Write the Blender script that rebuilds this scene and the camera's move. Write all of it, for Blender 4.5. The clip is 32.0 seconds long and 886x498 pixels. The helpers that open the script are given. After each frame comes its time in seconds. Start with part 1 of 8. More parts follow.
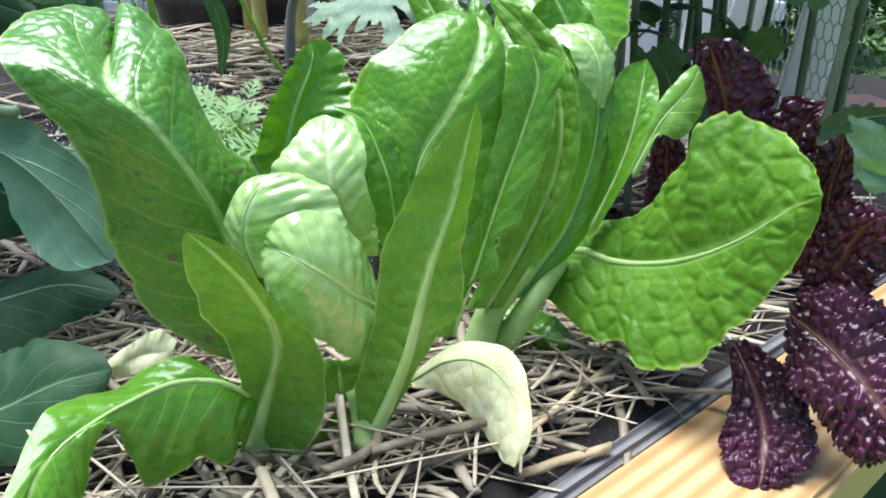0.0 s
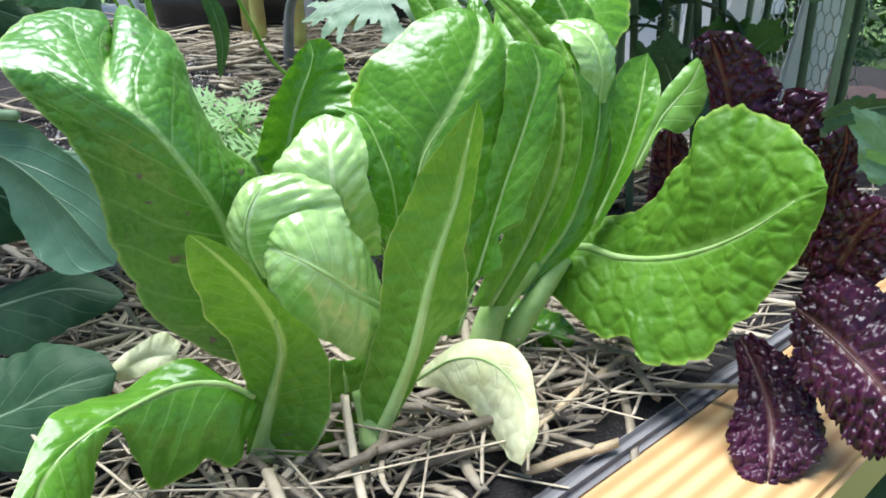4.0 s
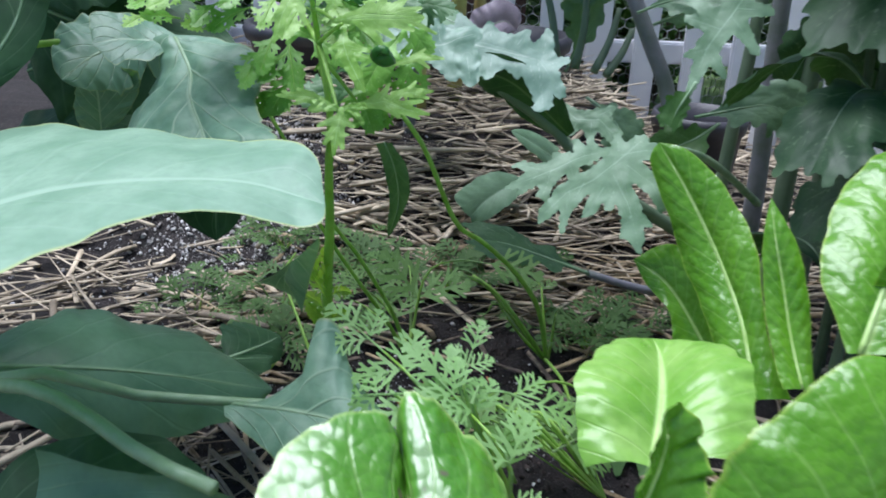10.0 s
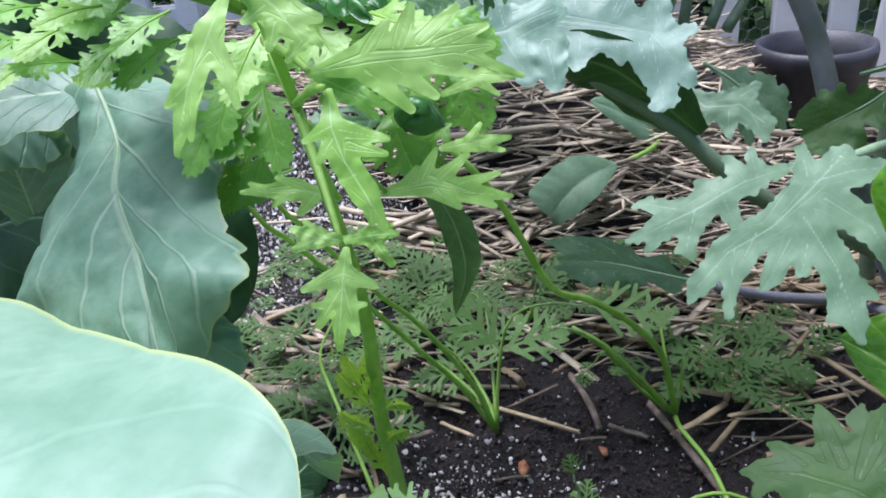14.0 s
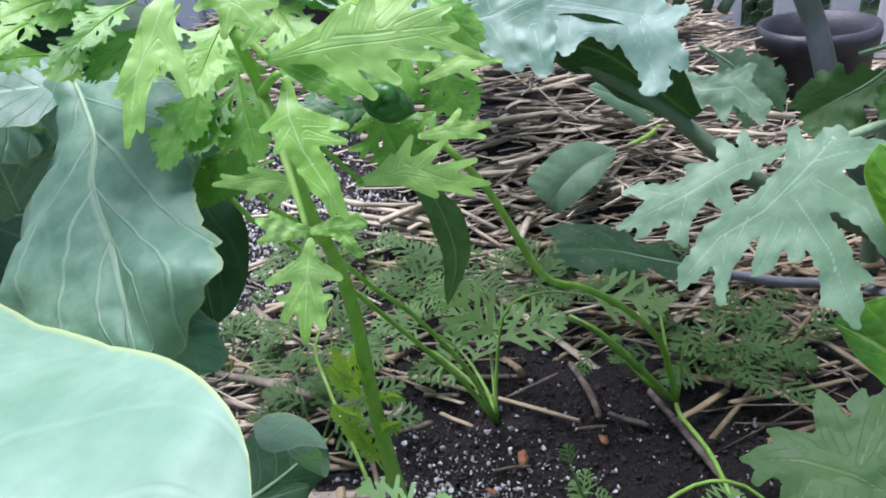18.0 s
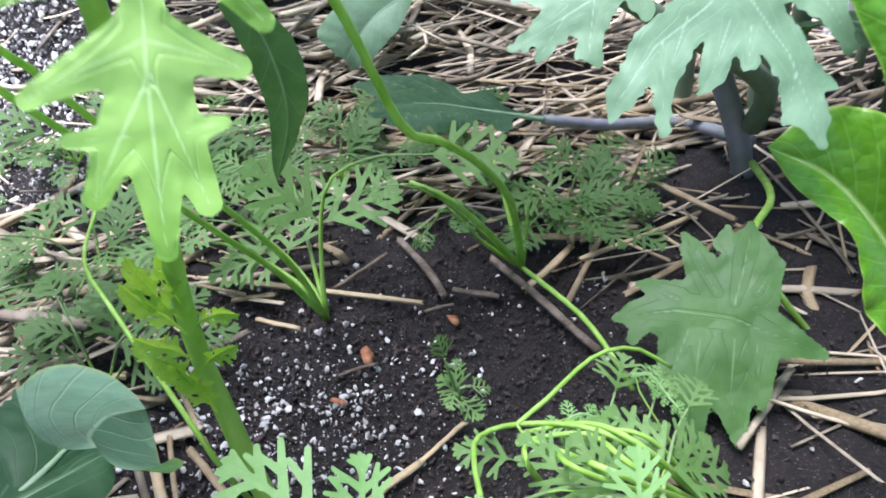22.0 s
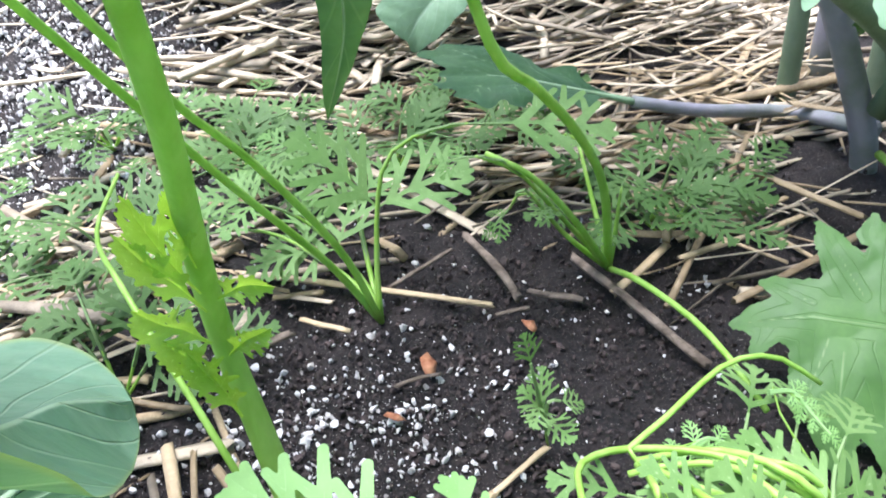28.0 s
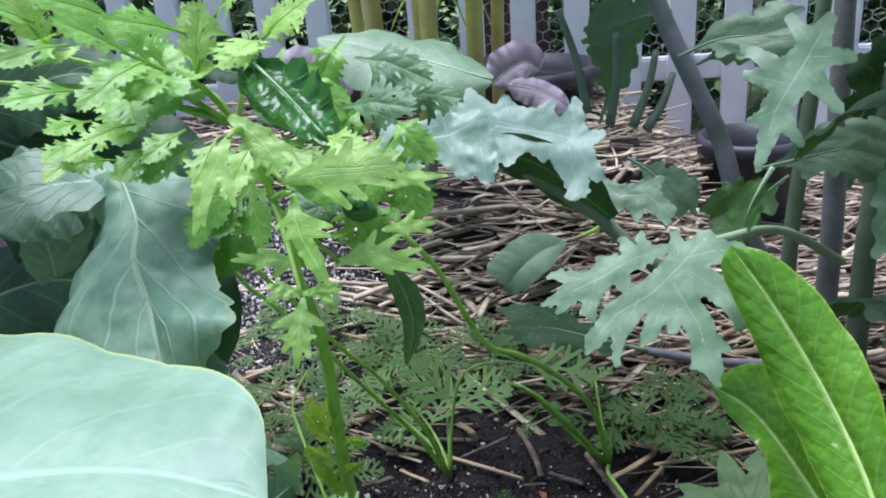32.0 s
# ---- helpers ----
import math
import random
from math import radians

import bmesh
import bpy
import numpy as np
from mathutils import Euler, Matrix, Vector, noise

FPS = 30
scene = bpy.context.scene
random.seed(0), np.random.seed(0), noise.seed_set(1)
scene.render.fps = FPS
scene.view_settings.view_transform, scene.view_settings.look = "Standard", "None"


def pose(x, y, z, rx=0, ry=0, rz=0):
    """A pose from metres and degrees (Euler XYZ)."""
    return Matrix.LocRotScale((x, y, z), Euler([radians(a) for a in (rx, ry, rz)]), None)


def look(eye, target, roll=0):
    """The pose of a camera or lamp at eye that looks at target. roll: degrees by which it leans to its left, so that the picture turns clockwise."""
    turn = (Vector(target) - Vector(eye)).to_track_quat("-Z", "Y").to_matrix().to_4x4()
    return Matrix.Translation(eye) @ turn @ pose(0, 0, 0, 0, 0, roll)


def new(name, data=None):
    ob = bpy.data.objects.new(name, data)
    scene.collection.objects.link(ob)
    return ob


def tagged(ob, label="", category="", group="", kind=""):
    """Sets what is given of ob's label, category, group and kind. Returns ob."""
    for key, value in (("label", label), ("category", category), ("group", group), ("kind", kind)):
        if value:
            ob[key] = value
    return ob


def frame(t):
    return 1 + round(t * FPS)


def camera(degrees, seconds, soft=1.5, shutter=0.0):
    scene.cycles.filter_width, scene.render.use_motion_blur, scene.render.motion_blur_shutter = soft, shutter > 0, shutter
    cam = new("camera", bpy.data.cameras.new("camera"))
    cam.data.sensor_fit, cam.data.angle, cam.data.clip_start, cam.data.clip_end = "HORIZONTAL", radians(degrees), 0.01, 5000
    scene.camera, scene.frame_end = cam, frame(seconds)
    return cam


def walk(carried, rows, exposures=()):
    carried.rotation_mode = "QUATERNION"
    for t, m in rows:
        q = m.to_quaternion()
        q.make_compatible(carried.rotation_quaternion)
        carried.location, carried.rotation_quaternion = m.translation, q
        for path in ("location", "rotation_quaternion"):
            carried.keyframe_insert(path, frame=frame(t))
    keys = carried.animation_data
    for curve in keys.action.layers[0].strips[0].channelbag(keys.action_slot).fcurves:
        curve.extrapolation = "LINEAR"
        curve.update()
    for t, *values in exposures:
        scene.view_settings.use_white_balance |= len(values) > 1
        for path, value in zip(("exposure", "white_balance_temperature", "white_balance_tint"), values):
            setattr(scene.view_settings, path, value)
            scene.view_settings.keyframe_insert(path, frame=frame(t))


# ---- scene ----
cam = camera(58.8, 32.0, soft=1.8, shutter=0.4)
METRES, EYE, TILT, LEAN, TURN = 1.1, 0.30, -21.0, 0.0, 0.0
ROWS = [
    (0.0, 0.0, 0.0, 0.0, 0.0, 0.0, -0.0),
    (0.5, 0.0004, -0.0014, -0.0011, -0.06, -0.02, 0.3),
    (1.0, 0.0012, -0.0017, -0.0007, 0.11, 0.12, 0.63),
    (1.5, 0.0018, -0.0021, -0.0009, 0.15, 0.13, 0.67),
    (2.0, 0.0001, -0.0029, -0.0004, -0.18, 0.3, 0.64),
    (2.5, 0.0003, -0.0028, -0.0018, -0.19, 0.27, 0.93),
    (4.5, -0.0012, 0.0039, 0.0008, 0.2, -0.17, 0.75),
    (5.0, -0.0011, 0.0043, 0.0043, -0.16, -0.0, 0.34),
    (5.5, 0.0005, 0.0018, 0.0072, -0.42, 0.35, 0.32),
    (6.0, -0.0009, -0.0001, 0.0106, -0.45, 0.79, 0.37),
    (6.5, -0.0054, 0.0004, 0.019, -0.49, 1.19, 0.71),
    (7.0, -0.0084, -0.0016, 0.0274, -1.25, 1.46, 0.86),
    (7.5, -0.0112, -0.0095, 0.038, -2.13, 2.29, 1.26),
    (8.0, -0.0206, -0.0204, 0.0517, -0.29, 2.17, 0.5),
    (8.5, -0.0367, -0.0074, 0.0747, 0.98, 1.6, -0.72),
    (9.0, -0.068, 0.0281, 0.1117, 2.11, 1.64, -1.3),
    (9.5, -0.0998, 0.0776, 0.141, 2.09, -0.18, -1.71),
    (10.0, -0.1296, 0.1372, 0.1642, 2.79, -2.07, -2.87),
    (10.5, -0.1504, 0.1905, 0.1842, 3.35, -4.04, -2.05),
    (11.0, -0.1518, 0.2454, 0.1925, 3.72, -6.95, -1.02),
    (11.5, -0.1519, 0.2894, 0.1973, 4.45, -9.15, -0.31),
    (12.0, -0.1427, 0.3131, 0.2072, 5.88, -8.16, 0.54),
    (12.5, -0.1498, 0.314, 0.2172, 6.94, -7.43, 1.3),
    (13.0, -0.1487, 0.3139, 0.224, 7.07, -6.56, 1.98),
    (13.5, -0.1474, 0.3106, 0.2257, 7.22, -6.33, 2.71),
    (14.0, -0.1498, 0.3075, 0.2258, 7.01, -6.34, 3.17),
    (14.5, -0.1473, 0.3066, 0.2253, 6.94, -6.61, 3.9),
    (16.5, -0.1436, 0.3121, 0.2249, 7.54, -7.06, 4.04),
    (17.0, -0.142, 0.3141, 0.2247, 7.42, -7.15, 4.18),
    (17.5, -0.1435, 0.314, 0.2246, 7.63, -7.2, 3.94),
    (18.0, -0.1422, 0.3127, 0.2247, 7.47, -7.04, 4.19),
    (18.5, -0.1421, 0.3112, 0.2254, 7.59, -6.93, 4.39),
    (19.0, -0.1438, 0.3115, 0.224, 7.29, -7.21, 4.24),
    (19.5, -0.1468, 0.3115, 0.2229, 7.59, -7.61, 3.93),
    (20.0, -0.1487, 0.3187, 0.2233, 8.06, -9.14, 3.94),
    (20.5, -0.1579, 0.339, 0.2265, 6.84, -11.32, 5.57),
    (21.0, -0.1686, 0.3652, 0.223, -2.01, -13.55, 6.16),
    (21.5, -0.1813, 0.3784, 0.2128, -8.72, -16.24, 7.24),
    (22.0, -0.1807, 0.4035, 0.2042, -10.74, -17.47, 6.79),
    (22.5, -0.1881, 0.4325, 0.187, -8.8, -18.17, 5.84),
    (23.0, -0.187, 0.4495, 0.1756, -6.03, -18.58, 6.23),
    (23.5, -0.1836, 0.46, 0.1705, -6.25, -18.55, 7.19),
    (24.0, -0.1851, 0.4677, 0.1711, -5.48, -17.62, 7.37),
    (24.5, -0.1841, 0.4722, 0.1686, -6.21, -18.02, 7.46),
    (25.0, -0.1843, 0.4744, 0.1666, -7.27, -18.91, 7.16),
    (25.5, -0.1846, 0.4736, 0.1669, -7.13, -18.83, 7.23),
    (27.5, -0.1881, 0.4685, 0.1685, -7.49, -18.11, 7.1),
    (28.0, -0.1875, 0.4647, 0.1679, -7.05, -14.91, 6.7),
    (28.5, -0.1858, 0.4581, 0.1675, -6.98, -13.93, 6.43),
    (29.0, -0.1871, 0.445, 0.1769, -5.92, -13.29, 7.21),
    (29.5, -0.1809, 0.4194, 0.1931, -3.38, -10.55, 6.78),
    (30.0, -0.1763, 0.3844, 0.207, -0.13, -7.75, 5.57),
    (30.5, -0.1657, 0.3484, 0.2196, 2.07, -5.23, 4.34),
    (31.0, -0.1521, 0.314, 0.223, 3.35, -3.84, 4.03),
    (31.5, -0.1394, 0.2761, 0.2276, 4.25, -2.31, 3.48),
    (32.0, -0.1227, 0.2312, 0.227, 5.87, -1.07, 2.33),
]
EXPOSURES = [(t, stops + 1.05, 5750 if t < 9.5 or 22.5 < t < 29.8 else 5600, 9 if t < 9.5 else 14 if t < 11.5 else 20 if t < 22 or t > 30 else 16) for t, stops in (
    (0.0, 0.12), (5.0, 0.1), (7.5, 0.08), (9.0, 0.0), (10.0, -0.32), (11.2, -0.28), (12.0, -0.1), (13.0, 0.0), (20.0, -0.04), (21.5, 0.4), (23.0, 1.05),
    (25.0, 1.1), (28.0, 1.2), (29.5, 0.8), (30.5, 0.25), (32.0, -0.12))]
walk(cam, [(t, pose(0, 0, EYE, TILT, LEAN, TURN) @ pose(METRES * x, METRES * y, METRES * z, 90 + pitch, roll, yaw)) for t, x, y, z, yaw, pitch, roll in ROWS], EXPOSURES)

# ---- world and light ----
world = bpy.data.worlds.new("sky")
scene.world = world
world.use_nodes = True
wn = world.node_tree
sky = wn.nodes.new("ShaderNodeTexSky")
sky.sky_type, sky.sun_disc, sky.sun_elevation, sky.sun_rotation = "NISHITA", False, radians(72), radians(-40)
wn.links.new(sky.outputs[0], wn.nodes["Background"].inputs[0])
wn.nodes["Background"].inputs[1].default_value = 0.062
sun = new("sun", bpy.data.lights.new("sun", "SUN"))
sun.data.energy, sun.data.angle, sun.data.color = 3.7, radians(45), (1.0, 0.97, 0.91)
sun.matrix_world = look((-0.95, 0.45, 4.5), (0, 0, 0))


# ---- materials ----
def mat(name):
    m = bpy.data.materials.new(name)
    m.use_nodes = True
    nt = m.node_tree
    return m, nt, nt.nodes["Principled BSDF"], nt.nodes["Material Output"]


def node(nt, kind, **kw):
    n = nt.nodes.new("ShaderNode" + kind)
    for k, v in kw.items():
        if k == "op":
            n.operation = v
        elif k == "blend":
            n.data_type, n.blend_type = "RGBA", v
        elif k[0] == "i" and k[1:].isdigit():
            n.inputs[int(k[1:])].default_value = v
    return n


def math_node(nt, op, a, b=None, clamp=False):
    n = nt.nodes.new("ShaderNodeMath")
    n.operation, n.use_clamp = op, clamp
    for k, v in enumerate((a, b)):
        if v is None:
            continue
        if isinstance(v, (int, float)):
            n.inputs[k].default_value = v
        else:
            nt.links.new(v, n.inputs[k])
    return n.outputs[0]


def mix_rgb(nt, fac, a, b, blend="MIX"):
    n = nt.nodes.new("ShaderNodeMix")
    n.data_type, n.blend_type = "RGBA", blend
    for k, v in ((0, fac), (6, a), (7, b)):
        if isinstance(v, (int, float)):
            n.inputs[k].default_value = v
        elif isinstance(v, tuple):
            n.inputs[k].default_value = (*v, 1.0) if len(v) == 3 else v
        else:
            nt.links.new(v, n.inputs[k])
    return n.outputs[2]


def noise_tex(nt, coord, scale, detail=3.0, rough=0.55):
    n = nt.nodes.new("ShaderNodeTexNoise")
    n.inputs["Scale"].default_value, n.inputs["Detail"].default_value, n.inputs["Roughness"].default_value = scale, detail, rough
    nt.links.new(coord, n.inputs["Vector"])
    return n.outputs[0]


def ramp(nt, fac, lo, hi):
    n = nt.nodes.new("ShaderNodeMapRange")
    n.inputs[1].default_value, n.inputs[2].default_value = lo, hi
    n.interpolation_type = "SMOOTHSTEP"
    nt.links.new(fac, n.inputs[0])
    return n.outputs[0]


def leaf_material(name, dark, light, vein, rough=0.38, trans=0.3, veins=9.0, slope=0.45, vein_mix=0.5, relief=0.5,
                  cells=150.0, glow=None, rib=0.05, edge=None, spots=None, spec=0.5, dist=0.0016, groove=0.5, coat=0.0):
    """A leaf: two greens by noise, a pale midrib and side veins that run along the blade's own u and v."""
    m, nt, p, out = mat(name)
    uv = nt.nodes.new("ShaderNodeUVMap").outputs[0]
    sep = nt.nodes.new("ShaderNodeSeparateXYZ")
    nt.links.new(uv, sep.inputs[0])
    geo = nt.nodes.new("ShaderNodeTexCoord").outputs["Object"]
    across = math_node(nt, "MULTIPLY", math_node(nt, "ABSOLUTE", math_node(nt, "SUBTRACT", sep.outputs[0], 0.5)), 2.0)
    big = noise_tex(nt, geo, 28.0)
    fine = noise_tex(nt, geo, 260.0, 4.0)
    col = mix_rgb(nt, ramp(nt, big, 0.32, 0.68), dark, light)
    col = mix_rgb(nt, math_node(nt, "MULTIPLY", ramp(nt, fine, 0.35, 0.75), 0.22), col, tuple(c * 0.6 for c in dark))
    wob = math_node(nt, "MULTIPLY", noise_tex(nt, geo, 30.0, 1.0), 0.45)
    ph = math_node(nt, "ADD", math_node(nt, "SUBTRACT", math_node(nt, "MULTIPLY", sep.outputs[1], veins), math_node(nt, "MULTIPLY", math_node(nt, "POWER", across, 0.8), slope * veins * 0.35)), wob)
    saw = math_node(nt, "ABSOLUTE", math_node(nt, "SUBTRACT", math_node(nt, "FRACT", ph), 0.5))
    side = math_node(nt, "SUBTRACT", 1.0, ramp(nt, saw, 0.01, 0.07))
    side = math_node(nt, "MULTIPLY", side, math_node(nt, "SUBTRACT", 1.0, math_node(nt, "MULTIPLY", across, 0.55)))
    vor = nt.nodes.new("ShaderNodeTexVoronoi")
    vor.feature = "DISTANCE_TO_EDGE"
    vor.inputs["Scale"].default_value = cells
    nt.links.new(geo, vor.inputs["Vector"])
    net = math_node(nt, "SUBTRACT", 1.0, ramp(nt, vor.outputs["Distance"], 0.0, 0.16))
    mid = math_node(nt, "SUBTRACT", 1.0, ramp(nt, across, rib * 0.5, rib * 1.6))
    mask = math_node(nt, "MAXIMUM", math_node(nt, "MAXIMUM", math_node(nt, "MULTIPLY", side, vein_mix), math_node(nt, "MULTIPLY", net, vein_mix * 0.2)), math_node(nt, "MULTIPLY", mid, 0.9))
    col = mix_rgb(nt, mask, col, vein)
    if edge:
        col = mix_rgb(nt, ramp(nt, across, 0.95, 1.0), col, edge)
    if spots:
        holes = noise_tex(nt, geo, 75.0, 2.0)
        col = mix_rgb(nt, ramp(nt, holes, 0.70, 0.74), col, spots)
    nt.links.new(col, p.inputs["Base Color"])
    r = math_node(nt, "ADD", math_node(nt, "MULTIPLY", big, 0.25), rough - 0.12)
    nt.links.new(r, p.inputs["Roughness"])
    p.inputs["Specular IOR Level"].default_value = spec
    p.inputs["Coat Weight"].default_value, p.inputs["Coat Roughness"].default_value = coat, 0.16
    warp = nt.nodes.new("ShaderNodeVectorMath")
    warp.operation = "MULTIPLY_ADD"
    jitter = nt.nodes.new("ShaderNodeTexNoise")
    jitter.inputs["Scale"].default_value = cells * 0.5
    nt.links.new(geo, jitter.inputs["Vector"])
    nt.links.new(jitter.outputs["Color"], warp.inputs[0])
    warp.inputs[1].default_value = (0.9 / cells,) * 3
    nt.links.new(geo, warp.inputs[2])
    dome = nt.nodes.new("ShaderNodeTexVoronoi")
    dome.feature = "SMOOTH_F1"
    dome.inputs["Scale"].default_value, dome.inputs["Smoothness"].default_value = cells * 0.75, 0.2
    nt.links.new(warp.outputs[0], dome.inputs["Vector"])
    swell = math_node(nt, "SUBTRACT", 1.0, math_node(nt, "POWER", dome.outputs["Distance"], 1.6))
    height = math_node(nt, "ADD", math_node(nt, "MULTIPLY", swell, 2.2), math_node(nt, "SUBTRACT", math_node(nt, "MULTIPLY", fine, 0.3), math_node(nt, "MULTIPLY", side, groove)))
    b = nt.nodes.new("ShaderNodeBump")
    b.inputs["Strength"].default_value, b.inputs["Distance"].default_value = relief, dist
    nt.links.new(height, b.inputs["Height"])
    nt.links.new(b.outputs[0], p.inputs["Normal"])
    tr = nt.nodes.new("ShaderNodeBsdfTranslucent")
    nt.links.new(mix_rgb(nt, 1.0, col, glow or (1.25, 1.2, 0.55), "MULTIPLY"), tr.inputs[0])
    mx = nt.nodes.new("ShaderNodeMixShader")
    mx.inputs[0].default_value = trans
    nt.links.new(p.outputs[0], mx.inputs[1])
    nt.links.new(tr.outputs[0], mx.inputs[2])
    nt.links.new(mx.outputs[0], out.inputs[0])
    return m


def plain_material(name, a, b, scale=40.0, rough=0.7, relief=0.4, fine=300.0, per_island=0.0, per_object=0.0, stretch=None, dist=0.002, metal=0.0, trans=0.0):
    """Two tones by noise, with a fine relief; pieces may vary by island or by object."""
    m, nt, p, out = mat(name)
    co = nt.nodes.new("ShaderNodeTexCoord").outputs["Object"]
    if stretch:
        mp = nt.nodes.new("ShaderNodeMapping")
        mp.inputs["Scale"].default_value = stretch
        nt.links.new(co, mp.inputs[0])
        co = mp.outputs[0]
    f = ramp(nt, noise_tex(nt, co, scale, 4.0), 0.3, 0.7)
    if per_island:
        g = nt.nodes.new("ShaderNodeNewGeometry").outputs["Random Per Island"]
        f = math_node(nt, "ADD", math_node(nt, "MULTIPLY", f, 1 - per_island), math_node(nt, "MULTIPLY", g, per_island))
    if per_object:
        g = nt.nodes.new("ShaderNodeObjectInfo").outputs["Random"]
        f = math_node(nt, "ADD", math_node(nt, "MULTIPLY", f, 1 - per_object), math_node(nt, "MULTIPLY", g, per_object))
    nt.links.new(mix_rgb(nt, f, a, b), p.inputs["Base Color"])
    p.inputs["Roughness"].default_value, p.inputs["Metallic"].default_value = rough, metal
    bn = nt.nodes.new("ShaderNodeBump")
    bn.inputs["Strength"].default_value, bn.inputs["Distance"].default_value = relief, dist
    nt.links.new(noise_tex(nt, co, fine, 4.0), bn.inputs["Height"])
    nt.links.new(bn.outputs[0], p.inputs["Normal"])
    if trans:
        tr = nt.nodes.new("ShaderNodeBsdfTranslucent")
        nt.links.new(mix_rgb(nt, f, a, b), tr.inputs[0])
        mx = nt.nodes.new("ShaderNodeMixShader")
        mx.inputs[0].default_value = trans
        nt.links.new(p.outputs[0], mx.inputs[1])
        nt.links.new(tr.outputs[0], mx.inputs[2])
        nt.links.new(mx.outputs[0], out.inputs[0])
    return m


ROMAINE = leaf_material("romaine_green", (0.096, 0.27, 0.010), (0.138, 0.34, 0.018), (0.40, 0.58, 0.19), rough=0.29, trans=0.22, glow=(1.15, 1.2, 0.3), veins=11, cells=260, relief=0.2, vein_mix=0.3, edge=(0.30, 0.47, 0.07), spec=0.55, coat=0.3)
ROMAINE_SPOT = leaf_material("romaine_green_spotted", (0.076, 0.235, 0.012), (0.113, 0.30, 0.018), (0.42, 0.60, 0.22), rough=0.31, trans=0.13, veins=11, cells=260, relief=0.35, vein_mix=0.35, edge=(0.30, 0.46, 0.12), spots=(0.14, 0.12, 0.08), spec=0.8, coat=0.45)
BLISTER = leaf_material("romaine_green_blistered", (0.09, 0.225, 0.012), (0.125, 0.28, 0.018), (0.26, 0.46, 0.10), rough=0.5, trans=0.18, veins=11, cells=220, relief=0.2, vein_mix=0.2, edge=(0.30, 0.47, 0.07), spec=0.35)
UNDER = leaf_material("romaine_underside", (0.13, 0.31, 0.022), (0.185, 0.385, 0.042), (0.44, 0.60, 0.20), rough=0.40, trans=0.15, veins=18, cells=160, relief=0.6, vein_mix=0.35, edge=(0.40, 0.52, 0.18), spec=0.35, rib=0.09)
PALE = leaf_material("romaine_pale_green", (0.16, 0.36, 0.04), (0.27, 0.47, 0.10), (0.44, 0.62, 0.24), rough=0.3, trans=0.1, veins=8, cells=90, relief=0.3, vein_mix=0.3)
HEART = leaf_material("romaine_heart_pale", (0.32, 0.55, 0.12), (0.47, 0.68, 0.24), (0.70, 0.84, 0.46), rough=0.16, trans=0.14, veins=11, cells=150, relief=0.16, vein_mix=0.6, spec=0.9, dist=0.002, coat=0.8)
WITHER = leaf_material("withered_yellow", (0.84, 0.84, 0.44), (0.90, 0.90, 0.60), (0.80, 0.82, 0.50), rough=0.45, trans=0.12, veins=8, relief=0.35, vein_mix=0.35, glow=(1.1, 1.1, 0.7))
RED = leaf_material("red_lettuce_purple", (0.030, 0.007, 0.020), (0.085, 0.016, 0.05), (0.15, 0.07, 0.06), rough=0.22, trans=0.14, veins=9, relief=0.15, cells=60, vein_mix=0.4, glow=(1.6, 0.6, 0.5), rib=0.07)
# Darker BRASSICA copy; shade on the low and rear leaves is in its colour.
BRASSICA_SHADED = leaf_material("brassica_shaded_green", (0.026, 0.075, 0.03), (0.048, 0.112, 0.048), (0.12, 0.2, 0.11), rough=0.55, spec=0.3, trans=0.12, veins=5, slope=1.3, cells=48, relief=0.35, vein_mix=0.5, glow=(1.3, 1.5, 0.35), rib=0.03)
# Tone between BRASSICA and its dark copy: half shade painted into two leaves.
BRASSICA_HALF_SHADE = leaf_material("brassica_glossy_half_shade", (0.09, 0.195, 0.11), (0.135, 0.255, 0.16), (0.2, 0.32, 0.2), rough=0.38, spec=0.7, trans=0.12, veins=5, slope=1.3, cells=48, relief=0.4, vein_mix=0.3, glow=(1.3, 1.5, 0.35), rib=0.03)
BRASSICA = leaf_material("brassica_blue_green", (0.13, 0.25, 0.165), (0.195, 0.33, 0.23), (0.38, 0.50, 0.36), rough=0.46, trans=0.12, veins=5, slope=1.3, cells=48, relief=0.7, vein_mix=0.75, glow=(1.3, 1.5, 0.35), rib=0.03, edge=(0.26, 0.34, 0.16))
NEARLEAF = leaf_material("brassica_waxy_pale", (0.20, 0.345, 0.235), (0.29, 0.44, 0.32), (0.36, 0.51, 0.39), rough=0.52, trans=0.22, veins=6, slope=1.1, cells=45, relief=0.18, vein_mix=0.25, glow=(1.0, 1.5, 0.25), rib=0.025, edge=(0.42, 0.50, 0.22))
KALE = leaf_material("kale_grey_green", (0.135, 0.235, 0.128), (0.19, 0.305, 0.182), (0.28, 0.40, 0.28), rough=0.5, trans=0.14, veins=7, slope=0.9, cells=75, relief=0.18, vein_mix=0.35, glow=(1.2, 1.6, 0.3), rib=0.045)
# Paler KALE copy: the glare on the arching top leaf is in its colour.
KALE_GLARE = leaf_material("kale_glare_pale", (0.18, 0.30, 0.225), (0.28, 0.41, 0.325), (0.38, 0.49, 0.41), rough=0.42, trans=0.14, veins=7, slope=0.9, cells=75, relief=0.25, vein_mix=0.3, glow=(1.2, 1.6, 0.3), rib=0.04)
KALE_LIGHT = leaf_material("kale_light_green", (0.055, 0.14, 0.026), (0.085, 0.19, 0.042), (0.16, 0.26, 0.10), rough=0.55, trans=0.2, veins=7, slope=1.0, cells=75, relief=0.4, vein_mix=0.1, rib=0.03)
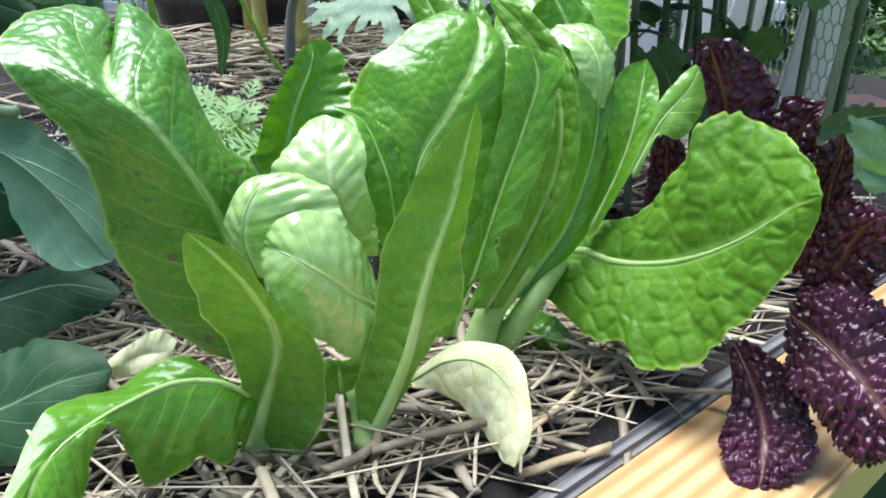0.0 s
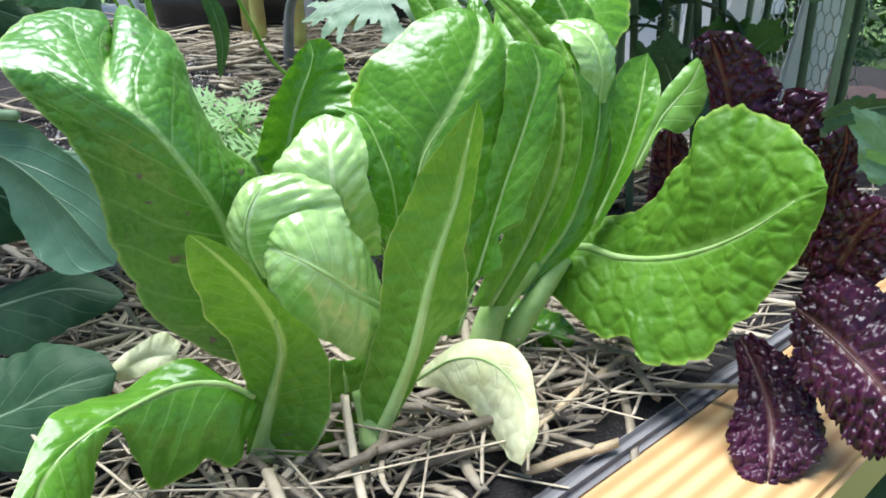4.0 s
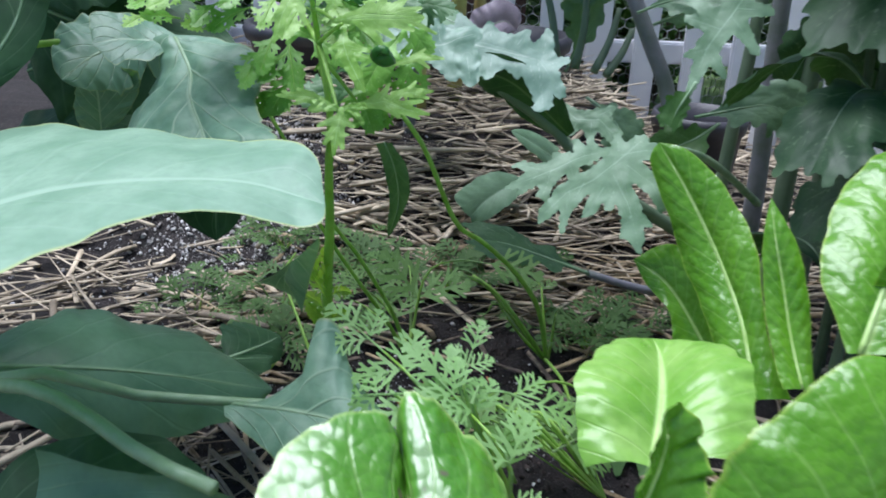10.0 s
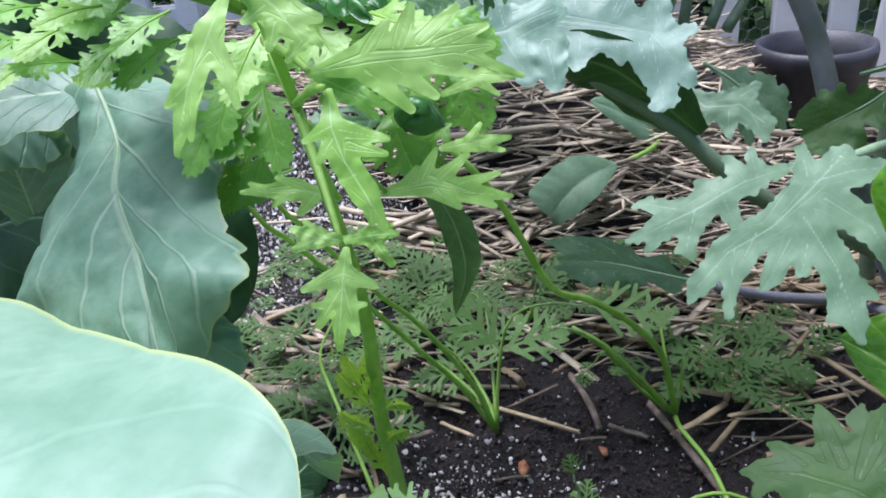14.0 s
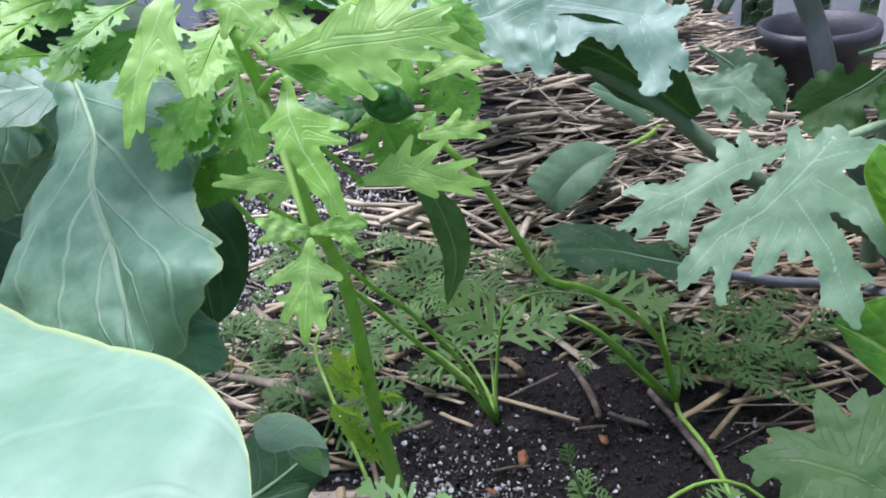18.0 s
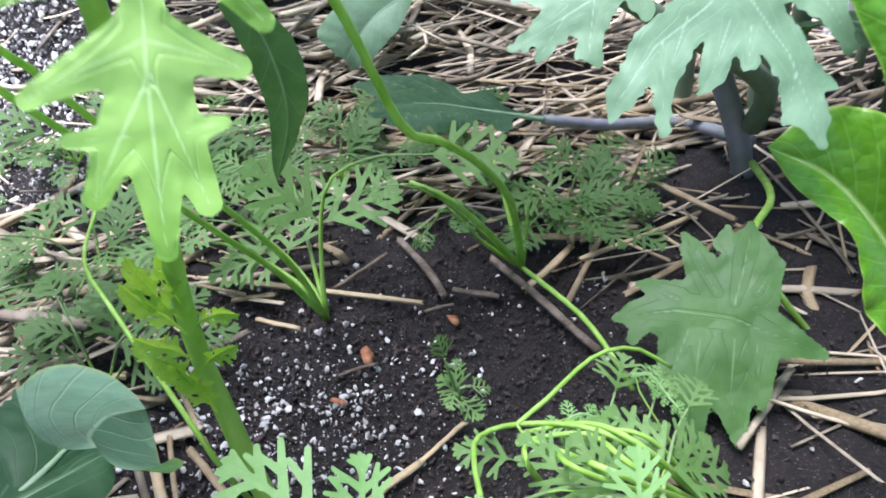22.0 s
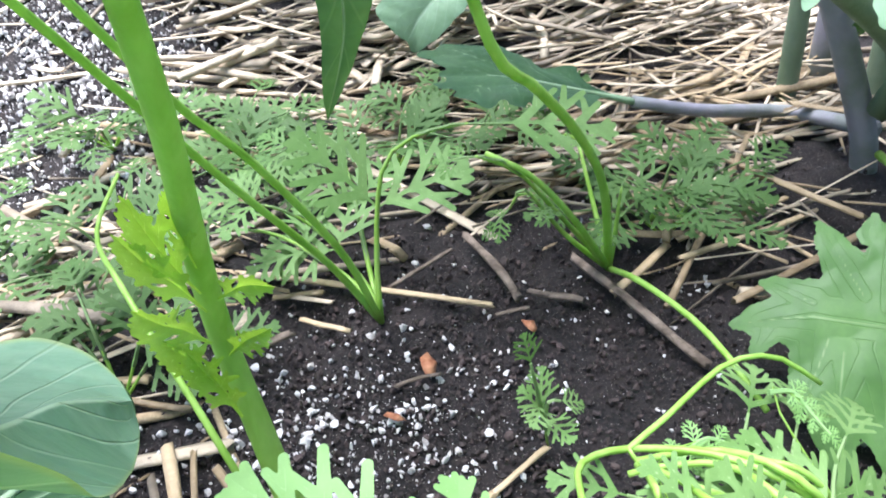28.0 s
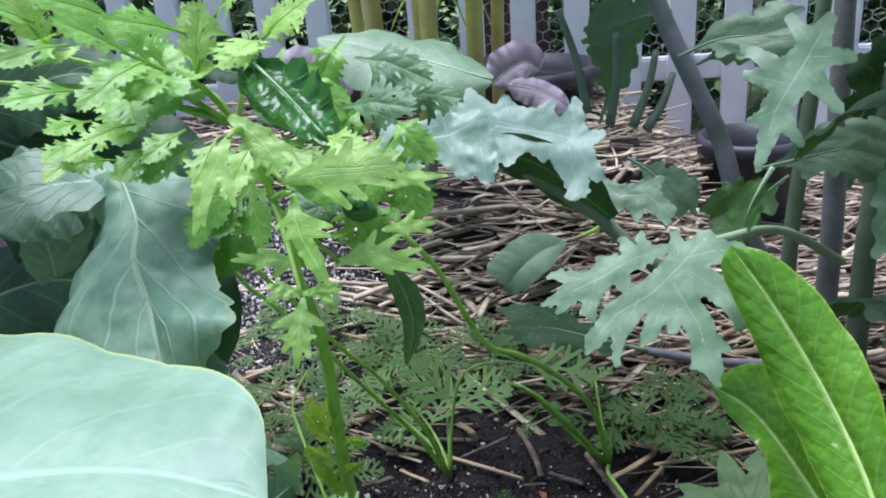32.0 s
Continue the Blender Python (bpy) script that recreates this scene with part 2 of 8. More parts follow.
# Deep copy of KALE: shade among and under the leaves is coloured in.
KALE_SHADED = leaf_material("kale_shaded_green", (0.03, 0.082, 0.03), (0.055, 0.125, 0.046), (0.14, 0.22, 0.12), rough=0.52, trans=0.14, veins=7, slope=0.9, cells=75, relief=0.2, vein_mix=0.35, glow=(1.3, 1.6, 0.3), rib=0.045)
HERB = leaf_material("herb_bright_green", (0.29, 0.53, 0.09), (0.42, 0.65, 0.18), (0.52, 0.74, 0.31), rough=0.42, trans=0.28, veins=5, cells=140, relief=0.3, vein_mix=0.3, rib=0.06)
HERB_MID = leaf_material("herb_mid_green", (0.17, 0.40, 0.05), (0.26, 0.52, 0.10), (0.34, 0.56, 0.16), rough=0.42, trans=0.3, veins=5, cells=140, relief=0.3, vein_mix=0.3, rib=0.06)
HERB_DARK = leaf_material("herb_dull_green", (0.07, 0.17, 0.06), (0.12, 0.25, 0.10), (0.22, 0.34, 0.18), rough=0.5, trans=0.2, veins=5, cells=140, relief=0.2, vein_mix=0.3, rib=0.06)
CURLED = leaf_material("dark_glossy_green", (0.03, 0.12, 0.02), (0.06, 0.2, 0.04), (0.12, 0.28, 0.08), rough=0.25, trans=0.2, veins=8, relief=0.9, cells=130, vein_mix=0.3)
FERN = leaf_material("carrot_green", (0.12, 0.235, 0.06), (0.20, 0.325, 0.115), (0.28, 0.40, 0.18), rough=0.6, spec=0.25, trans=0.3, veins=3, relief=0.1, vein_mix=0.1)
FERN_DARK = leaf_material("carrot_dark_green", (0.06, 0.125, 0.03), (0.10, 0.18, 0.055), (0.15, 0.24, 0.09), rough=0.6, spec=0.25, trans=0.25, veins=3, relief=0.1, vein_mix=0.1)
FERN_PALE = leaf_material("carrot_pale_green", (0.22, 0.42, 0.12), (0.32, 0.54, 0.2), (0.36, 0.56, 0.24), rough=0.5, trans=0.34, veins=3, relief=0.1, vein_mix=0.1)
MAUVE = leaf_material("mauve_cabbage_leaf", (0.26, 0.22, 0.27), (0.36, 0.30, 0.36), (0.42, 0.36, 0.4), rough=0.55, trans=0.15, veins=6, slope=1.0, cells=60, relief=0.3, vein_mix=0.3, glow=(1.1, 1.0, 1.0))
HEDGE = leaf_material("shrub_green", (0.03, 0.075, 0.02), (0.06, 0.13, 0.035), (0.1, 0.18, 0.06), rough=0.5, trans=0.3, veins=5, relief=0.3, vein_mix=0.2)
RIB_PALE = plain_material("lettuce_midrib", (0.34, 0.52, 0.14), (0.47, 0.64, 0.25), 60, 0.35, 0.2)
RIB_GREY = plain_material("brassica_midrib", (0.22, 0.34, 0.18), (0.34, 0.46, 0.30), 60, 0.45, 0.2)
RIB_RED = plain_material("red_lettuce_midrib", (0.07, 0.025, 0.035), (0.13, 0.06, 0.055), 60, 0.4, 0.2)
STEM_GREEN = plain_material("green_stalk", (0.32, 0.55, 0.08), (0.46, 0.70, 0.17), 90, 0.4, 0.3, stretch=(1, 1, 0.25), trans=0.4)
SHEATH = leaf_material("herb_sheath_yellow_green", (0.30, 0.52, 0.06), (0.44, 0.68, 0.14), (0.50, 0.72, 0.20), rough=0.42, trans=0.45, veins=5, cells=140, relief=0.3, vein_mix=0.2, rib=0.06)
STEM_KALE = plain_material("grey_violet_stalk", (0.17, 0.19, 0.17), (0.29, 0.27, 0.32), 30, 0.5, 0.3)
STEM_MID = plain_material("kale_petiole_green", (0.13, 0.19, 0.11), (0.20, 0.26, 0.17), 30, 0.5, 0.3)
STEM_DARK = plain_material("kale_green_stalk", (0.045, 0.08, 0.04), (0.09, 0.13, 0.075), 30, 0.5, 0.3)
CANE = plain_material("tan_cane", (0.38, 0.26, 0.10), (0.46, 0.50, 0.13), 14, 0.5, 0.3)


def soil_material():
    """Moist potting mix: dark brown with violet-grey grains and fine pale dust."""
    m, nt, p, out = mat("potting_soil")
    co = nt.nodes.new("ShaderNodeTexCoord").outputs["Object"]
    patch, grain, dust = noise_tex(nt, co, 40.0, 4.0), noise_tex(nt, co, 420.0, 5.0, 0.7), noise_tex(nt, co, 900.0, 2.0)
    col = mix_rgb(nt, ramp(nt, patch, 0.35, 0.65), (0.006, 0.0045, 0.004), (0.020, 0.014, 0.013))
    col = mix_rgb(nt, ramp(nt, grain, 0.48, 0.66), col, (0.042, 0.029, 0.026))
    col = mix_rgb(nt, ramp(nt, dust, 0.66, 0.70), col, (0.30, 0.26, 0.24))
    nt.links.new(col, p.inputs["Base Color"])
    p.inputs["Roughness"].default_value = 0.75
    b = nt.nodes.new("ShaderNodeBump")
    b.inputs["Strength"].default_value, b.inputs["Distance"].default_value = 1.0, 0.005
    nt.links.new(math_node(nt, "ADD", grain, math_node(nt, "MULTIPLY", patch, 0.5)), b.inputs["Height"])
    nt.links.new(b.outputs[0], p.inputs["Normal"])
    return m


SOIL = soil_material()
CRUMB = plain_material("soil_crumb", (0.006, 0.0045, 0.004), (0.075, 0.052, 0.047), 120, 0.8, 0.6, 500, per_island=0.6)
PERLITE = plain_material("perlite_white", (0.28, 0.25, 0.23), (0.78, 0.76, 0.74), 200, 0.8, 0.6, 600, per_island=0.5, dist=0.001)
STRAW = plain_material("dry_straw", (0.075, 0.056, 0.037), (0.72, 0.60, 0.43), 60, 0.55, 0.5, 500, per_island=0.75, stretch=(1, 1, 1))
STRAW_PIECE = plain_material("dry_straw_pale", (0.16, 0.11, 0.055), (0.56, 0.43, 0.26), 80, 0.5, 0.5, 500, per_object=0.7)
TWIG = plain_material("grey_twig", (0.07, 0.05, 0.035), (0.22, 0.17, 0.13), 90, 0.8, 0.8, 400)
BARK_CHIP = plain_material("orange_bark", (0.22, 0.07, 0.025), (0.42, 0.2, 0.1), 120, 0.7, 0.6, 400)
LAWN = plain_material("lawn_ground", (0.10, 0.17, 0.05), (0.18, 0.27, 0.09), 9, 0.9, 0.8, 90)
GRASS = plain_material("lawn_grass", (0.12, 0.23, 0.06), (0.24, 0.38, 0.12), 9, 0.6, 0.1, 90, per_island=0.7)
WHITE = plain_material("white_vinyl", (0.84, 0.84, 0.88), (0.92, 0.92, 0.95), 12, 0.4, 0.1)
WIRE = plain_material("galvanised_wire", (0.30, 0.32, 0.31), (0.5, 0.52, 0.5), 60, 0.45, 0.2, metal=0.6)
POT = plain_material("dark_grey_plastic", (0.035, 0.034, 0.042), (0.065, 0.062, 0.075), 20, 0.45, 0.25)
BROWN = plain_material("brown_painted_wood", (0.05, 0.026, 0.02), (0.09, 0.045, 0.035), 20, 0.6, 0.5, stretch=(1, 1, 0.1))
WEATHERED = plain_material("weathered_grey_wood", (0.055, 0.053, 0.057), (0.25, 0.24, 0.24), 160, 0.85, 1.0, 420, stretch=(0.06, 1, 1))
BARK = plain_material("tree_bark", (0.05, 0.035, 0.025), (0.12, 0.09, 0.065), 20, 0.9, 0.8, 90)


def pine_material():
    m, nt, p, out = mat("fresh_pine")
    co = nt.nodes.new("ShaderNodeTexCoord").outputs["Object"]
    mp = nt.nodes.new("ShaderNodeMapping")
    mp.inputs["Scale"].default_value = (0.6, 16.0, 3.0)
    nt.links.new(co, mp.inputs[0])
    w = nt.nodes.new("ShaderNodeTexWave")
    w.bands_direction = "Y"
    w.inputs["Scale"].default_value, w.inputs["Distortion"].default_value, w.inputs["Detail"].default_value = 1.6, 2.2, 2.0
    nt.links.new(mp.outputs[0], w.inputs[0])
    g = noise_tex(nt, mp.outputs[0], 30.0)
    f = math_node(nt, "ADD", math_node(nt, "MULTIPLY", w.outputs[1], 0.75), math_node(nt, "MULTIPLY", g, 0.25))
    nt.links.new(mix_rgb(nt, f, (0.42, 0.22, 0.075), (0.68, 0.46, 0.22)), p.inputs["Base Color"])
    p.inputs["Roughness"].default_value = 0.55
    b = nt.nodes.new("ShaderNodeBump")
    b.inputs["Strength"].default_value, b.inputs["Distance"].default_value = 0.4, 0.001
    nt.links.new(f, b.inputs["Height"])
    nt.links.new(b.outputs[0], p.inputs["Normal"])
    return m


PINE = pine_material()


# ---- mesh helpers ----
def thing(name, at, label, category, group="", kind=""):
    ob = new(name)
    ob.location = at
    return tagged(ob, label, category, group, kind)


def mesh_from(name, verts, faces, material, uvs=None, smooth=True):
    me = bpy.data.meshes.new(name)
    me.from_pydata([tuple(v) for v in verts], [], faces)
    me.materials.append(material)
    if smooth:
        me.polygons.foreach_set("use_smooth", [True] * len(me.polygons))
    if uvs is not None:
        lay = me.uv_layers.new(name="UVMap")
        idx = np.zeros(len(me.loops), dtype=np.int32)
        me.loops.foreach_get("vertex_index", idx)
        lay.data.foreach_set("uv", np.asarray(uvs, float)[idx].ravel())
    me.update()
    return me


def part(name, me, parent, label=""):
    """Links a mesh as one object under a thing or a part; its points are in world places."""
    ob = new(name, me)
    ob.parent = parent
    if parent.parent is None:
        ob.matrix_parent_inverse = Matrix.Translation(-parent.location)
    return tagged(ob, label)


def curve_points(pts, n):
    """n + 1 points evenly along a smooth curve through pts."""
    p = np.array(pts, float)
    p = np.vstack([2 * p[0] - p[1], p, 2 * p[-1] - p[-2]])
    out = []
    for k in range(1, len(p) - 2):
        a, b, c, d = p[k - 1:k + 3]
        for u in np.linspace(0, 1, 12, endpoint=False):
            out.append(0.5 * (2 * b + (c - a) * u + (2 * a - 5 * b + 4 * c - d) * u * u + (3 * b - a - 3 * c + d) * u ** 3))
    out.append(p[-2])
    out = np.array(out)
    far = np.r_[0, np.cumsum(np.linalg.norm(np.diff(out, axis=0), axis=1))]
    want = np.linspace(0, far[-1], n + 1)
    return np.stack([np.interp(want, far, out[:, k]) for k in range(3)], 1)


def tube_geo(pts, r0, r1, sides=8, n=14, swell=0.0, flat=1.0):
    c = curve_points(pts, n)
    t = np.gradient(c, axis=0)
    t /= np.linalg.norm(t, axis=1)[:, None] + 1e-9
    ref = np.array((0.31, 0.17, 0.93)) if abs(t[0][2]) < 0.8 else np.array((0.9, 0.3, 0.1))
    verts, faces = [], []
    a = np.cross(t[0], ref)
    for k in range(n + 1):
        a = a - (a @ t[k]) * t[k]
        a /= np.linalg.norm(a) + 1e-9
        b = np.cross(t[k], a)
        s = k / n
        r = r0 + (r1 - r0) * s + swell * math.exp(-(s / 0.12) ** 2)
        for j in range(sides):
            w = 2 * math.pi * j / sides
            verts.append(c[k] + r * (math.cos(w) * a + flat * math.sin(w) * b))
    for k in range(n):
        for j in range(sides):
            faces.append((k * sides + j, k * sides + (j + 1) % sides, (k + 1) * sides + (j + 1) % sides, (k + 1) * sides + j))
    faces.append(tuple(range(sides - 1, -1, -1)))
    faces.append(tuple(n * sides + j for j in range(sides)))
    return verts, faces


def tube(name, pts, r0, r1, material, sides=8, n=14, swell=0.0, flat=1.0):
    return mesh_from(name, *tube_geo(pts, r0, r1, sides, n, swell, flat), material)


def lerp(a, b, t):
    return Vector(a) + (Vector(b) - Vector(a)) * t


def smooth_step(x):
    x = min(1.0, max(0.0, x))
    return x * x * (3 - 2 * x)


PROFILES = {
    "romaine": ((0, .16), (.12, .22), (.3, .52), (.55, .92), (.7, 1.0), (.85, .88), (.94, .62), (1, .06)),
    "paddle": ((0, .10), (.15, .30), (.35, .72), (.55, .97), (.62, 1.0), (.82, .86), (.94, .55), (1, .05)),
    "ovate": ((0, .08), (.07, .5), (.25, .93), (.40, 1.0), (.65, .85), (.85, .52), (.95, .28), (1, .02)),
    "round": ((0, .15), (.07, .6), (.25, .97), (.45, 1.0), (.7, .92), (.88, .66), (.96, .4), (1, .05)),
    "lance": ((0, .06), (.15, .5), (.35, .95), (.45, 1.0), (.7, .66), (.9, .25), (1, .01)),
    "broad": ((0, .3), (.1, .6), (.3, .92), (.5, 1.0), (.75, .97), (.9, .82), (.97, .6), (1, .3)),
}


def blade_geo(rib, right, left, shape="romaine", n=44, m=9, bulge=0.12, wave=0.0, waves=5.0, puff=0.0, puffs=12.0,
              teeth=0, tooth=0.0, sweep=0.0, seed=0, nick=0.0):
    """A leaf blade: rib points from base to tip, and the two edge points where it is widest."""
    prof = PROFILES[shape]
    xs, ws = zip(*prof)
    s0 = xs[ws.index(1.0)]
    c = curve_points(rib, n)
    t = np.gradient(c, axis=0)
    t /= np.linalg.norm(t, axis=1)[:, None] + 1e-9
    k0 = round(s0 * n)
    t0 = Vector(t[k0])
    vr, vl = Vector(right) - Vector(c[k0]), Vector(left) - Vector(c[k0])
    vr, vl = vr - 0.85 * vr.dot(t0) * t0, vl - 0.85 * vl.dot(t0) * t0
    rnd = random.Random(seed)
    ph = [rnd.uniform(0, 6.28) for _ in range(8)]
    verts, uvs, faces = [], [], []
    cols = 2 * m + 1
    dense = np.interp(np.linspace(0, 1, 201), xs, ws)
    dense = np.convolve(np.pad(dense, 8, mode="edge"), np.hanning(17) / np.hanning(17).sum(), mode="valid")
    for k in range(n + 1):
        s = k / n
        w = float(np.interp(s, np.linspace(0, 1, 201), dense))
        if s > 0.97:
            w *= max(0.05, (1 - s) / 0.03) ** 0.5
        q = t0.rotation_difference(Vector(t[k]))
        pair = (q @ vl, q @ vr)
        tang = Vector(t[k])
        for j in range(cols):
            v = (j - m) / m
            a, sg = abs(v), (1 if v > 0 else 0)
            vec = pair[sg]
            size = vec.length
            nrm = (pair[1] - pair[0]).cross(tang)
            nrm = nrm.normalized() if nrm.length > 1e-9 else Vector((0, 0, 1))
            e = 1.0
            if teeth:
                x = (s * teeth + 0.2 * math.sin(9 * s + ph[2 + sg])) % 1.0
                e *= 1 - tooth * (1 - x) * (0.6 + 0.4 * math.sin(5 * s * teeth + ph[4]))
            if nick:
                e *= 1 - nick * max(0.0, math.sin(7 * s + ph[5 + sg])) ** 8
            e *= 1 + 0.035 * math.sin(17 * s + ph[6 + sg]) + 0.02 * math.sin(41 * s + ph[sg])
            pos = Vector(c[k]) + vec * (a * w * e)
            pos += nrm * (bulge * size * w * 4 * a * (1 - a))
            pos += tang * (sweep * size * w * e * a * a)
            if wave:
                pos += nrm * (wave * size * a ** 2.2 * (0.35 + 0.65 * w) * (math.sin(6.283 * waves * s + ph[sg]) + 0.5 * math.sin(6.283 * 2.3 * waves * s + ph[2 + sg] + 2 * a)))
            if puff and 0 < a < 1:
                f = s * puffs - a * 1.7 + 0.25 * math.sin(9 * a + ph[4])
                bump = abs(math.sin(math.pi * f)) ** 0.7 * (0.45 + 0.55 * abs(math.sin(math.pi * (a * 2.6 + 0.4 * math.sin(11 * s + ph[5])))))
                bump += 0.3 * noise.noise(pos * 60)
                pos += nrm * (puff * bump * min(1, 4 * a) * min(1, 3 * (1 - a) + 0.25))
            verts.append(pos)
            uvs.append((0.5 + 0.5 * v, s))
    for k in range(n):
        for j in range(cols - 1):
            faces.append((k * cols + j, k * cols + j + 1, (k + 1) * cols + j + 1, (k + 1) * cols + j))
    return verts, faces, uvs


def leaf(plant, material, rib, right, left, rib_mat=None, rib_r=0.003, label="", name="leaf", rib_len=0.95, **kw):
    """One leaf of a plant: the blade, and its raised midrib as a part of the blade."""
    v, f, uv = form_geo(rib, right, left, **kw) if "kind" in kw else blade_geo(rib, right, left, **kw)
    ob = part(name, mesh_from(name, v, f, material, uv), plant, label)
    if rib_mat:
        c = curve_points(rib, 20)[: 1 + round(20 * rib_len)]
        part("midrib", tube("midrib", c[::3] if len(c) > 9 else c, rib_r * 0.8, rib_r * 0.06, rib_mat, 8, 18), ob)
    return ob


def sub_blade(verts, faces, uvs, base, way, side, length, width):
    """A narrow flat leaf tip of six points."""
    k = len(verts)
    b, w, s = Vector(base), Vector(way), Vector(side)
    up = w.cross(s).normalized() * width * 0.25
    verts += [b - s * width * 0.22, b + s * width * 0.22, b + w * length * 0.55 + s * width * 0.5 + up, b + w * length * 0.6 - up * 0.4, b + w * length * 0.55 - s * width * 0.5 + up, b + w * length]
    faces += [(k, k + 1, k + 2, k + 3), (k, k + 3, k + 4), (k + 3, k + 2, k + 5), (k + 3, k + 5, k + 4)]
    uvs += [(0.45, 0), (0.55, 0), (0.9, 0.5), (0.5, 0.5), (0.1, 0.5), (0.5, 1)]


def palm_geo(pts, normal, span, pairs=4, seed=0):
    """A carrot leaf: a rachis with pairs of flat pinnae, each cut into blunt lobes."""
    rnd = random.Random(seed)
    c = curve_points(pts, 30)
    v, faces = tube_geo(pts, 0.0012, 0.0006, 5, 12)
    verts, uvs = [Vector(x) for x in v], [(0.5, 0.5)] * len(v)
    normal = Vector(normal).normalized()

    def pinna(base, way, nn, length):
        way = way.normalized()
        side = way.cross(nn).normalized()
        pts, tris = FORMS["carrot", rnd.randint(0, 4)]
        k = len(verts)
        sag = rnd.uniform(0.05, 0.25)
        for x, y, q in pts.tolist():
            verts.append(base + (way * x + side * y + nn * (0.10 * x * (1 - x) - sag * x * x + 0.06 * abs(y))) * length)
            uvs.append((0.5 + 0.5 * q, x))
        faces.extend(tuple(i + k for i in f) for f in tris)

    for k in range(pairs):
        i = min(28, int((0.34 + 0.6 * k / max(1, pairs - 1)) * 30))
        at, tan = Vector(c[i]), Vector(c[i + 1] - c[i]).normalized()
        side = tan.cross(normal).normalized()
        size = span * (1 - 0.5 * k / pairs) * rnd.uniform(0.85, 1.1)
        for sg in (-1, 1):
            nn = (normal + side * sg * rnd.uniform(-0.3, 0.3)).normalized()
            pinna(at, tan * 0.7 + side * sg + normal * rnd.uniform(-0.1, 0.2), nn, size)
    pinna(Vector(c[-1]), Vector(c[-1] - c[-3]), normal, span * 0.8)
    return verts, faces, uvs


def fern(plant, pts, normal, span, material=None, pairs=6, seed=0, label=""):
    v, f, uv = palm_geo(pts, normal, span * 0.82, pairs, seed)
    return part("leaf", mesh_from("leaf", v, f, material or FERN, uv, smooth=False), plant, label)


def stalk(plant, pts, r0, r1, material, name="stalk", n=16, sides=8, swell=0.0):
    return part(name, tube(name, pts, r0, r1, material, sides, n, swell), plant)


def box_geo(x0, x1, y0, y1, z0, z1):
    v = [(x, y, z) for x in (x0, x1) for y in (y0, y1) for z in (z0, z1)]
    f = [(0, 1, 3, 2), (4, 6, 7, 5), (0, 4, 5, 1), (2, 3, 7, 6), (0, 2, 6, 4), (1, 5, 7, 3)]
    return v, f


def bevelled(name, size, material, bevel=0.003, segments=2):
    bm = bmesh.new()
    bmesh.ops.create_cube(bm, size=1.0)
    bmesh.ops.scale(bm, vec=size, verts=bm.verts)
    bmesh.ops.bevel(bm, geom=bm.edges[:], offset=bevel, segments=segments, affect="EDGES")
    me = bpy.data.meshes.new(name)
    bm.to_mesh(me)
    bm.free()
    me.materials.append(material)
    return me


# ---- leaves by their edges, and lobed leaves ----
def loft_geo(rib, right, left, n=70, m=16, bulge=0.1, wave=0.0, waves=5.0, quilt=0.0, cells=60.0, ribs=0.0, rows=12, teeth=0, tooth=0.0, seed=0, edge_noise=1.0):
    """A blade stretched between its midrib and its two edges, quilted between the veins."""
    c, er, el = curve_points(rib, n), curve_points(right, n), curve_points(left, n)
    t = np.gradient(c, axis=0)
    t /= np.linalg.norm(t, axis=1)[:, None] + 1e-9
    nrm = np.cross(er - el, t)
    nrm = np.stack([np.convolve(np.pad(nrm[:, k], 6, mode="edge"), np.ones(13) / 13, mode="valid") for k in range(3)], 1)
    nrm /= np.linalg.norm(nrm, axis=1)[:, None] + 1e-9
    if nrm.mean(0) @ np.array((0, -0.75, 0.65)) < 0:
        nrm = -nrm
    rnd = random.Random(seed)
    ph = [rnd.uniform(0, 6.28) for _ in range(8)]
    s = np.linspace(0, 1, n + 1)
    cols = 2 * m + 1
    grid = np.zeros((n + 1, cols, 3))
    for j in range(cols):
        v = (j - m) / m
        a, sg = abs(v), 1 if v > 0 else 0
        vec = (er if sg else el) - c
        size = np.linalg.norm(vec, axis=1)
        e = 1 + edge_noise * a * a * (0.022 * np.sin(19 * s + ph[sg]) + 0.014 * np.sin(43 * s + ph[2 + sg]))
        if teeth:
            x = (s * teeth + 0.35 * np.sin(7 * s + ph[4 + sg])) % 1.0
            e *= 1 - tooth * a ** 4 * (1 - x) * (0.6 + 0.4 * np.sin(5.3 * s * teeth + ph[6]))
        h = bulge * size * 4 * a * (1 - a)
        h = h + wave * size * a ** 2.2 * (np.sin(6.283 * waves * s + ph[sg]) + 0.5 * np.sin(6.283 * 2.3 * waves * s + ph[2 + sg] + 2 * a))
        if ribs:
            f = s * rows - a * rows * 0.16
            h = h + ribs * np.abs(np.sin(math.pi * f)) ** 0.8 * min(1, 4 * a) * min(1, 2.5 * (1 - a) + 0.2) * np.minimum(1, size / 0.012)
        grid[:, j] = c + vec * (a * e)[:, None] + nrm * h[:, None]
        if quilt and a > 0:
            k = min(1, 5 * a)
            for i in range(n + 1):
                p = Vector(grid[i, j])
                d = noise.voronoi(p * cells + Vector((seed, 0, 0)))[0]
                grid[i, j] += nrm[i] * (quilt * k * min(1.0, size[i] / 0.01) * (smooth_step((d[1] - d[0]) * 4.0) + 0.25 * noise.noise(p * 90)))
    verts = [Vector(p) for p in grid.reshape(-1, 3)]
    uvs = [(j / (cols - 1), i / n) for i in range(n + 1) for j in range(cols)]
    faces = [(i * cols + j, i * cols + j + 1, (i + 1) * cols + j + 1, (i + 1) * cols + j) for i in range(n) for j in range(cols - 1)]
